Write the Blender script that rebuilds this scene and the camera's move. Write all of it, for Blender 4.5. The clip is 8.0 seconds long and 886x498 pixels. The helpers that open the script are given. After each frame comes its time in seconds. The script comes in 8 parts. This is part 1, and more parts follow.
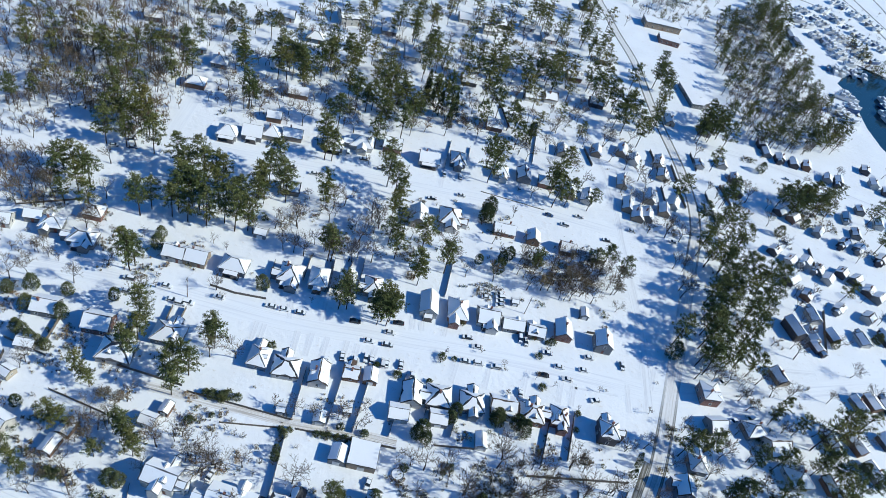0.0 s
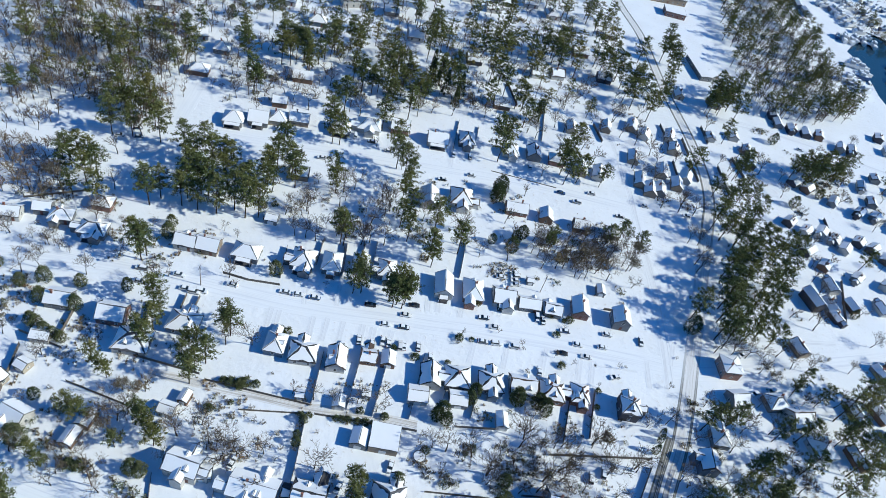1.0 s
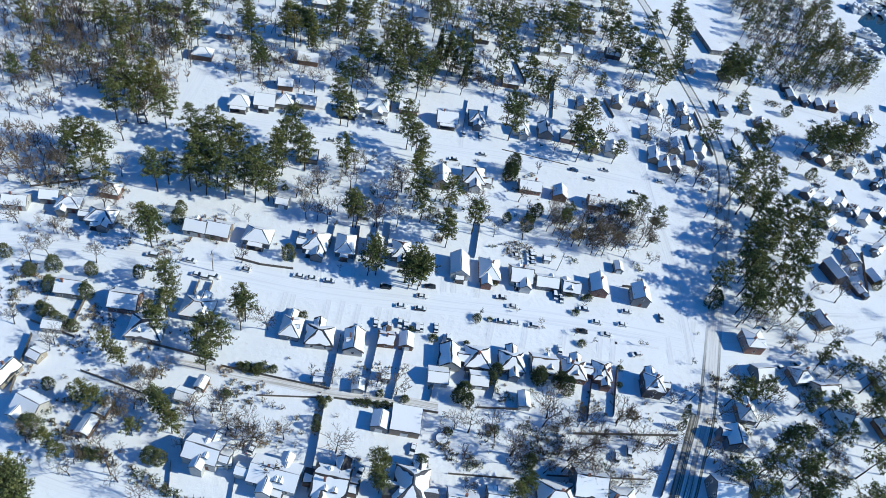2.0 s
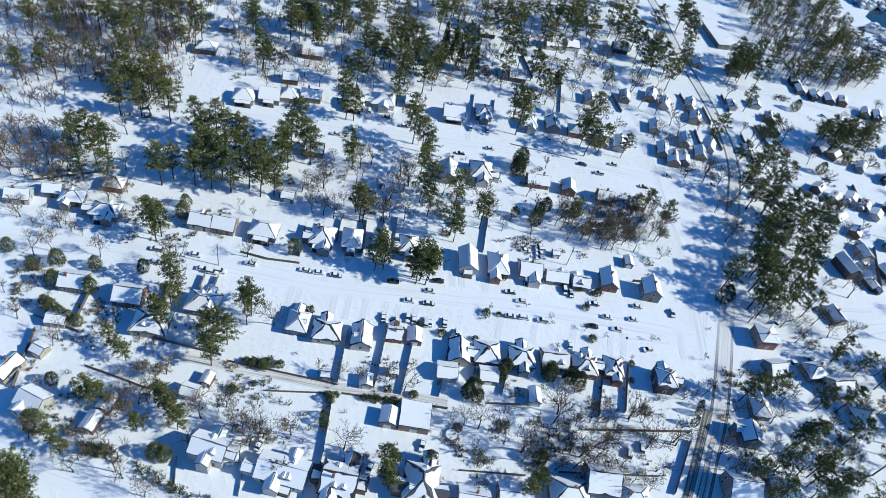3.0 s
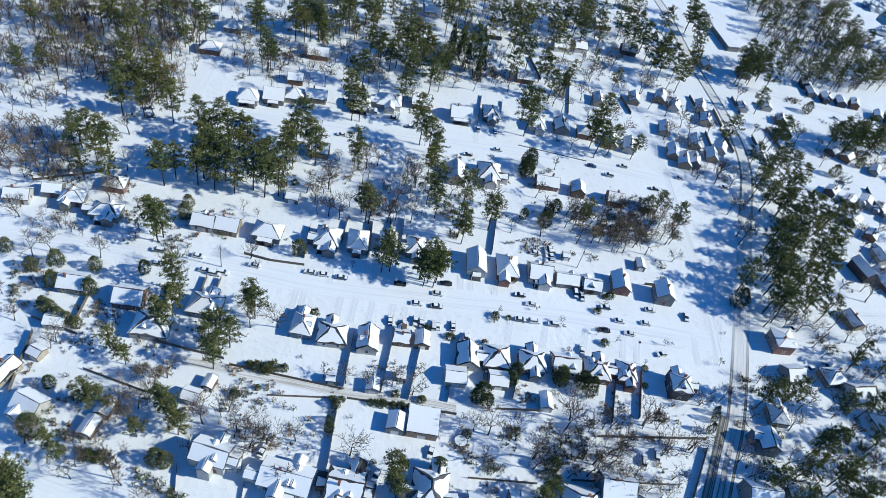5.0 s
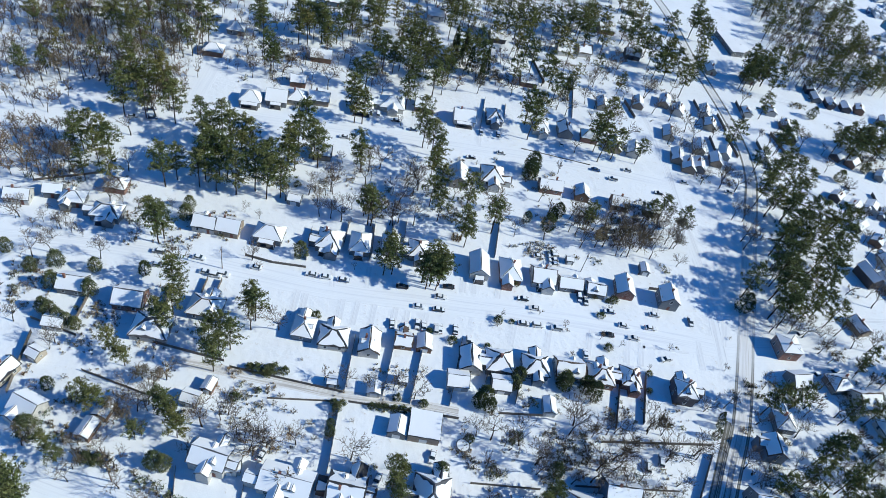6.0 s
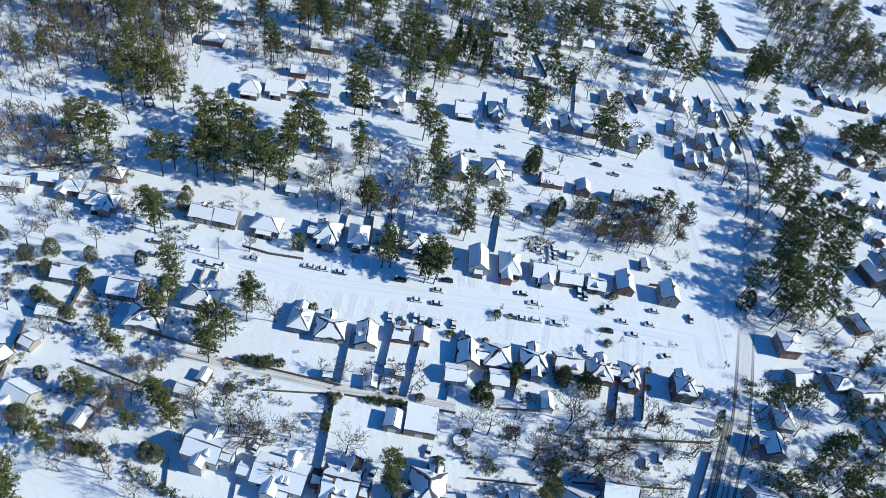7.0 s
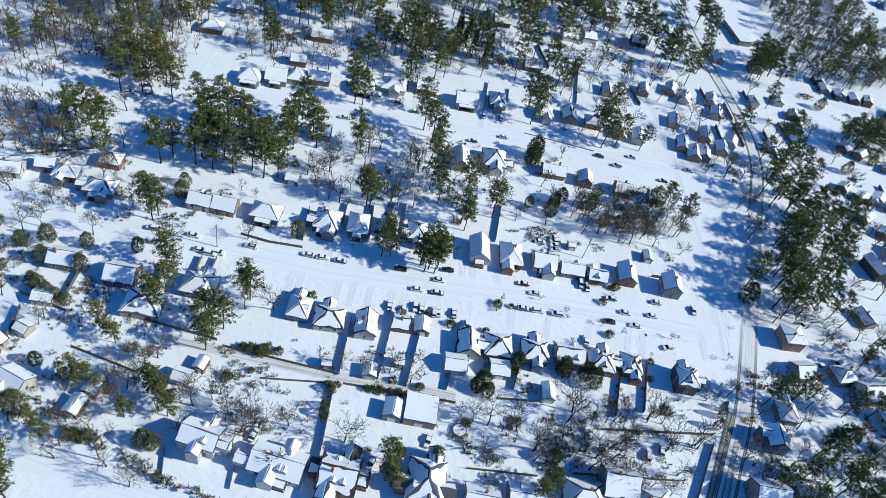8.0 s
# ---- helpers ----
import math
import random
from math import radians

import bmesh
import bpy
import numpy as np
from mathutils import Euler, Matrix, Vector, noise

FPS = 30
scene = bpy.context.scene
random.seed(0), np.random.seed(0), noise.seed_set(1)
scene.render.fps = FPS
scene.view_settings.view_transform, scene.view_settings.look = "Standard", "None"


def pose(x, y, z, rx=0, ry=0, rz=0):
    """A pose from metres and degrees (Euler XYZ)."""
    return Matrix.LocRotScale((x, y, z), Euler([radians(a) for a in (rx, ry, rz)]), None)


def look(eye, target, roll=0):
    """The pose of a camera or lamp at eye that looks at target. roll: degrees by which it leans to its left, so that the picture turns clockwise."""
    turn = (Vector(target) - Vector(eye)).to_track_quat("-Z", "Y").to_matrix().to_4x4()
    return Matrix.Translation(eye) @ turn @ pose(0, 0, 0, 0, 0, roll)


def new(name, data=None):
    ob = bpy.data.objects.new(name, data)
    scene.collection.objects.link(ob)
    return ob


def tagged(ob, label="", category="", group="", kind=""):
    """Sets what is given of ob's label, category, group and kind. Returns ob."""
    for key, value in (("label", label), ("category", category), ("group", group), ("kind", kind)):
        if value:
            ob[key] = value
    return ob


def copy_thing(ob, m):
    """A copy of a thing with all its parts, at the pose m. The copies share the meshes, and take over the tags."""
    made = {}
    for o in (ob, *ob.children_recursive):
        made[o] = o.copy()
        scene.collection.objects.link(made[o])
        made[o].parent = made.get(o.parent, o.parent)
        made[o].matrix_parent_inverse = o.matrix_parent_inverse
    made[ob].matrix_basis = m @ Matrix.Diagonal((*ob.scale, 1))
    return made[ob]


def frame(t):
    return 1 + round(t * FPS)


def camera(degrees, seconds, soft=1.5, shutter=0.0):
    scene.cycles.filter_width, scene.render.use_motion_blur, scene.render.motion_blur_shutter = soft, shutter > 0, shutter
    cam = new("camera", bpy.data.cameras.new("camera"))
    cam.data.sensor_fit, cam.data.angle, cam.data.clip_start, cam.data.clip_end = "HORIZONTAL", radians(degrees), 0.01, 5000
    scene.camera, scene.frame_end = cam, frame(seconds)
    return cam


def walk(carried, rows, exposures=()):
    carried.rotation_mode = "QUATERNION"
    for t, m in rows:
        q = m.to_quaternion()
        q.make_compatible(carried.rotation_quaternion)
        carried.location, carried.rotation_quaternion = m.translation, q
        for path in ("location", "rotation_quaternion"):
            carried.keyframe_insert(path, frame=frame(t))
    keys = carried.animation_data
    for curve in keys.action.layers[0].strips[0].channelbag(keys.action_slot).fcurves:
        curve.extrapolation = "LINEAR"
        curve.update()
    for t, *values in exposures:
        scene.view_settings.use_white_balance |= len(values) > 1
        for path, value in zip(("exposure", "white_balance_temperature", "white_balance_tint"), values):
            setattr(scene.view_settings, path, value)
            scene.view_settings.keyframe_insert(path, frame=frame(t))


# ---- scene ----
cam = camera(66, 8.0, 0.8)
PATH = [
    (0, look((-5.73, -169.25, 208.91), (13.79, 53.67, 0), 18.84)),
    (0.5, look((-6.59, -168.83, 207.06), (12.38, 48.71, 0), 18.15)),
    (1, look((-8.53, -168.75, 204.44), (9.79, 39.98, 0), 17.08)),
    (1.5, look((-10.32, -168.49, 200.97), (7.32, 32.30, 0), 16.15)),
    (2, look((-12.05, -168.20, 197.58), (5.23, 26.78, 0), 15.64)),
    (3.5, look((-13.82, -167.25, 191.07), (1.57, 22.06, 0), 15.20)),
    (4, look((-13.69, -166.69, 189.60), (0.77, 22.36, 0), 15.00)),
    (4.5, look((-14.29, -165.75, 188.13), (0.02, 22.41, 0), 15.06)),
    (6, look((-14.84, -164.61, 184.20), (-1.92, 24.28, 0), 15.11)),
    (6.5, look((-14.14, -163.90, 183.70), (-1.68, 23.95, 0), 15.39)),
    (7, look((-13.74, -163.51, 182.47), (-1.11, 20.95, 0), 15.78)),
    (7.5, look((-13.52, -163.47, 180.63), (-0.70, 18.00, 0), 16.08)),
    (8, look((-13.44, -163.82, 178.37), (-0.64, 15.44, 0), 16.23)),
]
walk(cam, PATH, [(0, 0.18, 4690, 6), (8, 0.18, 4690, 6)])

# ---- daylight: low winter sun from +x, clear blue sky ----
SUN_UP = 33.0
SUN_SIDE = -2.0     # degrees from +x towards +y
world = bpy.data.worlds.new("sky")
scene.world = world
world.use_nodes = True
wn = world.node_tree.nodes
sky = wn.new("ShaderNodeTexSky")
sky.sky_type, sky.sun_disc = "NISHITA", False
sky.sun_elevation, sky.sun_rotation = radians(SUN_UP), radians(90 - SUN_SIDE)
sky.air_density, sky.dust_density, sky.ozone_density = 1.0, 0.1, 3.5
tint = wn.new("ShaderNodeHueSaturation")      # a deep clear winter blue
tint.inputs["Saturation"].default_value = 1.22
world.node_tree.links.new(sky.outputs[0], tint.inputs["Color"])
world.node_tree.links.new(tint.outputs[0], wn["Background"].inputs[0])
wn["Background"].inputs[1].default_value = 0.088
sun = new("sun", bpy.data.lights.new("sun", "SUN"))
sun.data.energy, sun.data.angle, sun.data.color = 4.95, radians(0.5), (1.0, 0.79, 0.48)
sun.matrix_world = look((0, 0, 0), (-math.cos(radians(SUN_SIDE)), -math.sin(radians(SUN_SIDE)), -math.tan(radians(SUN_UP))))


# ---- materials ----
def shader(name, rough=0.8, metal=0.0, spec=0.3):
    m = bpy.data.materials.new(name)
    m.use_nodes = True
    b = m.node_tree.nodes["Principled BSDF"]
    b.inputs["Roughness"].default_value, b.inputs["Metallic"].default_value = rough, metal
    b.inputs["Specular IOR Level"].default_value = spec
    return m, m.node_tree.nodes, m.node_tree.links, b


def rgba(c):
    return (c[0], c[1], c[2], 1)


def noise_node(n, l, scale, detail=4, coord="Object", stretch=None):
    tc = n.new("ShaderNodeTexCoord")
    t = n.new("ShaderNodeTexNoise")
    t.inputs["Scale"].default_value, t.inputs["Detail"].default_value = scale, detail
    if stretch:
        mp = n.new("ShaderNodeMapping")
        mp.inputs["Scale"].default_value = stretch
        l.new(tc.outputs[coord], mp.inputs[0])
        l.new(mp.outputs[0], t.inputs[0])
    else:
        l.new(tc.outputs[coord], t.inputs[0])
    return t.outputs[0]


def ramp(n, l, src, stops):
    r = n.new("ShaderNodeValToRGB")
    while len(r.color_ramp.elements) < len(stops):
        r.color_ramp.elements.new(0.5)
    for e, (p, c) in zip(r.color_ramp.elements, stops):
        e.position, e.color = p, rgba(c) if not isinstance(c, (int, float)) else (c, c, c, 1)
    l.new(src, r.inputs[0])
    return r.outputs[0]


def mix(n, l, fac, a, b, how="MIX"):
    m = n.new("ShaderNodeMix")
    m.data_type, m.blend_type = "RGBA", how
    for i, v in ((0, fac), (6, a), (7, b)):
        if isinstance(v, (int, float)):
            m.inputs[i].default_value = v
        elif isinstance(v, tuple):
            m.inputs[i].default_value = rgba(v)
        else:
            l.new(v, m.inputs[i])
    return m.outputs[2]


def bump(n, l, b, src, dist, strength=1.0):
    k = n.new("ShaderNodeBump")
    k.inputs["Distance"].default_value, k.inputs["Strength"].default_value = dist, strength
    l.new(src, k.inputs["Height"])
    l.new(k.outputs[0], b.inputs["Normal"])


def random_value(n):
    return n.new("ShaderNodeObjectInfo").outputs["Random"]


def snow_material(name, tint=(0.86, 0.88, 0.90), dirt=(0.50, 0.44, 0.36), dirty=0.60, relief=0.12):
    m, n, l, b = shader(name, 0.65, spec=0.25)
    big = noise_node(n, l, 0.05, 5)
    mid = noise_node(n, l, 0.42, 6)
    fine = noise_node(n, l, 3.0, 4)
    col = mix(n, l, ramp(n, l, big, [(0.35, 0.0), (0.7, 1.0)]), tint, tuple(c * 0.93 for c in tint))
    spot = n.new("ShaderNodeMath")
    spot.operation = "MULTIPLY"
    l.new(ramp(n, l, mid, [(dirty, 0.0), (dirty + 0.12, 1.0)]), spot.inputs[0])
    l.new(ramp(n, l, fine, [(0.45, 0.0), (0.65, 0.8)]), spot.inputs[1])
    col = mix(n, l, spot.outputs[0], col, dirt)
    l.new(col, b.inputs["Base Color"])
    h = mix(n, l, 0.2, mid, fine)
    bump(n, l, b, h, relief)
    return m


def painted(name, c, rough=0.6, vary=0.12, scale=2.0, grain=None, metal=0.0):
    m, n, l, b = shader(name, rough, metal)
    t = noise_node(n, l, scale, 5, stretch=grain)
    dark = tuple(v * (1 - 2 * vary) for v in c)
    light = tuple(min(1, v * (1 + vary)) for v in c)
    col = ramp(n, l, t, [(0.3, dark), (0.7, light)])
    col = mix(n, l, 0.25, col, ramp(n, l, noise_node(n, l, scale * 9, 3), [(0.3, dark), (0.7, light)]))
    l.new(col, b.inputs["Base Color"])
    bump(n, l, b, t, 0.02, 0.5)
    return m


def siding(name, c):
    # horizontal boards: saw-tooth relief over height
    m, n, l, b = shader(name, 0.6)
    tc = n.new("ShaderNodeTexCoord")
    w = n.new("ShaderNodeTexWave")
    w.bands_direction, w.wave_profile = "Z", "SAW"
    w.inputs["Scale"].default_value, w.inputs["Distortion"].default_value = 1.3, 0.1
    l.new(tc.outputs["Object"], w.inputs[0])
    t = noise_node(n, l, 1.5, 5)
    col = ramp(n, l, t, [(0.3, tuple(v * 0.8 for v in c)), (0.7, c)])
    col = mix(n, l, 0.12, col, w.outputs[0], "MULTIPLY")
    l.new(col, b.inputs["Base Color"])
    bump(n, l, b, w.outputs[1], 0.03, 0.7)
    return m


def brick_wall(name, c):
    m, n, l, b = shader(name, 0.85)
    tc = n.new("ShaderNodeTexCoord")
    k = n.new("ShaderNodeTexBrick")
    k.inputs["Color1"].default_value, k.inputs["Color2"].default_value = rgba(c), rgba(tuple(v * 0.65 for v in c))
    k.inputs["Mortar"].default_value = (0.42, 0.38, 0.34, 1)
    k.inputs["Scale"].default_value = 2.2
    mp = n.new("ShaderNodeMapping")
    mp.inputs["Rotation"].default_value = (radians(90), 0, 0)
    l.new(tc.outputs["Object"], mp.inputs[0])
    l.new(mp.outputs[0], k.inputs[0])
    col = mix(n, l, 0.3, k.outputs[0], ramp(n, l, noise_node(n, l, 1.2), [(0.3, tuple(v * 0.6 for v in c)), (0.7, c)]))
    l.new(col, b.inputs["Base Color"])
    bump(n, l, b, k.outputs[1], -0.01)
    return m


def foliage(name, dark, light, rough=0.75):
    m, n, l, b = shader(name, rough, spec=0.15)
    g = n.new("ShaderNodeNewGeometry")
    col = ramp(n, l, g.outputs["Random Per Island"], [(0.0, dark), (0.6, light), (1.0, tuple(v * 1.35 for v in light))])
    per = ramp(n, l, random_value(n), [(0.0, (0.75, 0.82, 0.78)), (0.5, (1, 1, 1)), (1.0, (1.16, 1.08, 0.90))])
    col = mix(n, l, 1.0, col, per, "MULTIPLY")
    patch = ramp(n, l, noise_node(n, l, 0.09, 2), [(0.35, (0.70, 0.82, 0.78)), (0.52, (1, 1, 1)), (0.68, (1.30, 1.10, 0.92))])
    col = mix(n, l, 1.0, col, patch, "MULTIPLY")
    l.new(col, b.inputs["Base Color"])
    return m


def bark(name, dark, light):
    m, n, l, b = shader(name, 0.9, spec=0.1)
    t = noise_node(n, l, 1.2, 6, stretch=(3, 3, 0.6))
    col = ramp(n, l, t, [(0.3, dark), (0.7, light)])
    col = mix(n, l, 1.0, col, ramp(n, l, random_value(n), [(0, (0.8, 0.8, 0.82)), (1, (1.15, 1.05, 0.95))]), "MULTIPLY")
    l.new(col, b.inputs["Base Color"])
    bump(n, l, b, t, 0.03)
    return m


SNOW = snow_material("snow", relief=0.28)
ROOF_SNOW = snow_material("roof_snow", (0.88, 0.89, 0.90), (0.30, 0.28, 0.26), 0.66, 0.07)
CAR_SNOW = snow_material("car_snow", (0.87, 0.89, 0.91), (0.7, 0.7, 0.7), 0.8, 0.03)
SHINGLE = [painted("shingle_grey", (0.055, 0.055, 0.06), 0.9, 0.25, 3), painted("shingle_brown", (0.085, 0.062, 0.05), 0.9, 0.25, 3),
           painted("shingle_slate", (0.10, 0.10, 0.11), 0.9, 0.25, 3)]
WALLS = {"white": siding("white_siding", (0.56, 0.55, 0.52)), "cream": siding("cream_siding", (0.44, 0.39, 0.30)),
         "grey": siding("grey_siding", (0.22, 0.23, 0.24)), "blue": siding("blue_siding", (0.14, 0.19, 0.26)),
         "brick": brick_wall("red_brick", (0.24, 0.13, 0.10)), "slate": siding("slate_siding", (0.07, 0.07, 0.085)), "tan": siding("tan_siding", (0.33, 0.27, 0.20)),
         "brown": painted("brown_boards", (0.20, 0.13, 0.09), 0.8, 0.2, 2, (6, 6, 0.5))}
TRIM = painted("white_trim", (0.72, 0.72, 0.70), 0.5, 0.05)
DOOR = painted("door_paint", (0.16, 0.07, 0.05), 0.5, 0.1)
CHIMNEY = brick_wall("chimney_brick", (0.27, 0.12, 0.08))
GLASS = shader("window_glass", 0.08, spec=0.6)[0]
GLASS.node_tree.nodes["Principled BSDF"].inputs["Base Color"].default_value = (0.03, 0.04, 0.05, 1)
FENCE = painted("weathered_fence_wood", (0.16, 0.14, 0.12), 0.85, 0.2, 1.5, (5, 5, 0.6))
RUBBER = painted("tyre_rubber", (0.025, 0.025, 0.027), 0.85, 0.1, 8)
METAL = painted("dull_metal", (0.4, 0.41, 0.42), 0.45, 0.1, 5, metal=0.8)
LAMP_RED = painted("tail_lamp", (0.35, 0.02, 0.02), 0.3, 0.05)
LAMP_CLEAR = painted("head_lamp", (0.6, 0.62, 0.63), 0.2, 0.05)
WOOD = painted("pole_wood", (0.14, 0.10, 0.075), 0.9, 0.2, 2, (6, 6, 0.4))
BARK_PINE = bark("pine_bark", (0.020, 0.015, 0.012), (0.070, 0.052, 0.040))
BARK_GREY = bark("grey_bark", (0.024, 0.020, 0.017), (0.080, 0.066, 0.055))
TWIG = bark("twigs", (0.080, 0.068, 0.052), (0.21, 0.178, 0.138))
NEEDLES = foliage("pine_needles", (0.012, 0.016, 0.006), (0.155, 0.162, 0.056))
DARK_LEAF = foliage("dark_evergreen", (0.02, 0.03, 0.014), (0.062, 0.078, 0.03))
OLIVE_LEAF = foliage("olive_evergreen", (0.018, 0.023, 0.010), (0.135, 0.145, 0.065))
DRY_LEAF = foliage("dry_leaves", (0.10, 0.080, 0.052), (0.26, 0.21, 0.135))


def road_material(name, base, rut, slush, amount, edge, stretch=None):
    # u runs along the road, v across it from 0 to 1
    m, n, l, b = shader(name, 0.6, spec=0.35)
    uv = n.new("ShaderNodeTexCoord")
    sp = n.new("ShaderNodeSeparateXYZ")
    l.new(uv.outputs["UV"], sp.inputs[0])
    streak = noise_node(n, l, 1.0, 2, "UV", (0.012, 9, 1))
    fine = noise_node(n, l, 1.0, 4, "UV", (0.06, 24, 1))
    wear = mix(n, l, 0.4, streak, fine)
    lanes = ramp(n, l, sp.outputs[1], [(0.0, 0.0), (edge, 0.0), (edge + 0.1, 1.0), (0.5, 0.45), (0.9 - edge, 1.0), (1 - edge, 0.0), (1.0, 0.0)])
    k = n.new("ShaderNodeMath")
    k.operation = "MULTIPLY"
    l.new(ramp(n, l, wear, [(0.5 - amount, 0.0), (0.62 - amount, 1.0)]), k.inputs[0])
    l.new(lanes, k.inputs[1])
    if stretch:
        # a pale stretch of the road, from y to y: ruts and slush fade
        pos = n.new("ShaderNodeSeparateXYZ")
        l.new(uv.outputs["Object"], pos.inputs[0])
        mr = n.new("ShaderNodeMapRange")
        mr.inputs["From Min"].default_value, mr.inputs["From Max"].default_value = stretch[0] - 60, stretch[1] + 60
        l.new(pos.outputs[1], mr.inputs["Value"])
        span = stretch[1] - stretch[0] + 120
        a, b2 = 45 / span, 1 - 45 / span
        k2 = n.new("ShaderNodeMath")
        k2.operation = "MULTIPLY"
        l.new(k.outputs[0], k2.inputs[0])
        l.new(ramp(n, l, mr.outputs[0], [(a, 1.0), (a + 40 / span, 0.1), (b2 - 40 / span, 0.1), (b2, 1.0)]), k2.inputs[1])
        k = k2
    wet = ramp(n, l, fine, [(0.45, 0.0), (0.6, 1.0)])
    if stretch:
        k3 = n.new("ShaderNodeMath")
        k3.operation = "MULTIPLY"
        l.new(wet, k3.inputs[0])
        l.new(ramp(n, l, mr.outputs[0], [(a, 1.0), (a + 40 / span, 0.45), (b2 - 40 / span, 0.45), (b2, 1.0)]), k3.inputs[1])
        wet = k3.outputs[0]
    col = mix(n, l, wet, base, slush)
    col = mix(n, l, k.outputs[0], col, rut)
    l.new(col, b.inputs["Base Color"])
    bump(n, l, b, wear, 0.08)
    return m


PACKED = road_material("packed_snow_street", (0.85, 0.87, 0.89), (0.72, 0.74, 0.78), (0.82, 0.84, 0.86), 0.02, 0.12)
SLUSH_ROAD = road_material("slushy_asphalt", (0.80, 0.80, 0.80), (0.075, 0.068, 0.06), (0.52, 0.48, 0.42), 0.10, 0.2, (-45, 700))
LIGHT_SLUSH = road_material("thin_slush", (0.80, 0.81, 0.82), (0.40, 0.37, 0.33), (0.62, 0.59, 0.54), 0.05, 0.14)
TRACKS = road_material("tyre_tracks", (0.85, 0.87, 0.89), (0.64, 0.65, 0.68), (0.80, 0.82, 0.84), 0.04, 0.1)

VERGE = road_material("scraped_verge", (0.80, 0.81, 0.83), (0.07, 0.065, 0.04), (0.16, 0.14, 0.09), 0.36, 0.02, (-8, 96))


def water_material():
    m, n, l, b = shader("harbour_water", 0.12, spec=0.5)
    t = noise_node(n, l, 0.5, 4)
    l.new(ramp(n, l, t, [(0.3, (0.012, 0.03, 0.045)), (0.7, (0.02, 0.045, 0.065))]), b.inputs["Base Color"])
    bump(n, l, b, t, 0.05)
    return m


WATER = water_material()


# ---- small builders ----
def mesh_of(name, bm, material):
    me = bpy.data.meshes.new(name)
    bm.to_mesh(me)
    bm.free()
    for mat in material if isinstance(material, list) else [material]:
        me.materials.append(mat)
    return me


def part(name, bm, material, parent, label="", at=None):
    ob = new(name, mesh_of(name, bm, material) if isinstance(bm, bmesh.types.BMesh) else bm)
    ob.parent = parent
    if at is not None:
        ob.matrix_basis = at
    return tagged(ob, label)


def box(bm, x0, x1, y0, y1, z0, z1):
    v = [bm.verts.new(p) for p in ((x0, y0, z0), (x1, y0, z0), (x1, y1, z0), (x0, y1, z0), (x0, y0, z1), (x1, y0, z1), (x1, y1, z1), (x0, y1, z1))]
    for f in ((3, 2, 1, 0), (4, 5, 6, 7), (0, 1, 5, 4), (1, 2, 6, 5), (2, 3, 7, 6), (3, 0, 4, 7)):
        bm.faces.new([v[i] for i in f])
    return v


def tube(bm, a, b, r0, r1, sides=5):
    a, b = Vector(a), Vector(b)
    w = (b - a).normalized()
    u = w.orthogonal().normalized()
    v = w.cross(u)
    rings = []
    for c, r in ((a, r0), (b, r1)):
        rings.append([bm.verts.new(c + (u * math.cos(6.2832 * k / sides) + v * math.sin(6.2832 * k / sides)) * r) for k in range(sides)])
    for k in range(sides):
        j = (k + 1) % sides
        bm.faces.new((rings[0][k], rings[0][j], rings[1][j], rings[1][k]))
    return rings


def strip(name, pts, width, z, material, parent=None):
    """A ribbon along pts with a real edge, u along it and v across."""
    pts = [Vector((*p, 0)) for p in pts]
    bm = bmesh.new()
    uv = bm.loops.layers.uv.new("UVMap")
    rows, run = [], 0.0
    for i, p in enumerate(pts):
        d = (pts[min(i + 1, len(pts) - 1)] - pts[max(i - 1, 0)]).normalized()
        s = Vector((-d.y, d.x, 0)) * width / 2
        if i:
            run += (p - pts[i - 1]).length
        rows.append((run, [bm.verts.new(q) for q in (p + s * 1.02 + Vector((0, 0, -0.05)), p + s + Vector((0, 0, z)), p - s + Vector((0, 0, z)), p - s * 1.02 + Vector((0, 0, -0.05)))]))
    for (u0, a), (u1, b) in zip(rows, rows[1:]):
        for k, (v0, v1) in enumerate(((0, 0), (0, 1), (1, 1))):
            f = bm.faces.new((a[k], a[k + 1], b[k + 1], b[k]))
            for lo, (u, v) in zip(f.loops, ((u0, v0), (u0, v1), (u1, v1), (u1, v0))):
                lo[uv].uv = (u, v)
    bmesh.ops.recalc_face_normals(bm, faces=bm.faces)
    ob = new(name, mesh_of(name, bm, material))
    ob.parent = parent
    return ob


def smooth_line(pts, step=6.0):
    out = []
    p = [Vector((*q, 0)) for q in pts]
    p = [p[0] * 2 - p[1]] + p + [p[-1] * 2 - p[-2]]
    for i in range(1, len(p) - 2):
        n = max(1, int((p[i + 1] - p[i]).length / step))
        for k in range(n):
            t = k / n
            a, b, c, d = p[i - 1:i + 3]
            q = 0.5 * ((2 * b) + (c - a) * t + (2 * a - 5 * b + 4 * c - d) * t * t + (3 * b - a - 3 * c + d) * t ** 3)
            out.append((q.x, q.y))
    out.append((p[-2].x, p[-2].y))
    return out


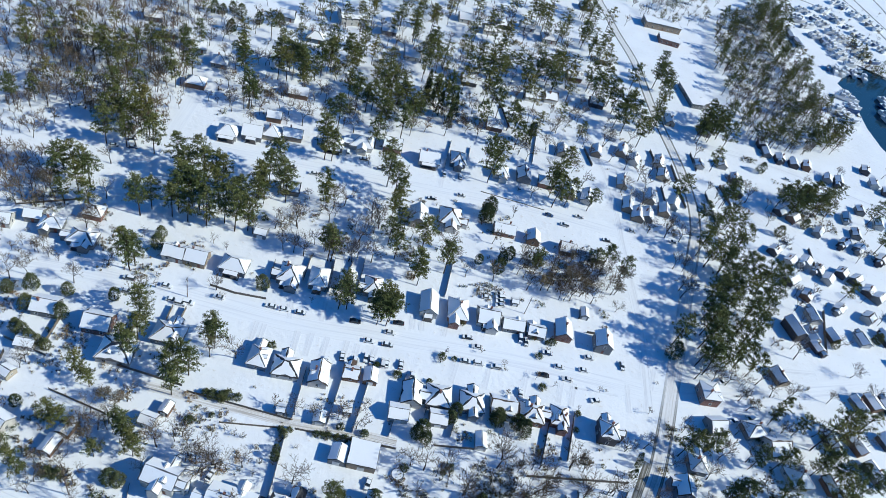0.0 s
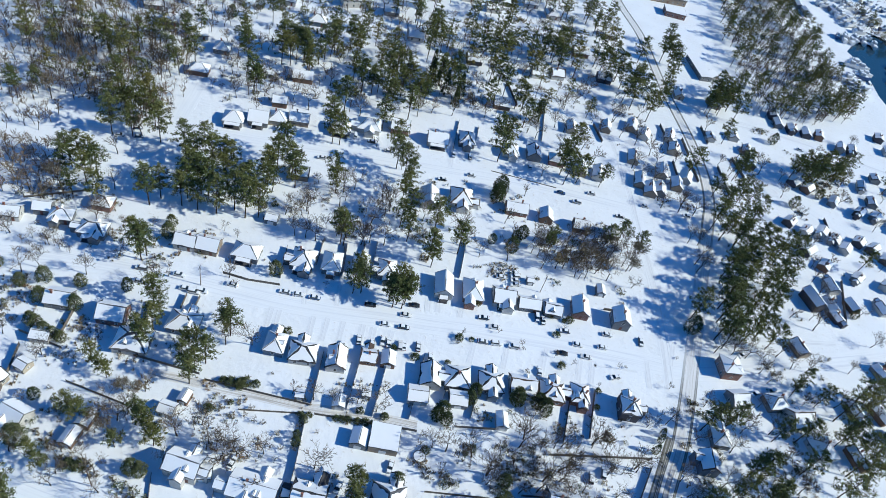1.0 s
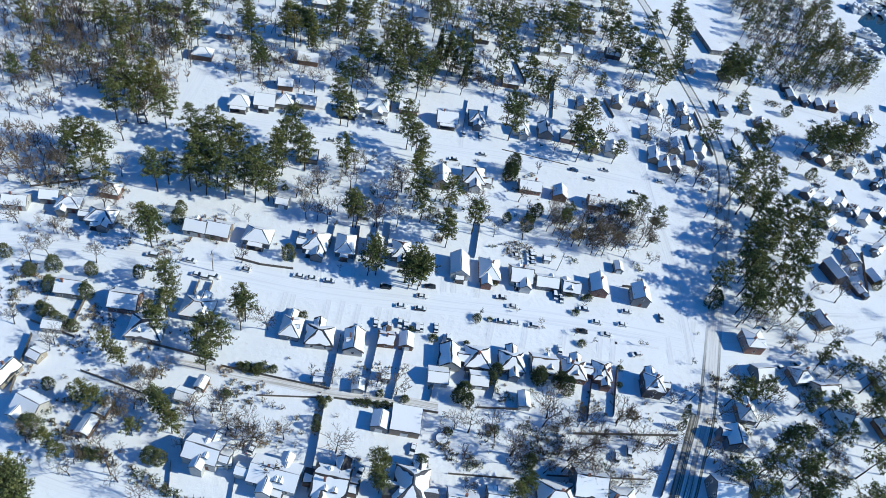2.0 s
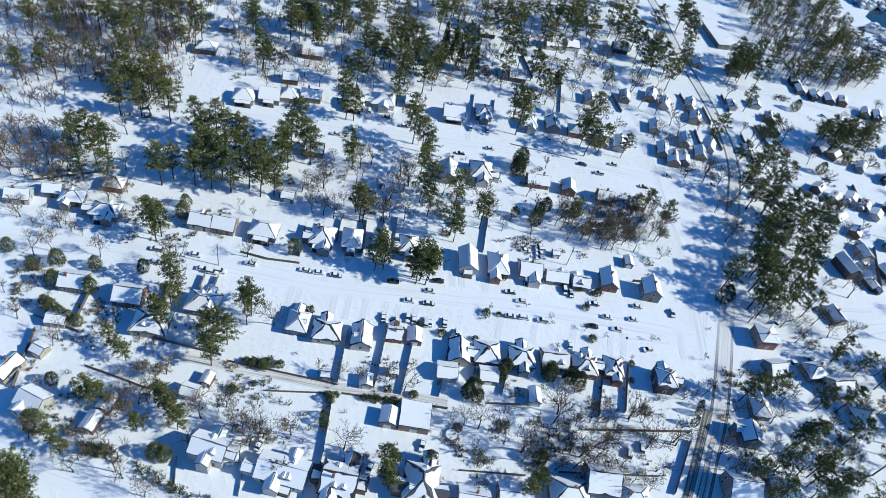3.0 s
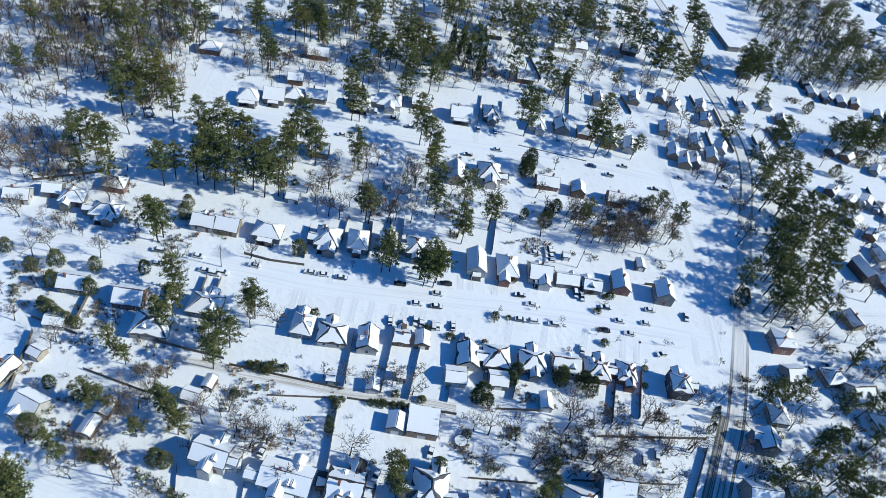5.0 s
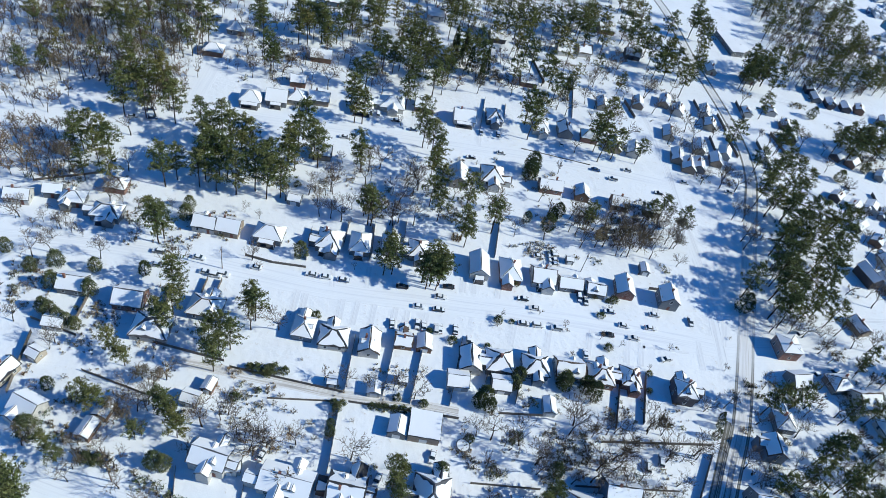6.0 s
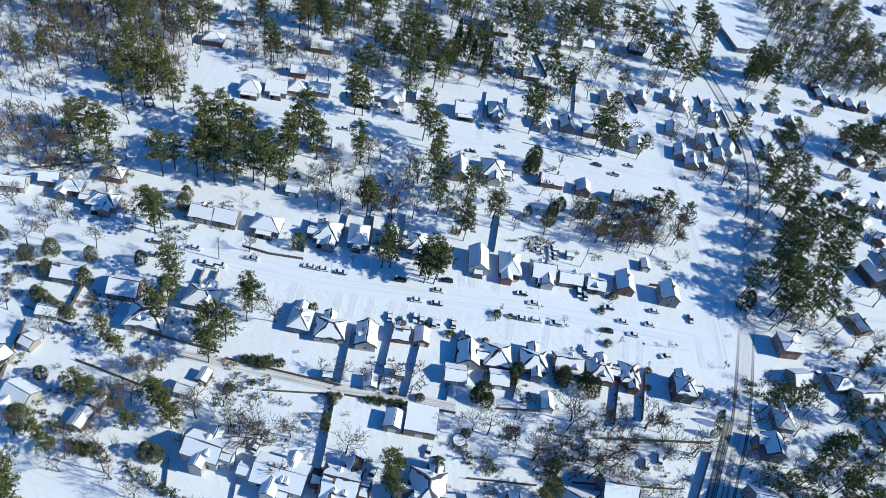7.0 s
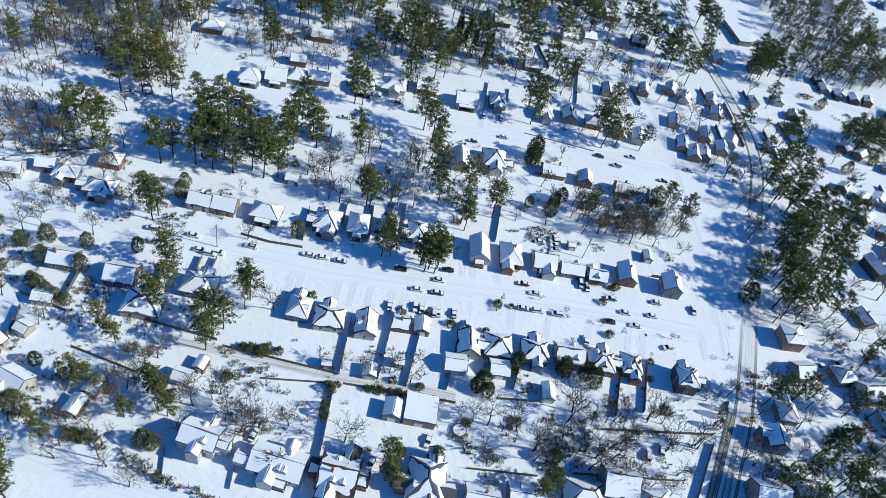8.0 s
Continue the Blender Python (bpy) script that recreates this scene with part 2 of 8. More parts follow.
# ---- houses ----
def slopes(kind, w, d, h, rise, over):
    """Convex roof slopes of a block w by d with eaves at h; the ridge runs along x if w >= d."""
    X, Y, z0, z1 = w / 2 + over, d / 2 + over, h, h + rise
    swap = d > w
    if swap:
        X, Y = Y, X
    if kind == "hip":
        k = max(0.02, X - Y * 0.95)
        r0, r1 = (-k, 0, z1), (k, 0, z1)
        f = [[(-X, -Y, z0), (X, -Y, z0), r1, r0], [(X, Y, z0), (-X, Y, z0), r0, r1], [(X, -Y, z0), (X, Y, z0), r1], [(-X, Y, z0), (-X, -Y, z0), r0]]
    elif kind == "flat":
        f = [[(-X, -Y, z0), (X, -Y, z0), (X, Y, z0 + rise), (-X, Y, z0 + rise)]]
    else:
        f = [[(-X, -Y, z0), (X, -Y, z0), (X, 0, z1), (-X, 0, z1)], [(X, Y, z0), (-X, Y, z0), (-X, 0, z1), (X, 0, z1)]]
    if swap:
        f = [[(-y, x, z) for x, y, z in g] for g in f]
    return [[Vector(p) for p in g] for g in f]


def roof_solid(faces, thick):
    bm = bmesh.new()
    for g in faces:
        n = (g[1] - g[0]).cross(g[2] - g[0]).normalized()
        top = [bm.verts.new(p + n * 0.0) for p in g]
        low = [bm.verts.new(p - Vector((0, 0, thick))) for p in g]
        bm.faces.new(top)
        bm.faces.new(low[::-1])
        for i in range(len(g)):
            j = (i + 1) % len(g)
            bm.faces.new((low[i], low[j], top[j], top[i]))
    return bm


def snow_plates(faces, rng, deep=0.14, gap=0.13, ragged=0.30, bare=0.0):
    bm = bmesh.new()
    for g in faces:
        if rng.random() < bare:
            continue
        n = (g[1] - g[0]).cross(g[2] - g[0]).normalized()
        c = sum(g, Vector()) / len(g)
        edge = []
        for i, p in enumerate(g):
            q = g[(i + 1) % len(g)]
            m = max(2, int((q - p).length / 0.9))
            edge += [p.lerp(q, k / m) for k in range(m)]
        pull = [gap + ragged * rng.random() ** 2 * (2.2 if rng.random() < 0.15 else 1) for _ in edge]
        pull = [(pull[k - 1] + 2 * pull[k] + pull[(k + 1) % len(pull)]) / 4 for k in range(len(pull))]
        ring = [e + (c - e).normalized() * min((c - e).length * 0.55, u) for e, u in zip(edge, pull)]
        top = [bm.verts.new(p + n * (deep * (0.85 + 0.15 * rng.random()))) for p in ring]
        low = [bm.verts.new(p - n * 0.01) for p in ring]
        mid = bm.verts.new(c + n * deep)
        for i in range(len(ring)):
            j = (i + 1) % len(ring)
            bm.faces.new((mid, top[i], top[j]))
            bm.faces.new((low[i], low[j], top[j], top[i]))
    return bm


_shared = {}


def shared(key, make):
    if key not in _shared:
        _shared[key] = make()
    return _shared[key]


def window_meshes(w, h):
    def frame_mesh():
        bm = bmesh.new()
        t = 0.09
        box(bm, -w / 2 - t, w / 2 + t, -0.05, 0.02, -h / 2 - t, -h / 2)
        box(bm, -w / 2 - t, w / 2 + t, -0.05, 0.02, h / 2, h / 2 + t)
        box(bm, -w / 2 - t, -w / 2, -0.05, 0.02, -h / 2, h / 2)
        box(bm, w / 2, w / 2 + t, -0.05, 0.02, -h / 2, h / 2)
        box(bm, -w / 2, w / 2, -0.04, 0.02, -0.03, 0.03)
        return mesh_of("window", bm, TRIM)

    def pane_mesh():
        bm = bmesh.new()
        box(bm, -w / 2, w / 2, -0.012, 0.015, -h / 2, h / 2)
        return mesh_of("pane", bm, GLASS)
    return shared(("frame", w, h), frame_mesh), shared(("pane", w, h), pane_mesh)


def add_window(root, x, y, z, turn, w=0.95, h=1.35):
    f, p = window_meshes(w, h)
    ob = part("window", f, None, root, at=pose(x, y, z, 0, 0, turn))
    part("pane", p, None, ob)


def block(root, cx, cy, w, d, h, kind, rise, over, wall, roof, rng, names=("wall", "roof", "snow_cover"), bare=0.0, ragged=0.12):
    """Walls, roof and its snow for one block of a building."""
    bm = bmesh.new()
    v = box(bm, cx - w / 2, cx + w / 2, cy - d / 2, cy + d / 2, -0.3, h)
    if kind == "gable":
        top = h + rise * (1 - over / (min(w, d) / 2 + over)) - 0.05
        if w >= d:
            ends = [(cx - w / 2, 0), (cx + w / 2, 0)]
            for x, _ in ends:
                s = 0.12 if x < cx else -0.12
                a = [bm.verts.new(p) for p in ((x, cy - d / 2, h), (x, cy + d / 2, h), (x, cy, top))]
                b = [bm.verts.new(p) for p in ((x + s, cy - d / 2, h), (x + s, cy + d / 2, h), (x + s, cy, top))]
                bm.faces.new(a), bm.faces.new(b[::-1])
                for i in range(3):
                    j = (i + 1) % 3
                    bm.faces.new((a[i], a[j], b[j], b[i]))
        else:
            for y in (cy - d / 2, cy + d / 2):
                s = 0.12 if y < cy else -0.12
                a = [bm.verts.new(p) for p in ((cx - w / 2, y, h), (cx + w / 2, y, h), (cx, y, top))]
                b = [bm.verts.new(p) for p in ((cx - w / 2, y + s, h), (cx + w / 2, y + s, h), (cx, y + s, top))]
                bm.faces.new(a), bm.faces.new(b[::-1])
                for i in range(3):
                    j = (i + 1) % 3
                    bm.faces.new((a[i], a[j], b[j], b[i]))
    bmesh.ops.recalc_face_normals(bm, faces=bm.faces)
    part(names[0], bm, wall, root)
    drop = rise * over / (min(w, d) / 2 + over) if kind != "flat" else 0.0
    f = [[p + Vector((cx, cy, 0.02)) for p in g] for g in slopes(kind, w, d, h - drop, rise, over)]
    part(names[1], roof_solid(f, 0.16), roof, root)
    sb = snow_plates(f, rng, bare=bare, ragged=ragged)
    if sb.verts:
        part(names[2], sb, ROOF_SNOW, root, "snow lying on the roof")
    else:
        sb.free()


def house(x, y, rz, w, d, h=3.1, kind="hip", wall="white", roof=0, wing="", porch="", chimney=1, bare=0.0, rise=None, label="", name="house", group="houses along the snowy streets", fine=True, dormer="", melt=None):
    rng = random.Random(int(x * 7 + y * 13 + w * 31))
    root = tagged(new(name), label or "%s house with a snow-covered %s roof beside the street" % ({"white": "white clapboard", "cream": "cream sided", "grey": "grey sided", "blue": "blue-grey sided", "slate": "dark slate sided", "brick": "red brick", "tan": "tan sided", "brown": "brown wooden"}[wall], kind), name, group)
    root.matrix_basis = pose(x, y, 0, 0, 0, rz)
    rise = rise or min(w, d) * 0.43
    ragged = melt or rng.choice((0.10, 0.22, 0.35, 0.6, 0.9))
    W, R = WALLS[wall], SHINGLE[roof]
    block(root, 0, 0, w, d, h, kind, rise, 0.45, W, R, rng, bare=bare, ragged=ragged)
    for i, side in enumerate(wing):
        # side gables: f front (-y), b back, l and r ends
        ww = min(w, d) * (0.5 if i == 0 else 0.42)
        off = rng.uniform(-0.22, 0.22)
        if side in "fb":
            s = -1 if side == "f" else 1
            block(root, w * off, s * (d / 2 - 0.2), ww, d * 0.55 + 1.6, h - 0.05, "gable", ww * 0.42, 0.3, W, R, rng, ("wing_wall", "wing_roof", "wing_snow_cover"), bare=bare * 0.8, ragged=ragged)
        else:
            s = -1 if side == "l" else 1
            block(root, s * (w / 2 - 0.2), d * off, w * 0.5 + 1.6, ww, h - 0.05, "gable", ww * 0.42, 0.3, W, R, rng, ("wing_wall", "wing_roof", "wing_snow_cover"), bare=bare * 0.8, ragged=ragged)
    for side in dormer:
        z = h + rise * 0.42
        k = rng.uniform(0.0, 0.26) * rng.choice((-1, 1))
        s = -1 if side in "fl" else 1
        if side in "fb":
            block(root, w * k, s * d * 0.25, 1.7, 2.4, z, "gable", 0.85, 0.15, W, R, rng, ("dormer_wall", "dormer_roof", "dormer_snow_cover"), ragged=0.06)
        else:
            block(root, s * w * 0.25, d * k, 2.4, 1.7, z, "gable", 0.85, 0.15, W, R, rng, ("dormer_wall", "dormer_roof", "dormer_snow_cover"), ragged=0.06)
    for side in porch:
        s = {"f": -1, "b": 1}.get(side, -1)
        pw, pd = w * rng.uniform(0.5, 0.85), 2.2
        f = [[Vector(p) for p in ((-pw / 2, -1.2, 2.35), (pw / 2, -1.2, 2.35), (pw / 2, 1.2, 2.75), (-pw / 2, 1.2, 2.75))]]
        m = pose(0, s * (d / 2 + 1.15), 0, 0, 0, 0 if s < 0 else 180)
        f = [[m @ p for p in g] for g in f]
        pr = part("porch_roof", roof_solid(f, 0.14), R, root)
        part("snow_cover", snow_plates(f, rng), ROOF_SNOW, pr, "snow lying on the porch roof")
        post = shared("porch_post", lambda: (lambda bm: (box(bm, -0.08, 0.08, -0.08, 0.08, 0, 2.45), mesh_of("porch_post", bm, TRIM))[1])(bmesh.new()))
        for k in (-1, 1):
            part("porch_post", post, None, root, at=pose(k * (pw / 2 - 0.2), s * (d / 2 + 2.1), 0))
        bm = bmesh.new()
        box(bm, -pw / 2, pw / 2, -1.1, 1.1, -0.1, 0.35)
        part("porch_floor", bm, SHINGLE[2], root, at=pose(0, s * (d / 2 + 1.15), 0))
    if chimney and rng.random() < 0.45:
        cxx, cyy = rng.uniform(-0.25, 0.25) * w, rng.uniform(-0.15, 0.15) * d
        bm = bmesh.new()
        box(bm, -0.33, 0.33, -0.27, 0.27, h, h + rise + 0.6)
        box(bm, -0.39, 0.39, -0.33, 0.33, h + rise + 0.6, h + rise + 0.72)
        part("chimney", bm, CHIMNEY, root, "brick chimney", at=pose(cxx, cyy, 0))
        # vent pipe
        bm = bmesh.new()
        tube(bm, (0, 0, h), (0, 0, h + rise * 0.8 + 0.4), 0.07, 0.07, 6)
        part("vent_pipe", bm, METAL, root, at=pose(-cxx, -cyy + 0.6, 0))
    if fine:
        floors = [1.6] if h < 4.5 else [1.6, 4.4]
        for z in floors:
            for s, span, other, turn in ((-1, w, d, 0), (1, w, d, 180), (-1, d, w, -90), (1, d, w, 90)):
                facing = radians(rz + turn - 90)
                if math.cos(facing) * (-10 - x) + math.sin(facing) * (-165 - y) < 0:
                    continue
                nwin = max(1, int(span / 3.8))
                for k in range(nwin):
                    q = (k + 0.5) / nwin * span - span / 2
                    if turn in (0, 180):
                        if z < 2 and turn == 0 and k == nwin // 2:
                            continue
                        add_window(root, q, s * other / 2, z, turn)
                    else:
                        add_window(root, s * other / 2, q, z, turn)
        dm = shared("door", lambda: (lambda bm: (box(bm, -0.5, 0.5, -0.06, 0.02, 0.15, 2.2), mesh_of("door", bm, DOOR))[1])(bmesh.new()))
        nwin = max(1, int(w / 3.8))
        part("door", dm, None, root, "panelled front door", at=pose((nwin // 2 + 0.5) / nwin * w - w / 2, -d / 2, 0))
    return root


def shed(x, y, rz, w, d, h=2.3, kind="gable", wall="grey", label="", name="shed", chimney=0, rise=None, roof=0):
    rng = random.Random(int(x * 7 + y * 13))
    root = tagged(new(name), label or "%s backyard %s under a snow-covered roof" % (wall, name), name, "sheds and garages in the backyards")
    root.matrix_basis = pose(x, y, 0, 0, 0, rz)
    block(root, 0, 0, w, d, h, kind, rise or (min(w, d) * 0.3 if kind != "flat" else 0.25), 0.25, WALLS[wall], SHINGLE[roof], rng)
    bm = bmesh.new()
    dw = min(2.4, w * 0.55)
    box(bm, -dw / 2, dw / 2, -0.05, 0.02, 0.0, min(2.05, h - 0.15))
    part("door", bm, TRIM, root, at=pose(0, -d / 2, 0))
    if w > 3.4:
        add_window(root, w / 2, 0, 1.4, 90, 0.7, 0.7)
    return root


def fence(x0, y0, x1, y1, h=1.8, label="tall weathered wooden privacy fence between snowy yards"):
    """Boards between posts, each panel of about 2.4 m."""
    a, b = Vector((x0, y0, 0)), Vector((x1, y1, 0))
    ln = (b - a).length
    n = max(1, round(ln / 2.4))
    root = tagged(new("fence"), label, "fence", "backyard fences")
    root.matrix_basis = pose(x0, y0, 0, 0, 0, math.degrees(math.atan2(y1 - y0, x1 - x0)))
    step = round(ln / n, 2)
    def panel():
        # boards lapped over one another, as one folded sheet with a top edge
        bm = bmesh.new()
        k = max(2, int(step / 0.3))
        line = []
        for i in range(k):
            off = 0.02 if i % 2 else 0.0
            line += [(i * step / k, off), ((i + 1) * step / k, off)]
        rows = [[bm.verts.new((px, py + dy, pz)) for px, py in line] for dy, pz in ((0, 0), (0, h), (0.03, h), (0.03, 0))]
        for r0, r1 in zip(rows, rows[1:]):
            for i in range(len(line) - 1):
                bm.faces.new((r0[i], r0[i + 1], r1[i + 1], r1[i]))
        return mesh_of("panel", bm, FENCE)
    def post():
        bm = bmesh.new()
        box(bm, -0.06, 0.06, -0.02, 0.1, -0.3, h + 0.08)
        return mesh_of("post", bm, FENCE)
    pm, qm = shared(("panel", step, h), panel), shared(("post", h), post)
    for i in range(n):
        part("panel", pm, None, root, at=pose(i * ln / n, 0, 0))
        part("post", qm, None, root, at=pose(i * ln / n, 0.03, 0))
    return root


# ---- cars ----
CAR_PAINT = {k: painted("car_paint_" + k, c, 0.3, 0.03, 1.0) for k, c in
             {"black": (0.02, 0.02, 0.022), "grey": (0.16, 0.165, 0.17), "silver": (0.42, 0.43, 0.44), "white": (0.75, 0.75, 0.74), "red": (0.25, 0.03, 0.03), "blue": (0.05, 0.09, 0.2)}.items()}
_first = {}


def car(x, y, rz, kind="sedan", paint="black", snow=True):
    key = (kind, paint, snow)
    m = pose(x, y, 0.02, 0, 0, rz)
    if key in _first:
        return copy_thing(_first[key], m)
    L, Wd, H = {"sedan": (4.5, 1.8, 1.42), "suv": (4.6, 1.85, 1.7), "pickup": (5.2, 1.9, 1.8)}[kind]
    root = tagged(new("car" if kind != "pickup" else "pickup_truck"), "%s %s parked %s" % (paint, {"sedan": "sedan", "suv": "estate car", "pickup": "pickup truck"}[kind], "under a layer of snow" if snow else "on the snowy street, swept clear"), "car" if kind != "pickup" else "truck", "parked cars")
    root.matrix_basis = m
    belt = H * 0.62
    prof = [(-L / 2, 0.42), (-L / 2 + 0.06, belt * 0.9), (-L / 2 + 0.5, belt), (L / 2 - 1.2, belt), (L / 2 - 0.12, belt * 0.82), (L / 2, 0.62), (L / 2 - 0.05, 0.36), (-L / 2 + 0.1, 0.34)]
    bm = bmesh.new()
    sides = [[bm.verts.new((px, s * Wd / 2 * (0.97 if pz > belt * 0.95 else 1.0), pz)) for px, pz in prof] for s in (-1, 1)]
    bm.faces.new(sides[0]), bm.faces.new(sides[1][::-1])
    for i in range(len(prof)):
        j = (i + 1) % len(prof)
        bm.faces.new((sides[0][j], sides[0][i], sides[1][i], sides[1][j]))
    bmesh.ops.recalc_face_normals(bm, faces=bm.faces)
    bmesh.ops.bevel(bm, geom=list(bm.edges), offset=0.05, segments=1, affect="EDGES")
    part("body", bm, CAR_PAINT[paint], root)
    c0, c1, r0, r1 = {"sedan": (-L / 2 + 0.55, L / 2 - 1.25, -L / 2 + 1.15, L / 2 - 2.0), "suv": (-L / 2 + 0.08, L / 2 - 1.2, -L / 2 + 0.4, L / 2 - 1.85), "pickup": (-0.45, L / 2 - 1.3, -0.2, L / 2 - 1.95)}[kind]
    bm = bmesh.new()
    lo = [bm.verts.new(p) for p in ((c0, -Wd * 0.47, belt - 0.02), (c1, -Wd * 0.47, belt - 0.02), (c1, Wd * 0.47, belt - 0.02), (c0, Wd * 0.47, belt - 0.02))]
    hi = [bm.verts.new(p) for p in ((r0, -Wd * 0.39, H - 0.06), (r1, -Wd * 0.39, H - 0.06), (r1, Wd * 0.39, H - 0.06), (r0, Wd * 0.39, H - 0.06))]
    bm.faces.new(hi)
    for i in range(4):
        bm.faces.new((lo[i], lo[(i + 1) % 4], hi[(i + 1) % 4], hi[i]))
    part("window_band", bm, GLASS, root, "dark glass all round")
    def slab(a0, a1, hw, z, t):
        bm = bmesh.new()
        v = box(bm, a0, a1, -hw, hw, z, z + t)
        bmesh.ops.bevel(bm, geom=list(bm.edges), offset=t * 0.45, segments=2, affect="EDGES")
        return bm
    part("roof_panel", slab(r0 - 0.03, r1 + 0.03, Wd * 0.4, H - 0.07, 0.07), CAR_PAINT[paint], root)
    if snow:
        part("roof_snow", slab(r0 - 0.02, r1 + 0.05, Wd * 0.385, H - 0.01, 0.15), CAR_SNOW, root, "snow on the roof")
        part("bonnet_snow", slab(c1 + 0.12, L / 2 - 0.2, Wd * 0.42, belt - 0.1, 0.14), CAR_SNOW, root, "snow on the bonnet")
        if kind != "suv":
            part("boot_snow", slab(-L / 2 + 0.15, c0 - 0.05 if kind == "pickup" else c0 + 0.1, Wd * 0.42, belt - 0.02, 0.13), CAR_SNOW, root, "snow on the tail")
    def wheel():
        bm = bmesh.new()
        bmesh.ops.create_cone(bm, segments=14, radius1=0.33, radius2=0.33, depth=0.22, cap_ends=True, matrix=pose(0, 0, 0, 90))
        return mesh_of("wheel", bm, RUBBER)
    def rim():
        bm = bmesh.new()
        bmesh.ops.create_cone(bm, segments=10, radius1=0.2, radius2=0.2, depth=0.24, cap_ends=True, matrix=pose(0, 0, 0, 90))
        return mesh_of("rim", bm, METAL)
    for sx in (-L * 0.31, L * 0.31):
        for sy in (-1, 1):
            wh = part("wheel", shared("wheel", wheel), None, root, at=pose(sx, sy * (Wd / 2 - 0.1), 0.33))
            part("rim", shared("rim", rim), None, wh)
    for sy in (-1, 1):
        bm = bmesh.new()
        box(bm, L / 2 - 0.1, L / 2 + 0.012, sy * Wd * 0.36 - 0.2, sy * Wd * 0.36 + 0.2, 0.6, 0.74)
        part("headlight", bm, LAMP_CLEAR, root)
        bm = bmesh.new()
        box(bm, -L / 2 - 0.012, -L / 2 + 0.08, sy * Wd * 0.4 - 0.14, sy * Wd * 0.4 + 0.14, 0.66, 0.84)
        part("taillight", bm, LAMP_RED, root)
        bm = bmesh.new()
        box(bm, c1 - 0.35, c1 - 0.2, sy * Wd * 0.56 - 0.08, sy * Wd * 0.56 + 0.08, belt, belt + 0.14)
        part("wing_mirror", bm, CAR_PAINT[paint], root)
    _first[key] = root
    return root


# ---- trees ----
def tuft(verts, faces, c, size, count, rng, flat=0.6):
    """A clump of leaf blades round c."""
    for _ in range(count):
        p = c + Vector((rng.gauss(0, size * 0.38), rng.gauss(0, size * 0.38), rng.gauss(0, size * 0.38 * flat)))
        a = Vector((rng.uniform(-1, 1), rng.uniform(-1, 1), rng.uniform(-0.5, 0.7))).normalized() * size * rng.uniform(0.28, 0.5)
        b = a.cross(Vector((rng.uniform(-1, 1), rng.uniform(-1, 1), rng.uniform(-1, 1)))).normalized() * size * rng.uniform(0.14, 0.26)
        i = len(verts)
        verts += [p - a, p + b, p + a * 0.9 - b * 0.6]
        faces.append((i, i + 1, i + 2))


def raw_mesh(name, verts, faces, material):
    me = bpy.data.meshes.new(name)
    me.from_pydata([tuple(v) for v in verts], [], faces)
    me.materials.append(material)
    return me


def limb(verts, faces, a, b, r0, r1, sides=4):
    w = (b - a).normalized()
    u = w.orthogonal().normalized()
    v = w.cross(u)
    i = len(verts)
    for c, r in ((a, r0), (b, r1)):
        for k in range(sides):
            verts.append(c + (u * math.cos(6.2832 * k / sides) + v * math.sin(6.2832 * k / sides)) * r)
    for k in range(sides):
        j = (k + 1) % sides
        faces.append((i + k, i + j, i + sides + j, i + sides + k))


def pine_parts(seed, n=40, blades=18):
    """A loblolly-like pine 1 m high in units of its height: bare trunk below, ragged crown above."""
    rng = random.Random(seed)
    H = 22.0
    tv, tf, cv, cf = [], [], [], []
    p, lean = Vector((0, 0, -0.5)), Vector((rng.uniform(-0.04, 0.04), rng.uniform(-0.04, 0.04), 0))
    spine = [p]
    for k in range(8):
        q = Vector((lean.x * k * 2 + rng.uniform(-0.12, 0.12), lean.y * k * 2 + rng.uniform(-0.12, 0.12), H * 0.97 * (k + 1) / 8))
        limb(tv, tf, p, q, 0.27 * (1 - k / 8.6) + 0.03, 0.27 * (1 - (k + 1) / 8.6) + 0.03, 6)
        p = q
        spine.append(q)
    base = rng.uniform(0.28, 0.52)
    for k in range(n):
        t = base + (1 - base) * (k + rng.random()) / n
        i = min(7, int(t * 8))
        c = spine[i].lerp(spine[i + 1], t * 8 - i)
        u = (t - base) / (1 - base)
        prof = math.sin(math.pi * min(1.0, 0.16 + 0.80 * u)) ** 0.7
        reach = (0.4 + 5.6 * prof) * rng.uniform(0.35, 1.12)
        ang = k * 2.4 + rng.uniform(-0.6, 0.6)
        tip = c + Vector((math.cos(ang) * reach, math.sin(ang) * reach, rng.uniform(-0.4, 0.9)))
        limb(tv, tf, c, tip, 0.08, 0.03, 3)
        for s in (0.62, 1.0):
            q = c.lerp(tip, s) + Vector((rng.uniform(-0.4, 0.4), rng.uniform(-0.4, 0.4), 0.1))
            tuft(cv, cf, q, rng.uniform(1.08, 1.72), blades, rng, 0.6)
    tuft(cv, cf, spine[-1], 1.0, 36, rng, 1.2)
    # a few dead stubs below the crown
    for k in range(5):
        z = rng.uniform(0.25, base) * H
        c = Vector((0, 0, z))
        ang = rng.uniform(0, 6.28)
        limb(tv, tf, c, c + Vector((math.cos(ang) * 1.2, math.sin(ang) * 1.2, 0.1)), 0.05, 0.02, 3)
    return [("trunk", raw_mesh("trunk", tv, tf, BARK_PINE)), ("crown", raw_mesh("crown", cv, cf, NEEDLES))]


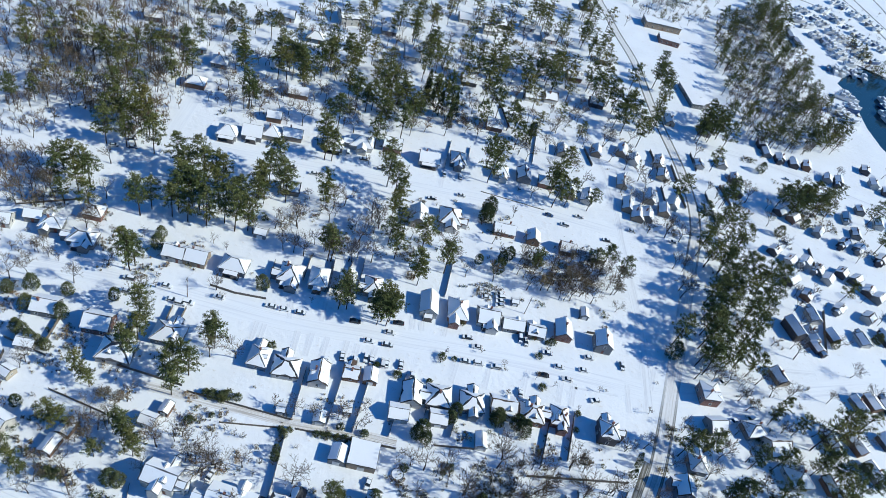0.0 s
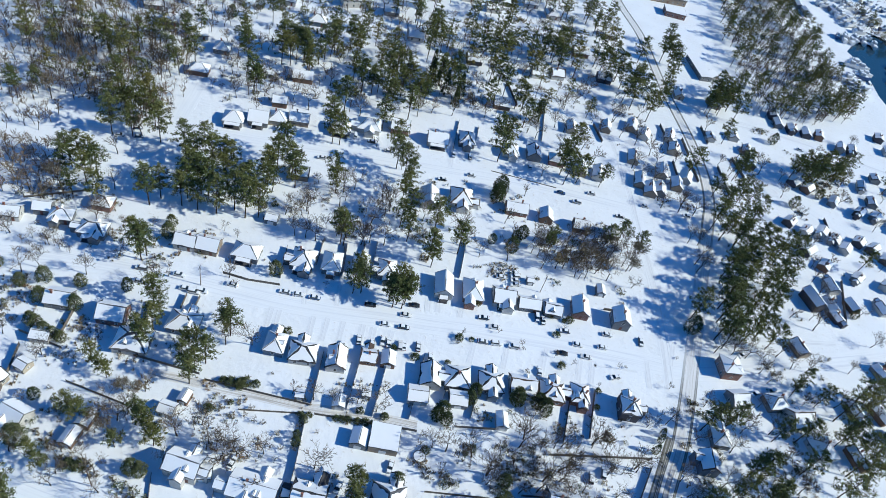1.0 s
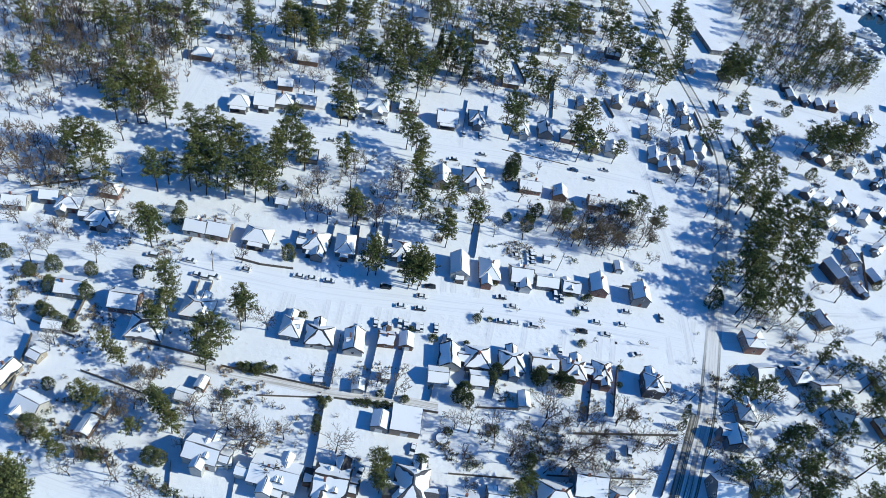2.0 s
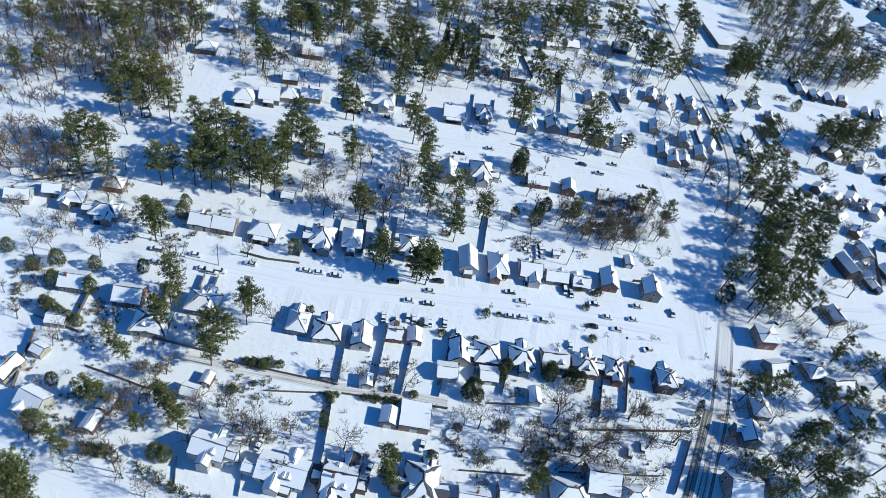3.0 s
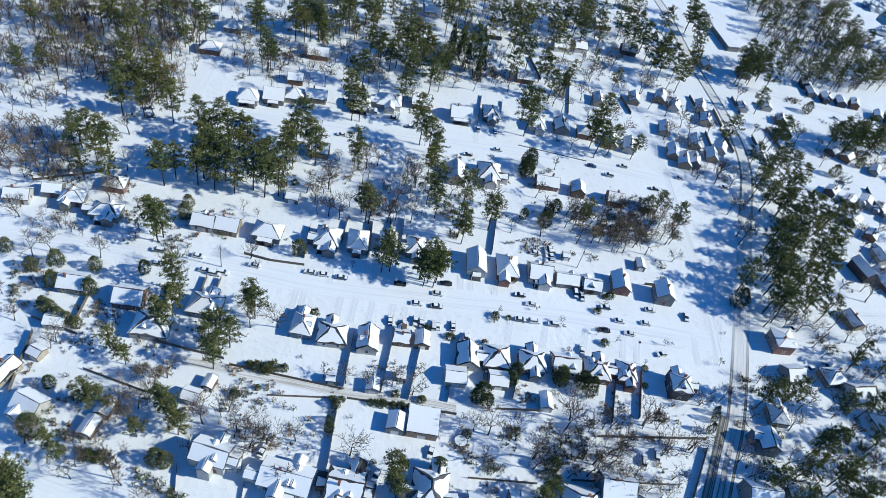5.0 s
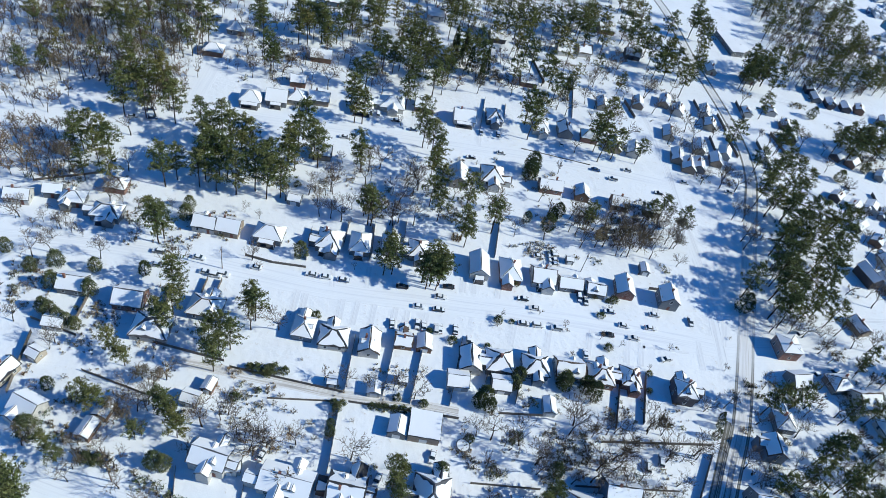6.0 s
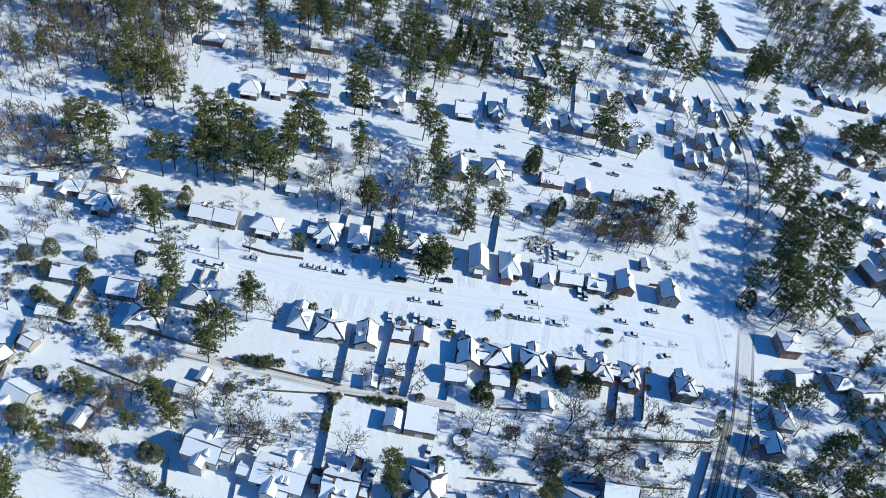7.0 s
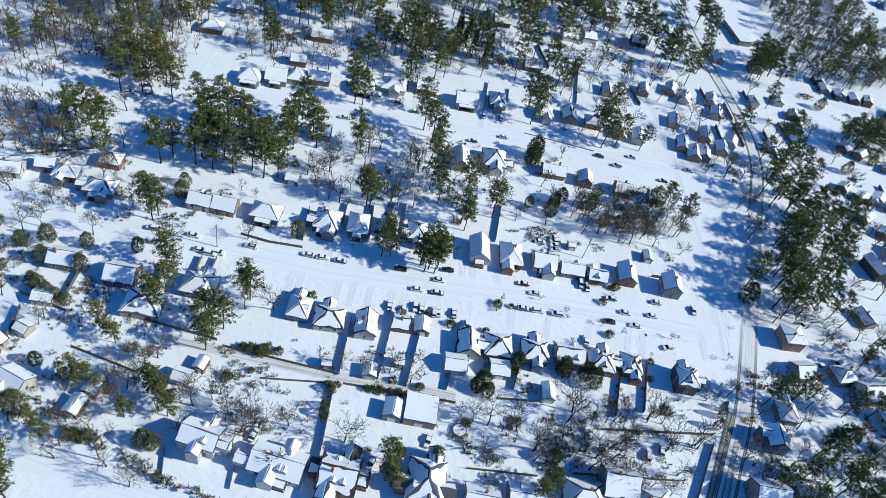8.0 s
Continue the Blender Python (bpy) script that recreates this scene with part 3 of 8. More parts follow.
def bare_parts(seed, H=15.0, spread=0.55, leafy=0.0, depth=4):
    rng = random.Random(seed)
    tv, tf, wv, wf = [], [], [], []

    def grow(p, d, ln, r, level):
        segs = 3 if level < 2 else 2
        for s in range(segs):
            d = (d + Vector((rng.gauss(0, 0.10), rng.gauss(0, 0.10), 0.07))).normalized()
            q = p + d * ln / segs
            r1 = r * (0.80 if level < 3 else 0.7)
            if level < depth - 1:
                limb(tv, tf, p, q, r, r1, (5 if level == 0 else 4) if depth > 3 else 3)
            elif level < depth:
                limb(wv, wf, p, q, max(r, 0.042 if H > 5 else 0.03), max(r1, 0.032 if H > 5 else 0.02), 3)
            elif s == 0:
                # the finest twigs: tapered slivers
                side = d.orthogonal().normalized() * (0.034 if depth > 3 else 0.10 if H > 5 else 0.035)
                e = p + d * ln
                i = len(wv)
                wv.extend((p - side * 1.3, p + side * 1.3, e))
                wf.append((i, i + 1, i + 2))
            if level and level < depth:
                side = (d + Vector((rng.gauss(0, 0.7), rng.gauss(0, 0.7), rng.gauss(0.1, 0.3)))).normalized()
                grow(q, side, ln * 0.6, r1 * 0.55, level + 1)
            p, r = q, r1
        if level < depth:
            n = rng.choice((3, 4)) if level == 0 else (3 if level == 1 else rng.choice((2, 3)) if depth > 3 else 2)
            a0 = rng.uniform(0, 6.28)
            for k in range(n):
                a = a0 + 6.28 * k / n + rng.uniform(-0.4, 0.4)
                u = d.orthogonal().normalized()
                v = d.cross(u)
                tilt = spread * rng.uniform(0.7, 1.4)
                grow(p, (d * math.cos(tilt) + (u * math.cos(a) + v * math.sin(a)) * math.sin(tilt)).normalized(), ln * rng.uniform(0.62, 0.82), r * 0.68, level + 1)

    grow(Vector((0, 0, -0.3)), Vector((0, 0, 1)), H * 0.27, 0.25, 0)
    out = [("trunk", raw_mesh("trunk", tv, tf, BARK_GREY)), ("twig_work", raw_mesh("twig_work", wv, wf, TWIG if H > 5 else BARK_GREY))]
    if leafy:
        cv, cf = [], []
        for k in range(0, len(wv), 4):
            if rng.random() < leafy:
                tuft(cv, cf, wv[k], 0.5, 3, rng)
        out.append(("dry_leaves", raw_mesh("dry_leaves", cv, cf, DRY_LEAF)))
    return out


def bushy_parts(seed, H, R, material, squeeze=1.0, count=260, low=0.06):
    """A dense evergreen: clumps through an uneven egg."""
    rng = random.Random(seed)
    tv, tf, cv, cf = [], [], [], []
    limb(tv, tf, Vector((0, 0, -0.3)), Vector((0, 0, H * 0.8)), 0.05 * R + 0.06, 0.04, 6)
    lobes = [(rng.uniform(0, 6.28), rng.uniform(0.15, 0.9), rng.uniform(0.75, 1.15)) for _ in range(9)]
    for k in range(count):
        t = low + (1 - low) * rng.random()
        a = rng.uniform(0, 6.28)
        prof = (math.sin(math.pi * min(1, t ** squeeze)) ** 0.6) if squeeze else (1 - t) ** 0.8 + 0.05
        bulge = 1.0
        for la, lt, lr in lobes:
            if abs(t - lt) < 0.2 and math.cos(a - la) > 0.5:
                bulge = lr
        r = R * prof * bulge * rng.uniform(0.55, 1.0) ** 0.5
        q = Vector((math.cos(a) * r, math.sin(a) * r, t * H))
        if k % 6 == 0:
            limb(tv, tf, Vector((0, 0, q.z * 0.8)), q, 0.03, 0.015, 3)
        tuft(cv, cf, q, 0.36 + 0.11 * R, 10, rng, 0.9)
    return [("trunk", raw_mesh("trunk", tv, tf, BARK_GREY)), ("crown", raw_mesh("crown", cv, cf, material))]


TREES = {
    "pine": (5, lambda s: pine_parts(100 + s), "pine_tree", "tall pine tree with a bare trunk and ragged green crown", "pine"),
    "bare": (5, lambda s: bare_parts(200 + s), "bare_tree", "leafless deciduous tree with spreading grey branches in the snow", "tree"),
    "thin": (4, lambda s: bare_parts(250 + s, 12, 0.5, 0, 3), "young_tree", "slender leafless tree throwing a long blue shadow on snow", "tree"),
    "oak": (3, lambda s: bare_parts(300 + s, 15, 0.62), "bare_oak", "wide leafless oak with heavy grey limbs", "tree"),
    "brown": (3, lambda s: bare_parts(400 + s, 14, 0.5, 0.5), "brown_tree", "winter tree still holding dry brown leaves", "tree"),
    "cedar": (2, lambda s: bushy_parts(500 + s, 12, 2.3, DARK_LEAF, 0.0, 300), "cedar", "dark narrow cedar standing in the snow", "tree"),
    "holly": (3, lambda s: bushy_parts(600 + s, 8, 3.1, OLIVE_LEAF, 0.7, 250), "evergreen_tree", "rounded olive-green evergreen tree beside a snowy yard", "tree"),
    "dark": (3, lambda s: bushy_parts(700 + s, 9, 3.4, DARK_LEAF, 0.7, 260), "magnolia", "rounded dark green magnolia beside a house", "tree"),
    "shrub": (3, lambda s: bushy_parts(800 + s, 1.8, 1.3, OLIVE_LEAF, 0.6, 70), "shrub", "low evergreen shrub dusted by snow", "shrub"),
    "twigbush": (2, lambda s: bare_parts(900 + s, 5.0, 0.9, 0.2, 3), "bare_shrub", "low leafless shrub with brown twigs in the snow", "shrub"),
}
TREE_H = {"pine": 22.0, "bare": 15.0, "thin": 12.0, "oak": 15.0, "brown": 14.0, "cedar": 12.0, "holly": 8.0, "dark": 9.0, "shrub": 1.8, "twigbush": 5.0, "brush": 22.0}
_count = {}


def tree(x, y, kind, height, wide=1.0, lean=0.0):
    n, make, name, label, cat = TREES[kind]
    i = _count.get(kind, 0)
    _count[kind] = i + 1
    rng = random.Random(i * 31 + 7)
    s = height / TREE_H[kind]
    m = pose(x, y, 0, lean + rng.uniform(-2, 2), rng.uniform(-2, 2), rng.uniform(0, 360)) @ Matrix.Diagonal((s * wide, s * wide, s, 1))
    key = (kind, i % n)
    if key not in _first:
        root = tagged(new(name), label, cat, name.replace("_", " ") + "s of the neighbourhood")
        for pn, me in make(i % n):
            ob = part(pn, me, None, root)
            if pn != "trunk" or kind in ("bare", "oak", "brown", "thin", "twigbush"):
                tagged(ob, kind="stuff")
        _first[key] = root
        root.matrix_basis = m
        return root
    ob = copy_thing(_first[key], Matrix.Identity(4))
    ob.matrix_basis = m
    return ob


def pole(x, y, rz, h=10.5):
    m = pose(x, y, 0, 0, 0, rz)
    if "pole" in _first:
        return copy_thing(_first["pole"], m)
    root = tagged(new("utility_pole"), "wooden utility pole with a crossarm beside the street", "pole", "utility poles")
    root.matrix_basis = m
    bm = bmesh.new()
    tube(bm, (0, 0, -0.5), (0, 0, h), 0.16, 0.11, 8)
    part("post", bm, WOOD, root)
    bm = bmesh.new()
    box(bm, -1.2, 1.2, 0.1, 0.22, h - 0.9, h - 0.76)
    part("crossarm", bm, WOOD, root)
    for k in (-1.05, -0.4, 0.4, 1.05):
        bm = bmesh.new()
        tube(bm, (k, 0.16, h - 0.76), (k, 0.16, h - 0.55), 0.05, 0.03, 6)
        part("insulator", bm, METAL, root)
    bm = bmesh.new()
    tube(bm, (0.3, 0, h - 2.4), (0.3, 0, h - 1.4), 0.22, 0.22, 10)
    part("transformer", bm, METAL, root)
    _first["pole"] = root
    return root


# ---- woods that nobody could count: joined ----
def woodland(name, poly, count, mix_of, gap, tall, label, seed, clump=0.0):
    """Trees scattered over the polygon poly, joined into one object with a material per part."""
    rng = random.Random(seed)
    light = {"pine": lambda s: pine_parts(150 + s, 28, 15), "bare": lambda s: bare_parts(250 + s, 15, 0.5, 0, 3), "oak": lambda s: bare_parts(350 + s, 15, 0.7, 0, 3),
             "brown": lambda s: bare_parts(450 + s, 14, 0.5, 0.8, 3), "brush": lambda s: bare_parts(950 + s, 2.4, 0.9, 0.3, 2),
             "tuft": lambda s: bushy_parts(970 + s, 0.9, 0.8, DRY_LEAF, 0.6, 10), "green": lambda s: bushy_parts(980 + s, 1.4, 1.1, OLIVE_LEAF, 0.6, 14)}
    kinds = {k: [light[k](i + 10 * seed) for i in range(3)] for k in mix_of}
    mats, V, F, M, N = [], [], [], [], []
    x0, x1 = min(p[0] for p in poly), max(p[0] for p in poly)
    y0, y1 = min(p[1] for p in poly), max(p[1] for p in poly)
    got, base = [], 0
    for _ in range(count * 60):
        if len(got) >= count:
            break
        if clump and got and rng.random() < 0.88:
            u, v = got[-1] if rng.random() < 0.6 else rng.choice(got)
            x, y = rng.gauss(u, clump), rng.gauss(v, clump)
        else:
            x, y = rng.uniform(x0, x1), rng.uniform(y0, y1)
        odd = False
        for (ax, ay), (bx, by) in zip(poly, poly[1:] + poly[:1]):
            if (ay > y) != (by > y) and x < (bx - ax) * (y - ay) / (by - ay) + ax:
                odd = not odd
        if not odd or any((x - u) ** 2 + (y - v) ** 2 < gap * gap for u, v in got):
            continue
        got.append((x, y))
        k = rng.choices(list(mix_of), list(mix_of.values()))[0]
        s = rng.uniform(*tall) / 22.0 * {"pine": 22, "bare": 18, "oak": 16, "brown": 17}.get(k, 22) / TREE_H.get(k, 22.0)
        a, w = rng.uniform(0, 6.28), rng.uniform(0.85, 1.15)
        turn = np.array([[math.cos(a) * w, -math.sin(a) * w, 0], [math.sin(a) * w, math.cos(a) * w, 0], [0, 0, 1]]) * s
        for _, me in rng.choice(kinds[k]):
            co = np.empty(len(me.vertices) * 3, np.float32)
            me.vertices.foreach_get("co", co)
            co = co.reshape(-1, 3) @ turn.T + np.array([x, y, 0])
            idx = np.empty(len(me.loops), np.int32)
            me.loops.foreach_get("vertex_index", idx)
            mat = me.materials[0]
            if mat not in mats:
                mats.append(mat)
            V.append(co)
            sides = np.empty(len(me.polygons), np.int32)
            me.polygons.foreach_get("loop_total", sides)
            F.append(idx + base)
            N.append(sides)
            M.append(np.full(len(me.polygons), mats.index(mat), np.int32))
            base += len(co)
    V, F, M, N = np.concatenate(V), np.concatenate(F), np.concatenate(M), np.concatenate(N)
    me = bpy.data.meshes.new(name)
    me.vertices.add(len(V))
    me.vertices.foreach_set("co", V.astype(np.float32).ravel())
    me.loops.add(F.size)
    me.loops.foreach_set("vertex_index", F.astype(np.int32).ravel())
    me.polygons.add(len(N))
    me.polygons.foreach_set("loop_start", np.concatenate(([0], np.cumsum(N)[:-1])).astype(np.int32))
    me.polygons.foreach_set("material_index", M)
    for mat in mats:
        me.materials.append(mat)
    me.update(calc_edges=True)
    return tagged(new(name, me), label, name, kind="stuff")


def trampoline(x, y):
    root = tagged(new("trampoline"), "round backyard trampoline filled with snow", "trampoline")
    root.matrix_basis = pose(x, y, 0)
    n, R = 20, 2.1
    ring = [Vector((R * math.cos(6.2832 * k / n), R * math.sin(6.2832 * k / n), 0.85)) for k in range(n)]
    bm = bmesh.new()
    hoop = []
    for k in range(n):
        c, out = ring[k], Vector((ring[k].x, ring[k].y, 0)).normalized()
        hoop.append([bm.verts.new(c + (out * math.cos(1.0472 * j) + Vector((0, 0, math.sin(1.0472 * j)))) * 0.09) for j in range(6)])
    for k in range(n):
        for j in range(6):
            bm.faces.new((hoop[k][j], hoop[k][(j + 1) % 6], hoop[(k + 1) % n][(j + 1) % 6], hoop[(k + 1) % n][j]))
    part("ring", bm, RUBBER, root, "dark padded ring")
    bm = bmesh.new()
    low, top = [bm.verts.new(p * 0.93 - Vector((0, 0, 0.12))) for p in ring], [bm.verts.new(p * 0.90 + Vector((0, 0, 0.05))) for p in ring]
    bm.faces.new(low[::-1]), bm.faces.new(top)
    for k in range(n):
        j = (k + 1) % n
        bm.faces.new((low[k], low[j], top[j], top[k]))
    part("mat", bm, CAR_SNOW, root, "bouncing mat heaped with snow")
    for k in range(0, n, 4):
        bm = bmesh.new()
        tube(bm, ring[k] * 1.0, Vector((ring[k].x * 1.05, ring[k].y * 1.05, -0.1)), 0.05, 0.05, 6)
        part("leg", bm, METAL, root)
    return root


# ---- ground: one sheet of snow out to the horizon ----
def ground_sheet():
    def line(a, b):
        near = list(np.linspace(a, b, 61))
        return sorted(set([-4500, -3000, -2000, -1300, -900, -650, -500] + near + [650, 900, 1300, 2000, 3000, 4500]))
    xs, ys = line(-360, 460), line(-260, 560)
    verts = [(x, y, 0.0) for y in ys for x in xs]
    n = len(xs)
    faces = [(j * n + i, j * n + i + 1, (j + 1) * n + i + 1, (j + 1) * n + i) for j in range(len(ys) - 1) for i in range(n - 1)]
    ob = new("ground", raw_mesh("ground", verts, faces, SNOW))
    return tagged(ob, "snow-covered ground of the neighbourhood", "ground", kind="structure")


ground_sheet()


def water_sheet(pts):
    bm = bmesh.new()
    top = [bm.verts.new((x, y, 0.05)) for x, y in pts]
    low = [bm.verts.new((x, y, -0.2)) for x, y in pts]
    bm.faces.new(top)
    for i in range(len(pts)):
        j = (i + 1) % len(pts)
        bm.faces.new((low[i], low[j], top[j], top[i]))
    bmesh.ops.recalc_face_normals(bm, faces=bm.faces)
    return tagged(new("water", mesh_of("water", bm, WATER)), "dark blue open harbour water", "water", kind="structure")


def dock(x0, y0, x1, y1, w):
    root = tagged(new("dock"), "wooden harbour dock covered with snow over the water", "dock", "harbour docks")
    ln = math.hypot(x1 - x0, y1 - y0)
    root.matrix_basis = pose(x0, y0, 0, 0, 0, math.degrees(math.atan2(y1 - y0, x1 - x0)))
    bm = bmesh.new()
    box(bm, 0, ln, -w / 2, w / 2, 0.6, 0.85)
    part("deck", bm, FENCE, root)
    f = [[Vector(p) for p in ((0, -w / 2, 0.86), (ln, -w / 2, 0.86), (ln, w / 2, 0.86), (0, w / 2, 0.86))]]
    part("snow_cover", snow_plates(f, random.Random(3)), ROOF_SNOW, root, "snow on the deck")
    n = max(2, int(ln / 6))
    for k in range(n + 1):
        for s in (-1, 1):
            bm = bmesh.new()
            tube(bm, (k * ln / n, s * w * 0.45, -0.3), (k * ln / n, s * w * 0.45, 1.5), 0.14, 0.13, 6)
            part("pile", bm, WOOD, root)
    return root


def boat(x, y, rz, length, paint="white"):
    k = length / 9
    m = pose(x, y, -0.1, 0, 0, rz) @ Matrix.Diagonal((k, k, k * 1.5, 1))
    key = ("boat", paint)
    if key in _first:
        ob = copy_thing(_first[key], Matrix.Identity(4))
        ob.matrix_basis = m
        return ob
    root = tagged(new("boat"), "%s motorboat laid up under snow at the harbour" % {"white": "white", "blue": "dark blue", "grey": "grey"}[paint], "boat", "boats at the harbour")
    bm = bmesh.new()
    rings = []
    for t in (0.0, 0.3, 0.6, 0.85, 1.0):
        wd = 1.4 * (1 - max(0, t - 0.45) ** 1.6 * 2.4)
        xx = -4.5 + 9 * t
        rings.append([bm.verts.new((xx, -wd, 1.5 + 0.3 * t)), bm.verts.new((xx, -wd * 0.7, 0.4)), bm.verts.new((xx, 0, 0.05 + 0.6 * max(0, t - 0.7))), bm.verts.new((xx, wd * 0.7, 0.4)), bm.verts.new((xx, wd, 1.5 + 0.3 * t))])
    for a, b in zip(rings, rings[1:]):
        for k in range(4):
            bm.faces.new((a[k], b[k], b[k + 1], a[k + 1]))
        bm.faces.new((a[4], b[4], b[0], a[0]))
    bm.faces.new(rings[0]), bm.faces.new(rings[-1][::-1])
    bmesh.ops.recalc_face_normals(bm, faces=bm.faces)
    part("hull", bm, CAR_PAINT[paint], root)
    bm = bmesh.new()
    box(bm, -1.8, 1.2, -0.95, 0.95, 1.5, 2.6)
    bmesh.ops.bevel(bm, geom=list(bm.edges), offset=0.15, segments=1, affect="EDGES")
    part("cabin", bm, CAR_PAINT["silver"], root, "pale grey cabin")
    f = [[Vector(p) for p in ((-4.3, -1.2, 1.62), (3.2, -1.0, 1.8), (3.2, 1.0, 1.8), (-4.3, 1.2, 1.62))]]
    part("deck_snow", snow_plates(f, random.Random(4), 0.12), CAR_SNOW, root, "snow on the deck")
    f = [[Vector(p) for p in ((-1.8, -0.95, 2.61), (1.2, -0.95, 2.61), (1.2, 0.95, 2.61), (-1.8, 0.95, 2.61))]]
    part("cabin_snow", snow_plates(f, random.Random(5), 0.15), CAR_SNOW, root, "snow on the cabin")
    _first[key] = root
    root.matrix_basis = m
    return root


# streets
tagged(strip("road", smooth_line([(-396.6, -60.6), (-327.7, -47.9), (-268.7, -37.1), (-219.6, -28.0), (-185.1, -21.7), (-160.5, -17.1), (-129.1, -11.3), (-88.9, -8.0), (-42.4, -7.4), (2.7, -2.8), (50.0, 2.0), (94.6, 4.1), (117.4, 5.2), (155.2, 16.6), (188.2, 29.3), (211.5, 38.2), (244.2, 50.8), (290.8, 68.8), (346.8, 90.4), (412.1, 115.5)]), 9.5, 0.030, PACKED), "residential street under packed snow with faint ruts", "road", kind="structure")
tagged(strip("road", smooth_line([(-384.4, -18.4), (-318.5, 5.3), (-262.0, 25.5), (-215.0, 42.4), (-182.0, 54.2), (-158.5, 62.7), (-120.6, 76.3), (-84.4, 81.3), (-44.5, 87.5), (2.5, 93.7), (51.7, 99.2), (102.3, 100.0), (139.6, 100.7)]), 8.5, 0.030, PACKED), "residential street under packed snow", "road", kind="structure")
tagged(strip("road", smooth_line([(-344.6, -15.5), (-277.5, -35.5), (-220.1, -52.7), (-172.2, -67.0), (-138.6, -77.0), (-114.7, -84.2), (-94.7, -90.2), (-75.5, -92.5), (-56.5, -94.6), (-33.1, -96.4), (1.0, -97.0), (32.3, -96.0), (86.0, -92.7), (111.0, -91.3), (145.9, -89.2), (195.8, -86.2), (255.7, -82.6)]), 8.5, 0.030, PACKED), "snow-covered street in front of houses", "road", kind="structure")
tagged(strip("road", smooth_line([(-79.1, -48.4), (-57.7, -48.5), (-39.7, -48.5), (-25.1, -48.5), (-3.5, -46.5), (11.4, -46.2)]), 3.6, 0.020, LIGHT_SLUSH), "narrow back alley with slushy tracks", "road", kind="structure")
THROUGH_ROAD = smooth_line([(-34.4, 918.7), (-15.0, 841.1), (9.2, 744.1), (33.5, 647.1), (52.9, 569.4), (69.9, 501.5), (84.5, 443.3), (96.6, 394.8), (105.1, 360.9), (110.7, 336.4), (121.9, 297.1), (128.4, 251.3), (132.9, 221.3), (139.8, 186.8), (142.8, 168.4), (145.1, 142.3), (144.0, 120.3), (140.4, 103.1), (132.2, 69.0), (125.2, 39.0), (118.8, 13.3), (113.4, -9.4), (107.9, -29.7), (101.2, -47.3), (95.4, -62.7), (85.9, -85.1), (75.4, -107.6), (64.9, -130.1), (43.9, -175.1)])
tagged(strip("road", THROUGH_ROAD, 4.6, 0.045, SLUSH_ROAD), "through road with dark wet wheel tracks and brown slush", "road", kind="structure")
tagged(strip("road", smooth_line([(82.7, 197.7), (87.2, 173.9), (94.5, 148.9), (98.8, 118.1), (101.1, 94.4), (103.5, 67.4), (105.6, 46.6), (106.7, 15.6), (106.8, -6.2)]), 4.5, 0.036, TRACKS), "rutted lane across the snow", "road", kind="structure")
tagged(strip("road", smooth_line([(154.7, 207.7), (194.4, 209.9), (222.2, 206.7), (251.4, 199.9), (275.7, 194.3), (309.8, 186.4), (358.5, 175.1), (417.0, 161.6), (485.2, 145.8)]), 8.0, 0.028, TRACKS), "snowy street with tyre tracks", "road", kind="structure")
tagged(strip("road", smooth_line([(154.8, 158.3), (183.0, 154.4), (198.3, 140.8), (222.1, 120.9), (241.3, 104.9), (268.2, 82.4), (306.6, 50.4), (352.6, 12.0), (406.3, -32.9)]), 8.0, 0.024, PACKED), "snowy street between rows of houses", "road", kind="structure")
tagged(strip("road", smooth_line([(-120.3, 75.5), (-121.4, 88.9), (-123.1, 113.3), (-128.4, 139.1), (-130.6, 163.0), (-133.0, 204.3), (-134.5, 229.3), (-136.5, 264.2), (-139.3, 314.1), (-142.8, 374.0), (-146.8, 443.9)]), 7.5, 0.022, PACKED), "snowy side street climbing away between woods", "road", kind="structure")
tagged(strip("road", smooth_line([(20.8, 276.9), (53.2, 284.4), (95.1, 293.0), (124.8, 291.2), (159.3, 292.9)]), 6.0, 0.026, PACKED), "snowy far street", "road", kind="structure")
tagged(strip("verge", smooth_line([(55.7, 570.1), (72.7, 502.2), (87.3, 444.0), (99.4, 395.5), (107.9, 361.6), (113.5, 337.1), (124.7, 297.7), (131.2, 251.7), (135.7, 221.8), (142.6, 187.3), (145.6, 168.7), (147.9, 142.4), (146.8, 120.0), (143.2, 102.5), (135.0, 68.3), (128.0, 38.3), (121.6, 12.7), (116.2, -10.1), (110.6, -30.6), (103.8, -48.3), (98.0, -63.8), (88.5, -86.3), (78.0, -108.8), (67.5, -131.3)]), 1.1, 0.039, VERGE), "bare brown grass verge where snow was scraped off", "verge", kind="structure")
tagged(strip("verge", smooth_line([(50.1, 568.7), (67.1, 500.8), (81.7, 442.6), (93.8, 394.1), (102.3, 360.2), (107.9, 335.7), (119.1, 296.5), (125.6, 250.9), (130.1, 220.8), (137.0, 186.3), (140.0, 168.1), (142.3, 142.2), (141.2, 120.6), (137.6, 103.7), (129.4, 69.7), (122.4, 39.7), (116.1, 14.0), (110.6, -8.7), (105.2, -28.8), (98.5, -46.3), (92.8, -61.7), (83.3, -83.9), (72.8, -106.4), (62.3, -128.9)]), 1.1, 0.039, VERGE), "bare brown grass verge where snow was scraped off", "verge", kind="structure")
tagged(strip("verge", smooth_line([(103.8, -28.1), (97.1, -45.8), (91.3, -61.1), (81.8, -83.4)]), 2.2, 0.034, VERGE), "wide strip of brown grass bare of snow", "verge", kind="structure")

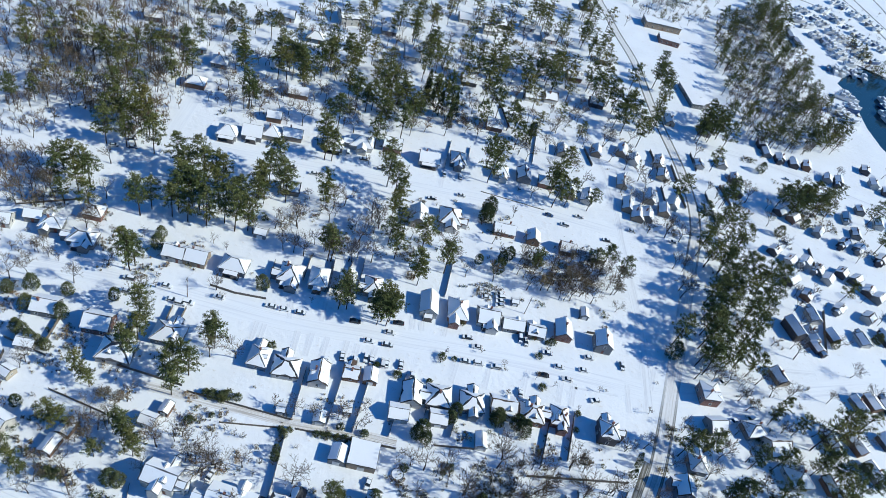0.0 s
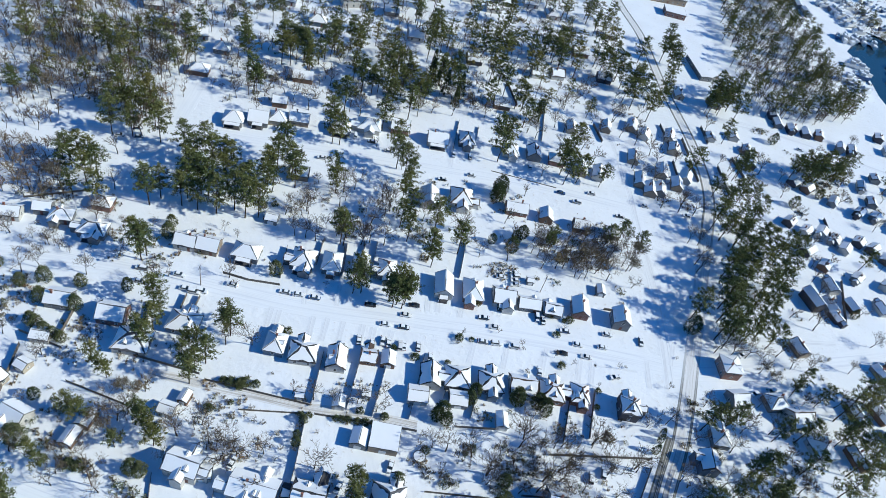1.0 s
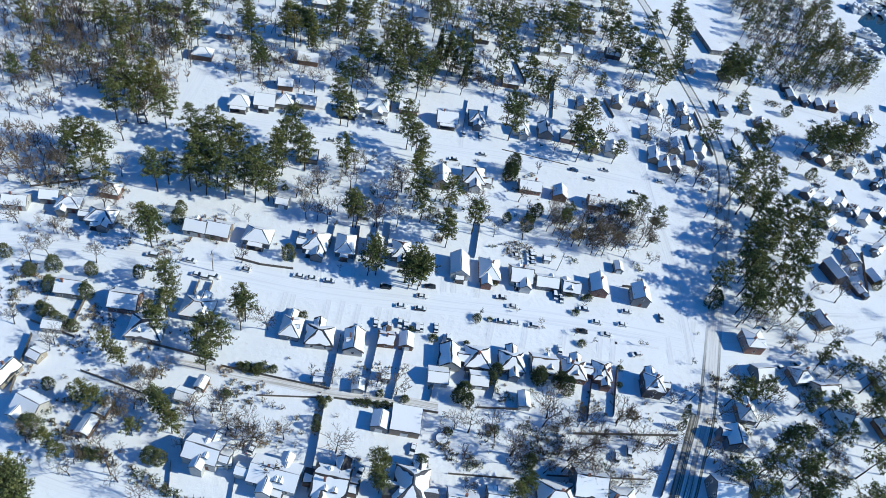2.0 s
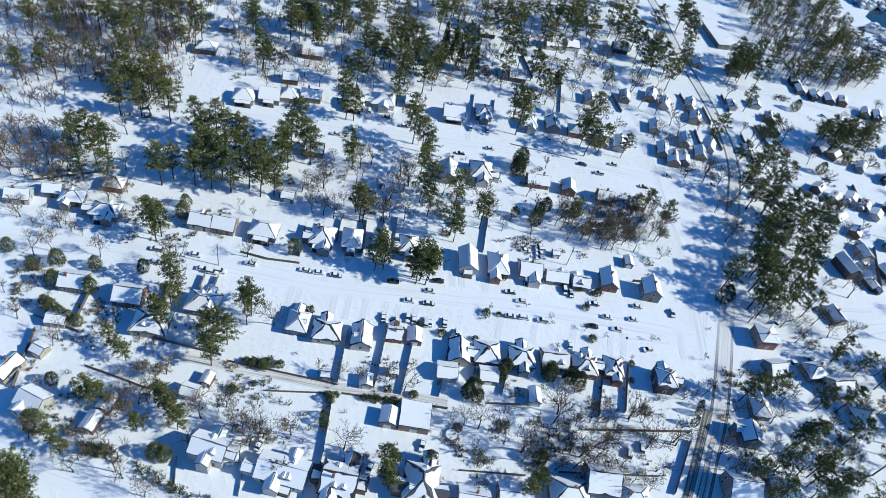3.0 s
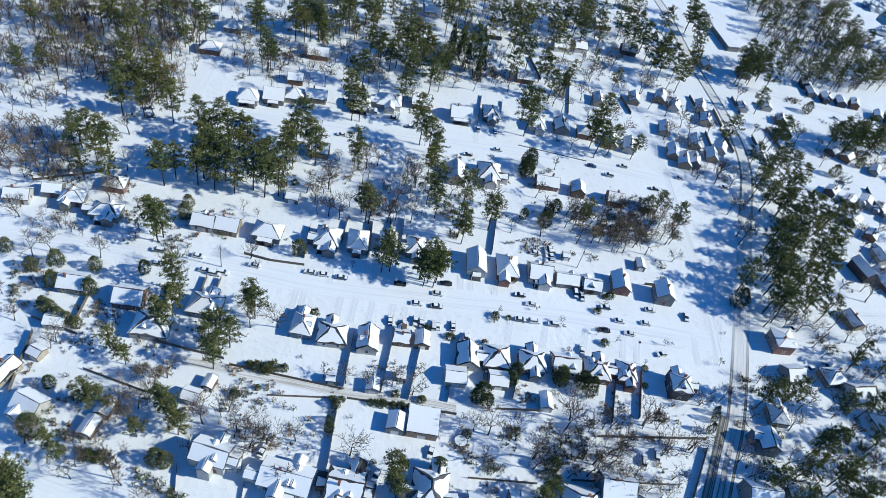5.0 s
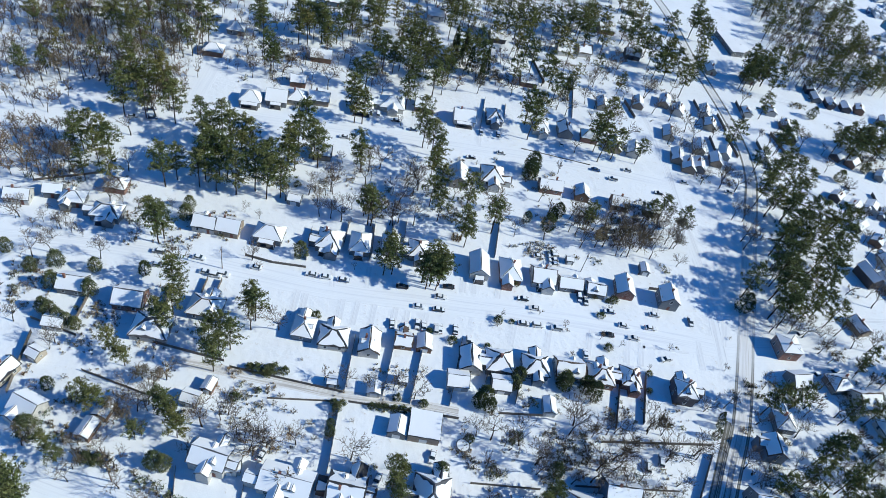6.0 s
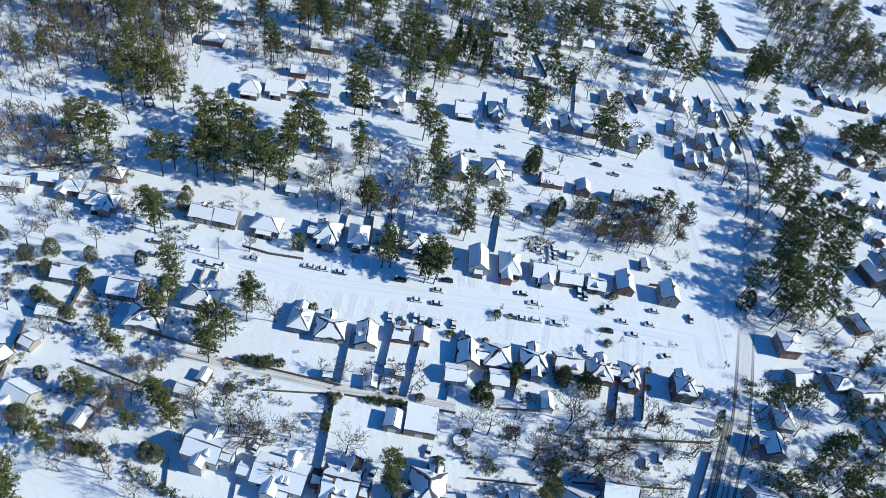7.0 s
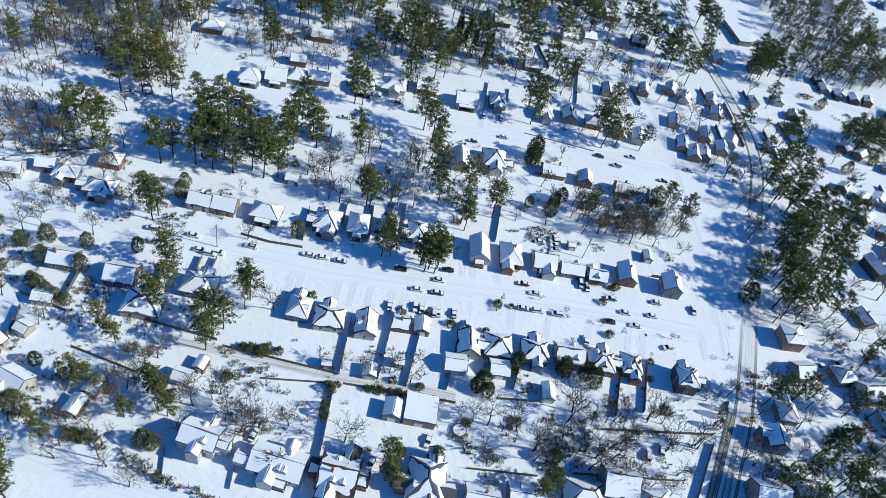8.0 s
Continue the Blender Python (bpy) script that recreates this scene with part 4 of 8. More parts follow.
# houses on the north side of the middle street
house(-125.3, 18.8, 4.7, 7.0, 6.2, 3.1, "hip", "brick", roof=1)
house(-135.7, 7.4, 10.4, 7.9, 6.2, 3.1, "hip", "grey", wing='f', dormer='b', roof=0)
house(-122.2, 4.2, 4.7, 9.7, 7.0, 3.1, "hip", "grey", wing='fl', porch='f', dormer='b', roof=2)
house(-143.6, 9.3, 10.4, 6.2, 5.3, 3.1, "gable", "grey", roof=0)
house(-153.0, 3.2, 10.4, 8.0, 6.0, 3.1, "gable", "white", roof=0)
house(-88.8, 9.2, 0.8, 7.9, 7.0, 3.1, "gable", "white", porch='', dormer='b', roof=0)
house(-80.5, 9.9, 0.8, 8.4, 7.5, 3.1, "gable", "tan", roof=0)
house(-65.8, 10.9, 0.8, 10.0, 7.5, 3.1, "hip", "grey", porch='f', wing='', roof=2)
house(-44.1, 13.9, 0.8, 8.8, 9.7, 3.1, "hip", "grey", wing='fl', porch='f', dormer='b', roof=0)
house(-33.0, 15.7, 5.8, 7.0, 9.7, 3.1, "hip", "grey", porch='f', chimney=0, roof=1)
house(-21.9, 18.4, 5.8, 6.2, 8.8, 3.1, "gable", "grey", roof=0)
house(-11.4, 19.0, 5.8, 7.0, 8.8, 3.1, "hip", "grey", wing='fl', roof=0)
house(12.5, 17.3, 5.8, 7.0, 10.6, 3.4, "gable", "white", porch='f', roof=2)
house(24.6, 18.7, 5.8, 7.9, 10.6, 3.1, "hip", "brick", wing='f', porch='', dormer='b', roof=0)
house(37.3, 19.3, 5.8, 8.8, 8.8, 3.1, "gable", "white", wing='f', porch='f', dormer='b', roof=0)
house(48.3, 18.9, 5.8, 8.8, 6.2, 2.7, "gable", "grey", chimney=0, dormer='b', roof=2)
house(58.3, 18.7, 2.7, 7.0, 6.2, 2.7, "gable", "grey", dormer='f', roof=0)
house(70.0, 22.7, 2.7, 6.6, 8.8, 3.4, "gable", "brick", roof=0)
house(87.3, 21.6, 2.7, 7.0, 7.9, 4.6, "gable", "grey", roof=1)

# houses on the south side of the middle street
house(-42.8, -27.9, -179.2, 6.6, 7.9, 3.1, "hip", "blue", wing='f', dormer='l', roof=2)
house(-32.6, -29.1, -174.2, 9.2, 7.9, 3.1, "hip", "white", wing='f', chimney=0, roof=0, melt=0.8)
house(-20.8, -28.5, -174.2, 6.6, 8.8, 3.1, "gable", "white", dormer='r', roof=1, melt=0.8)
house(-10.0, -24.2, -174.2, 5.6, 5.4, 2.6, "gable", "brown", wing='f', bare=0.3, roof=1, melt=0.8)
shed(-3.0, -23.3, 5.8, 5.0, 6.0, 2.4, "gable", "brown", name="garage")
house(13.0, -26.8, -174.2, 7.0, 8.8, 3.1, "gable", "white", roof=0, melt=0.8)
house(22.7, -24.9, -174.2, 8.8, 8.8, 3.1, "hip", "grey", wing='r', roof=0, melt=0.8)
house(35.2, -23.7, -174.2, 8.8, 7.9, 3.1, "hip", "blue", wing='fb', roof=0, melt=0.8)
house(47.0, -21.6, -174.2, 9.7, 7.9, 2.8, "gable", "white", chimney=0, dormer='bf', roof=1, melt=0.8)
house(58.1, -21.8, -177.3, 8.8, 7.9, 3.1, "hip", "brick", wing='fl', dormer='fb', roof=1, melt=0.8)
house(68.8, -19.9, -177.3, 6.6, 7.9, 3.1, "hip", "brick", wing='b', dormer='b', roof=1, melt=0.8)
house(87.5, -22.0, -177.3, 7.0, 7.0, 5.4, "hip", "slate", wing='fl', dormer='fb', bare=0.12, roof=2, melt=0.8)
house(-117.4, -29.3, -175.3, 8.0, 7.0, 3.1, "gable", "grey", roof=0)
house(-98.6, -30.4, -175.3, 9.0, 8.0, 3.1, "gable", "brick", roof=2)
house(-87.8, -39.6, -175.3, 11.0, 9.0, 3.1, "hip", "white", dormer='lb', roof=2)
house(-75.1, -27.9, -179.2, 10.0, 8.0, 3.1, "hip", "blue", wing='f', dormer='fb', roof=1)

# houses north of the far street
house(-98.2, 90.5, 8.0, 9.0, 8.0, 3.1, "hip", "white", porch='f', fine=False, roof=0)
house(-87.7, 95.3, 8.0, 9.0, 9.0, 3.1, "gable", "grey", porch='f', fine=False, roof=2)
house(-79.6, 99.0, 8.8, 8.0, 8.0, 3.1, "hip", "cream", fine=False, roof=0)
house(-70.1, 102.3, 8.8, 9.0, 7.0, 3.1, "gable", "tan", fine=False, roof=2)
house(-50.4, 104.0, 8.8, 10.0, 8.0, 3.1, "hip", "grey", porch='f', fine=False, roof=0)
house(-37.3, 110.9, 7.5, 11.0, 9.0, 3.1, "hip", "white", wing='fl', fine=False, roof=2)
house(-22.5, 116.9, 7.5, 9.0, 9.0, 3.1, "gable", "brick", fine=False, roof=0)
house(-2.6, 113.8, 7.5, 10.0, 9.0, 3.1, "gable", "white", porch='f', fine=False, roof=2)
house(11.9, 120.0, 6.4, 7.9, 9.7, 3.1, "hip", "grey", wing='f', fine=False, roof=2)
house(35.0, 119.5, 6.4, 7.9, 7.9, 3.1, "hip", "white", wing='f', fine=False, roof=1)
house(47.4, 122.3, 6.4, 7.0, 8.8, 3.1, "gable", "grey", fine=False, roof=2)
house(59.6, 122.0, 0.9, 7.9, 7.0, 3.1, "hip", "brick", fine=False, roof=1)
house(72.8, 119.9, -1.9, 6.1, 9.6, 2.5, "gable", "tan", fine=False, roof=2)
house(82.3, 119.7, -7.8, 5.9, 9.9, 2.5, "gable", "white", fine=False, roof=0)

# houses south of the far street
house(-59.5, 64.0, -171.2, 8.0, 7.0, 3.1, "gable", "tan", fine=False, roof=2)
house(-0.5, 68.0, -172.5, 8.0, 11.0, 3.1, "gable", "grey", wing='l', roof=0)
house(13.9, 74.0, -173.6, 10.0, 11.0, 3.1, "hip", "white", wing='bl', roof=1)
house(40.2, 76.1, -173.6, 10.0, 7.0, 2.8, "gable", "brick", roof=0)
house(54.6, 75.7, -179.1, 6.0, 7.0, 3.1, "gable", "brown", chimney=0, roof=0)
house(71.5, 75.0, -179.1, 7.0, 7.0, 3.1, "gable", "brown", roof=1)
house(86.7, 75.5, -179.1, 7.0, 6.0, 3.1, "gable", "cream", roof=1)

# houses far beyond
house(8.4, 201.5, -166.9, 9.0, 8.0, 3.1, "gable", "slate", fine=False, roof=0)
house(48.0, 205.0, -166.9, 9.0, 8.0, 3.1, "gable", "white", fine=False, roof=1)
house(59.6, 209.0, -166.9, 8.0, 8.0, 3.1, "gable", "white", fine=False, roof=1)
house(75.3, 245.3, -168.4, 10.0, 8.0, 3.1, "gable", "brick", fine=False, roof=0)
house(90.1, 219.2, 3.3, 9.0, 7.0, 3.1, "gable", "slate", fine=False, roof=2)
house(68.3, 155.9, 0.9, 5.5, 9.0, 2.5, "gable", "cream", fine=False, roof=1)
house(88.8, 165.3, -4.3, 5.5, 8.6, 2.5, "gable", "tan", fine=False, roof=2)
house(104.8, 173.5, -12.7, 5.6, 9.8, 2.5, "gable", "tan", fine=False, roof=1)
house(111.5, 167.6, -15.2, 6.2, 8.4, 2.5, "gable", "white", fine=False, roof=1)
house(127.4, 172.7, -12.4, 5.5, 10.0, 2.5, "gable", "white", fine=False, roof=1)
house(105.2, 122.8, -5.7, 5.6, 10.0, 2.5, "gable", "tan", fine=False, roof=2)
house(110.2, 117.0, -4.9, 6.4, 9.2, 2.5, "gable", "tan", fine=False, roof=0)
house(115.4, 118.8, -6.0, 6.4, 8.6, 2.5, "gable", "grey", fine=False, roof=0)
house(126.1, 127.4, -4.8, 5.8, 8.5, 2.5, "gable", "tan", fine=False, roof=1)
house(118.5, 135.7, -5.2, 5.7, 9.7, 2.5, "gable", "cream", fine=False, roof=2)
house(132.2, 135.8, -16.8, 6.1, 8.8, 2.5, "gable", "white", fine=False, roof=2)
house(103.2, 142.2, -4.2, 5.7, 9.5, 2.5, "gable", "cream", fine=False, roof=1)
house(128.5, 160.1, -12.0, 6.1, 8.3, 2.5, "gable", "cream", fine=False, roof=0)
house(-78.1, 138.7, 8.8, 10.0, 7.0, 3.1, "gable", "brown", fine=False, roof=0)
house(-82.7, 112.6, 8.8, 7.0, 6.0, 3.1, "gable", "brown", fine=False, roof=0)
house(27.9, 161.5, 6.4, 9.0, 8.0, 3.1, "gable", "brown", fine=False, roof=0)
house(-126.5, 122.4, 8.0, 9.0, 7.0, 3.1, "hip", "brown", fine=False, roof=0)


# houses east of the through road
house(154.0, 183.0, -179.1, 5.5, 6.3, 2.5, "gable", "white", rise=1.4664924867645701, wing='', fine=False, roof=1)
house(170.0, 190.8, 180.0, 5.6, 7.2, 2.5, "gable", "white", rise=1.68495305202525, wing='', fine=False, roof=1)
house(175.6, 178.3, -9.8, 5.1, 6.4, 2.8, "gable", "slate", rise=1.8690928950514203, wing='b', fine=False, roof=0)
house(154.0, 140.1, 170.4, 5.3, 6.6, 2.5, "gable", "white", rise=1.7260269251732665, wing='', fine=False, roof=1)
house(175.6, 165.1, -7.9, 4.8, 7.3, 3.2, "gable", "slate", rise=1.5630938127669738, wing='', fine=False, roof=2)
house(204.7, 229.0, -6.7, 5.9, 7.8, 3.2, "gable", "slate", rise=1.7157653479417954, wing='', fine=False, roof=2)
house(205.8, 220.4, 0.7, 5.0, 7.9, 2.5, "gable", "grey", rise=1.6338549898314658, wing='b', fine=False, roof=0)
house(214.0, 217.2, -2.1, 5.8, 6.2, 3.2, "gable", "slate", rise=1.6922207764659176, wing='f', fine=False, roof=0)
house(223.5, 216.1, -4.3, 5.6, 6.7, 2.8, "gable", "slate", rise=1.7256263136471681, wing='b', fine=False, roof=0)
house(232.6, 217.6, -13.6, 5.0, 7.5, 3.2, "gable", "brown", rise=1.507775516151586, wing='', fine=False, roof=1)
house(244.5, 209.2, -18.0, 4.8, 6.2, 3.2, "gable", "grey", rise=1.618929605782129, wing='b', fine=False, roof=2)
house(252.3, 209.6, -14.8, 5.4, 7.5, 3.2, "gable", "slate", rise=1.754205110947157, wing='f', fine=False, roof=0)
house(200.5, 158.4, -45.2, 5.7, 6.7, 2.5, "gable", "slate", rise=1.7862350407637537, wing='b', fine=False, roof=2)
house(207.6, 154.8, -42.9, 5.3, 7.2, 2.8, "gable", "brown", rise=1.9810452903175049, wing='', fine=False, roof=0)
house(221.2, 148.3, -32.0, 4.7, 7.7, 2.5, "gable", "grey", rise=1.730188853681208, wing='', fine=False, roof=2)
house(187.8, 119.6, 139.0, 5.4, 6.4, 2.8, "gable", "slate", rise=1.9149199831232715, wing='', fine=False, roof=1)
house(196.0, 115.4, 141.2, 5.1, 7.4, 2.5, "gable", "white", rise=1.3967626593120948, wing='', fine=False, roof=1)
house(205.0, 117.2, 147.7, 5.5, 6.7, 3.2, "gable", "white", rise=1.4649426063741235, wing='b', fine=False, roof=0)
house(211.5, 113.8, 142.8, 5.1, 6.4, 2.5, "gable", "grey", rise=1.7585096198255046, wing='b', fine=False, roof=0)
house(215.3, 108.1, 144.9, 5.2, 6.9, 2.8, "gable", "white", rise=1.6363275511138915, wing='', fine=False, roof=0)
house(192.5, 99.3, 133.5, 5.8, 7.9, 2.8, "gable", "slate", rise=1.7767787892824776, wing='', fine=False, roof=2)
house(198.9, 90.6, 144.9, 5.5, 6.8, 2.5, "gable", "brown", rise=1.502861479917806, wing='', fine=False, roof=2)
house(197.9, 75.7, 13.6, 5.5, 7.6, 2.8, "gable", "white", rise=1.972873137117202, wing='b', fine=False, roof=0)
house(194.3, 55.5, 23.6, 4.7, 6.3, 2.5, "gable", "slate", rise=1.436918854919204, wing='f', fine=False, roof=1)
house(132.6, 9.4, -172.0, 7.5, 8.5, 5.2, "hip", "brick", dormer='l', roof=2, rise=1.5)
house(150.4, -2.2, -163.2, 8.8, 7.0, 3.1, "hip", "grey", roof=0)
house(158.6, -7.5, -163.2, 9.0, 9.0, 3.1, "gable", "white", dormer='fb', roof=1)
house(123.0, -24.9, -177.3, 6.6, 7.0, 3.2, "hip", "grey", wing='f', roof=2)
house(115.9, -37.1, -177.3, 6.6, 7.5, 4.6, "gable", "blue", wing='r', dormer='l', roof=1)
house(133.7, -4.9, -163.2, 7.0, 7.0, 3.1, "gable", "grey", roof=0)
house(164.9, -19.3, -163.2, 9.0, 9.0, 3.1, "hip", "white", roof=0)
house(125.0, -55.8, 3.4, 10.0, 9.0, 3.1, "hip", "grey", roof=1)
house(108.4, -58.0, 3.4, 10.0, 9.0, 5.0, "gable", "grey", roof=0)

house(184.1, 62.4, 22.0, 6.0, 11.0, 4.6, "gable", "slate", rise=2.2, fine=False, roof=2)
house(192.8, 62.1, 22.0, 5.5, 8.0, 2.8, "gable", "white", rise=2.2, fine=False, roof=2)
house(169.4, 30.4, 22.0, 6.0, 8.0, 2.6, "gable", "tan", rise=2.2, fine=False, roof=2)

# houses and outbuildings below the alley
house(-55.4, -78.0, -6.4, 10.0, 7.0, 5.0, "gable", "white", wing='frb', rise=2.6, dormer='fb', roof=2)
house(-33.8, -80.3, -4.3, 14.0, 8.0, 3.6, "gable", "white", rise=2.8, wing='fbl', porch='f', dormer='ffb', roof=2)
house(-17.4, -80.0, -1.0, 10.0, 10.0, 3.6, "gable", "brown", wing='fbrl', rise=4.4, bare=0.12, dormer='ffb', roof=0, melt=1.3)
house(6.1, -76.7, 1.9, 10.0, 12.0, 4.0, "hip", "brown", wing='fbrl', rise=4.8, bare=0.25, dormer='lb', roof=2, melt=1.3)
house(21.9, -78.6, 1.9, 9.0, 9.0, 3.1, "gable", "white", roof=0)
house(34.3, -75.2, 3.4, 10.0, 8.0, 3.1, "gable", "brick", dormer='fb', roof=0)
house(51.3, -70.6, 3.4, 12.0, 9.0, 3.1, "hip", "blue", wing='f', roof=1)
house(61.3, -64.8, 3.4, 10.0, 10.0, 5.0, "gable", "blue", roof=0)
house(71.7, -67.9, 3.4, 10.0, 8.0, 3.1, "hip", "white", dormer='r', roof=0)
house(-107.9, -73.2, -16.6, 7.5, 6.5, 3.1, "gable", "white", wing='f', roof=0)
house(-120.0, -64.8, -16.6, 5.0, 8.0, 3.1, "gable", "cream", roof=0)
shed(-115.0, -56.5, -16.6, 4.0, 4.0, 2.4, "gable", "cream", name="shed")
shed(1.4, -54.7, 1.9, 9.5, 9.0, 3.6, "flat", "tan", name="workshop", label='large flat-roofed workshop under smooth snow')
shed(-6.6, -56.4, -1.0, 5.5, 6.0, 2.8, "gable", "grey", name="garage")
shed(9.7, -35.2, 5.8, 7.0, 6.5, 2.6, "gable", "white", name="garage")
shed(24.0, -33.3, 5.8, 6.5, 6.0, 2.5, "gable", "grey", name="garage")
shed(-29.3, -45.4, 5.8, 3.0, 3.0, 2.4, "gable", "grey", name="shed")
shed(-16.1, -44.9, 5.8, 4.0, 4.5, 2.4, "gable", "white", name="shed")
shed(-7.8, -39.2, 5.8, 3.0, 3.0, 2.4, "gable", "grey", name="shed")
shed(40.2, -38.1, 5.8, 4.0, 6.0, 2.6, "gable", "white", name="shed")
shed(-67.6, -60.6, -6.4, 5.0, 4.5, 2.4, "gable", "white", name="shed")
shed(-64.1, -55.3, -6.4, 3.2, 4.5, 2.4, "gable", "brown", name="shed")
shed(-62.4, 32.5, 0.8, 5.0, 5.0, 2.4, "gable", "grey", name="shed")
shed(79.7, 36.4, 2.7, 3.5, 5.0, 2.4, "gable", "grey", name="shed")
shed(-90.2, -76.1, -6.8, 4.0, 6.0, 2.4, "gable", "brown", name="shed")
shed(-88.6, -69.3, -6.8, 4.0, 6.0, 2.4, "gable", "brown", name="shed")
shed(-115.6, -44.6, 4.7, 6.0, 5.0, 2.4, "gable", "white", name="garage")
shed(-49.6, -78.1, 12.0, 5.0, 5.0, 2.4, "gable", "white", name="garage")
shed(48.4, 32.2, 5.8, 3.0, 3.0, 2.4, "gable", "grey", name="shed")
shed(72.2, 75.4, 0.9, 4.0, 5.0, 2.4, "gable", "grey", name="shed")
shed(56.2, 19.5, 2.7, 4.0, 6.0, 2.6, "gable", "grey", name="shed")

# the tall pine clump beside the through road
tree(139.7, 64.0, "pine", 19.3)
tree(138.6, 54.0, "pine", 19.8)
tree(135.1, 43.9, "pine", 21.6)
tree(148.6, 77.5, "pine", 19.3)
tree(136.5, 40.3, "pine", 19.5)
tree(142.9, 51.8, "pine", 19.9)
tree(147.6, 43.0, "pine", 17.9)
tree(144.4, 66.6, "pine", 19.6)
tree(162.1, 66.2, "pine", 20.1)
tree(150.7, 73.0, "pine", 21.0)
tree(153.1, 40.0, "pine", 17.5)
tree(141.3, 25.3, "pine", 18.5)
tree(148.3, 63.3, "pine", 17.5)
tree(154.7, 68.6, "pine", 21.0)
tree(155.4, 56.8, "pine", 20.5)
tree(166.5, 81.0, "pine", 17.2)
tree(170.8, 84.4, "pine", 21.9)
tree(155.3, 45.7, "pine", 21.8)
tree(138.1, 29.3, "pine", 20.3)
tree(130.7, 25.9, "pine", 20.1)
tree(149.1, 30.9, "pine", 17.8)
tree(153.3, 26.5, "pine", 17.1)
tree(171.0, 72.9, "pine", 19.6)
tree(166.7, 62.5, "pine", 17.3)
tree(150.8, 89.1, "pine", 18.0)
tree(158.3, 102.6, "pine", 18.2)
tree(166.2, 114.1, "pine", 17.2)
tree(178.3, 86.9, "pine", 19.3)
tree(160.4, 91.2, "pine", 19.2)
tree(133.0, 35.5, "pine", 21.2)
tree(121.0, 34.1, "pine", 19.6)
tree(162.9, 87.2, "pine", 20.2)
tree(132.7, 20.9, "pine", 19.5)
tree(118.8, 26.3, "dark", 10.0)

# pines of the western blocks
tree(-107.8, 57.9, "pine", 20.3)
tree(-102.0, 51.1, "pine", 19.3)
tree(-101.4, 62.5, "pine", 18.4)
tree(-94.0, 51.3, "pine", 22.0)
tree(-93.9, 37.9, "pine", 22.0)
tree(-97.9, 33.6, "pine", 21.2)
tree(-90.4, 37.0, "pine", 20.5)
tree(-91.1, 56.0, "pine", 18.6)
tree(-87.0, 54.0, "pine", 18.1)
tree(-98.5, 28.9, "pine", 18.4)
tree(-92.0, 28.7, "pine", 17.4)
tree(-99.4, 40.8, "pine", 20.8)
tree(-85.0, 44.2, "pine", 19.0)
tree(-78.3, 33.4, "pine", 21.2)
tree(-77.4, 41.4, "pine", 18.9)
tree(-84.4, 29.0, "pine", 21.8)
tree(-70.6, 53.0, "pine", 21.2)
tree(-70.0, 47.0, "pine", 17.0)
tree(-70.0, 65.8, "pine", 18.0)
tree(-69.6, 71.5, "pine", 21.6)
tree(-75.6, 44.2, "pine", 19.3)
tree(-73.0, 30.4, "pine", 21.9)
tree(-68.2, 32.6, "pine", 19.0)
tree(-68.4, 53.8, "pine", 17.4)
tree(-61.9, 60.1, "pine", 20.1)
tree(-59.2, 55.6, "pine", 20.9)
tree(-110.1, 25.1, "pine", 21.8)
tree(-107.6, 30.2, "pine", 17.5)
tree(-100.9, -3.4, "pine", 19.0)
tree(-105.3, 2.1, "pine", 15.9)
tree(-100.0, -0.8, "pine", 17.8)
tree(-88.0, -22.5, "pine", 17.2)
tree(-84.5, -25.7, "pine", 12.8)
tree(-83.8, -33.0, "pine", 15.0)
tree(-87.7, -36.2, "pine", 12.6)
tree(-83.9, -39.8, "pine", 14.6)
tree(-70.6, -37.9, "pine", 12.5)
tree(-67.2, -36.5, "pine", 13.7)
tree(-69.8, -43.4, "pine", 12.9)
tree(-65.1, -44.4, "pine", 13.0)
tree(-62.9, -40.7, "pine", 15.9)
tree(-65.1, -49.5, "pine", 15.2)
tree(-61.7, -22.3, "pine", 13.2)
tree(-58.9, -27.6, "pine", 15.5)
tree(-61.4, -26.9, "pine", 12.9)
tree(-35.1, 32.8, "pine", 17.0)
tree(-32.6, 28.2, "pine", 19.3)
tree(-44.0, 63.1, "pine", 18.2)
tree(-41.9, 58.6, "pine", 15.5)
tree(-14.1, 80.8, "pine", 19.9)
tree(-11.0, 76.1, "pine", 16.1)
tree(-12.4, 63.2, "pine", 16.3)
tree(-8.1, 52.7, "pine", 18.9)
tree(-10.5, 46.5, "pine", 16.6)
tree(-6.2, 39.2, "pine", 16.5)
tree(-11.4, 69.7, "pine", 15.4)
tree(-21.3, 11.6, "pine", 15.5)
tree(-19.0, 5.4, "pine", 17.9)
tree(-22.0, 4.3, "pine", 16.2)
tree(-4.6, 3.7, "pine", 18.0)
tree(-7.7, 4.5, "pine", 16.9)
tree(-2.3, 2.3, "pine", 17.3)
tree(-4.4, 6.8, "pine", 19.8)
tree(-5.9, 1.9, "pine", 17.4)
tree(-1.6, 4.7, "pine", 17.9)
tree(4.1, 30.9, "pine", 19.3)
tree(6.0, 27.7, "pine", 15.9)
tree(-133.2, -26.2, "holly", 5.8)
tree(-126.6, -22.4, "holly", 7.3)
tree(-123.5, -30.5, "holly", 7.1)
tree(-114.7, -21.0, "holly", 6.0)
tree(-144.1, -20.7, "holly", 5.9)
tree(-111.5, -30.8, "holly", 7.0)
tree(-96.5, 10.7, "holly", 7.4)
tree(-97.5, 16.7, "holly", 5.9)
tree(-52.9, 4.8, "holly", 7.4)
tree(-119.1, -41.1, "holly", 6.3)
tree(-115.6, -42.8, "holly", 5.9)
tree(-121.9, -39.9, "holly", 5.6)
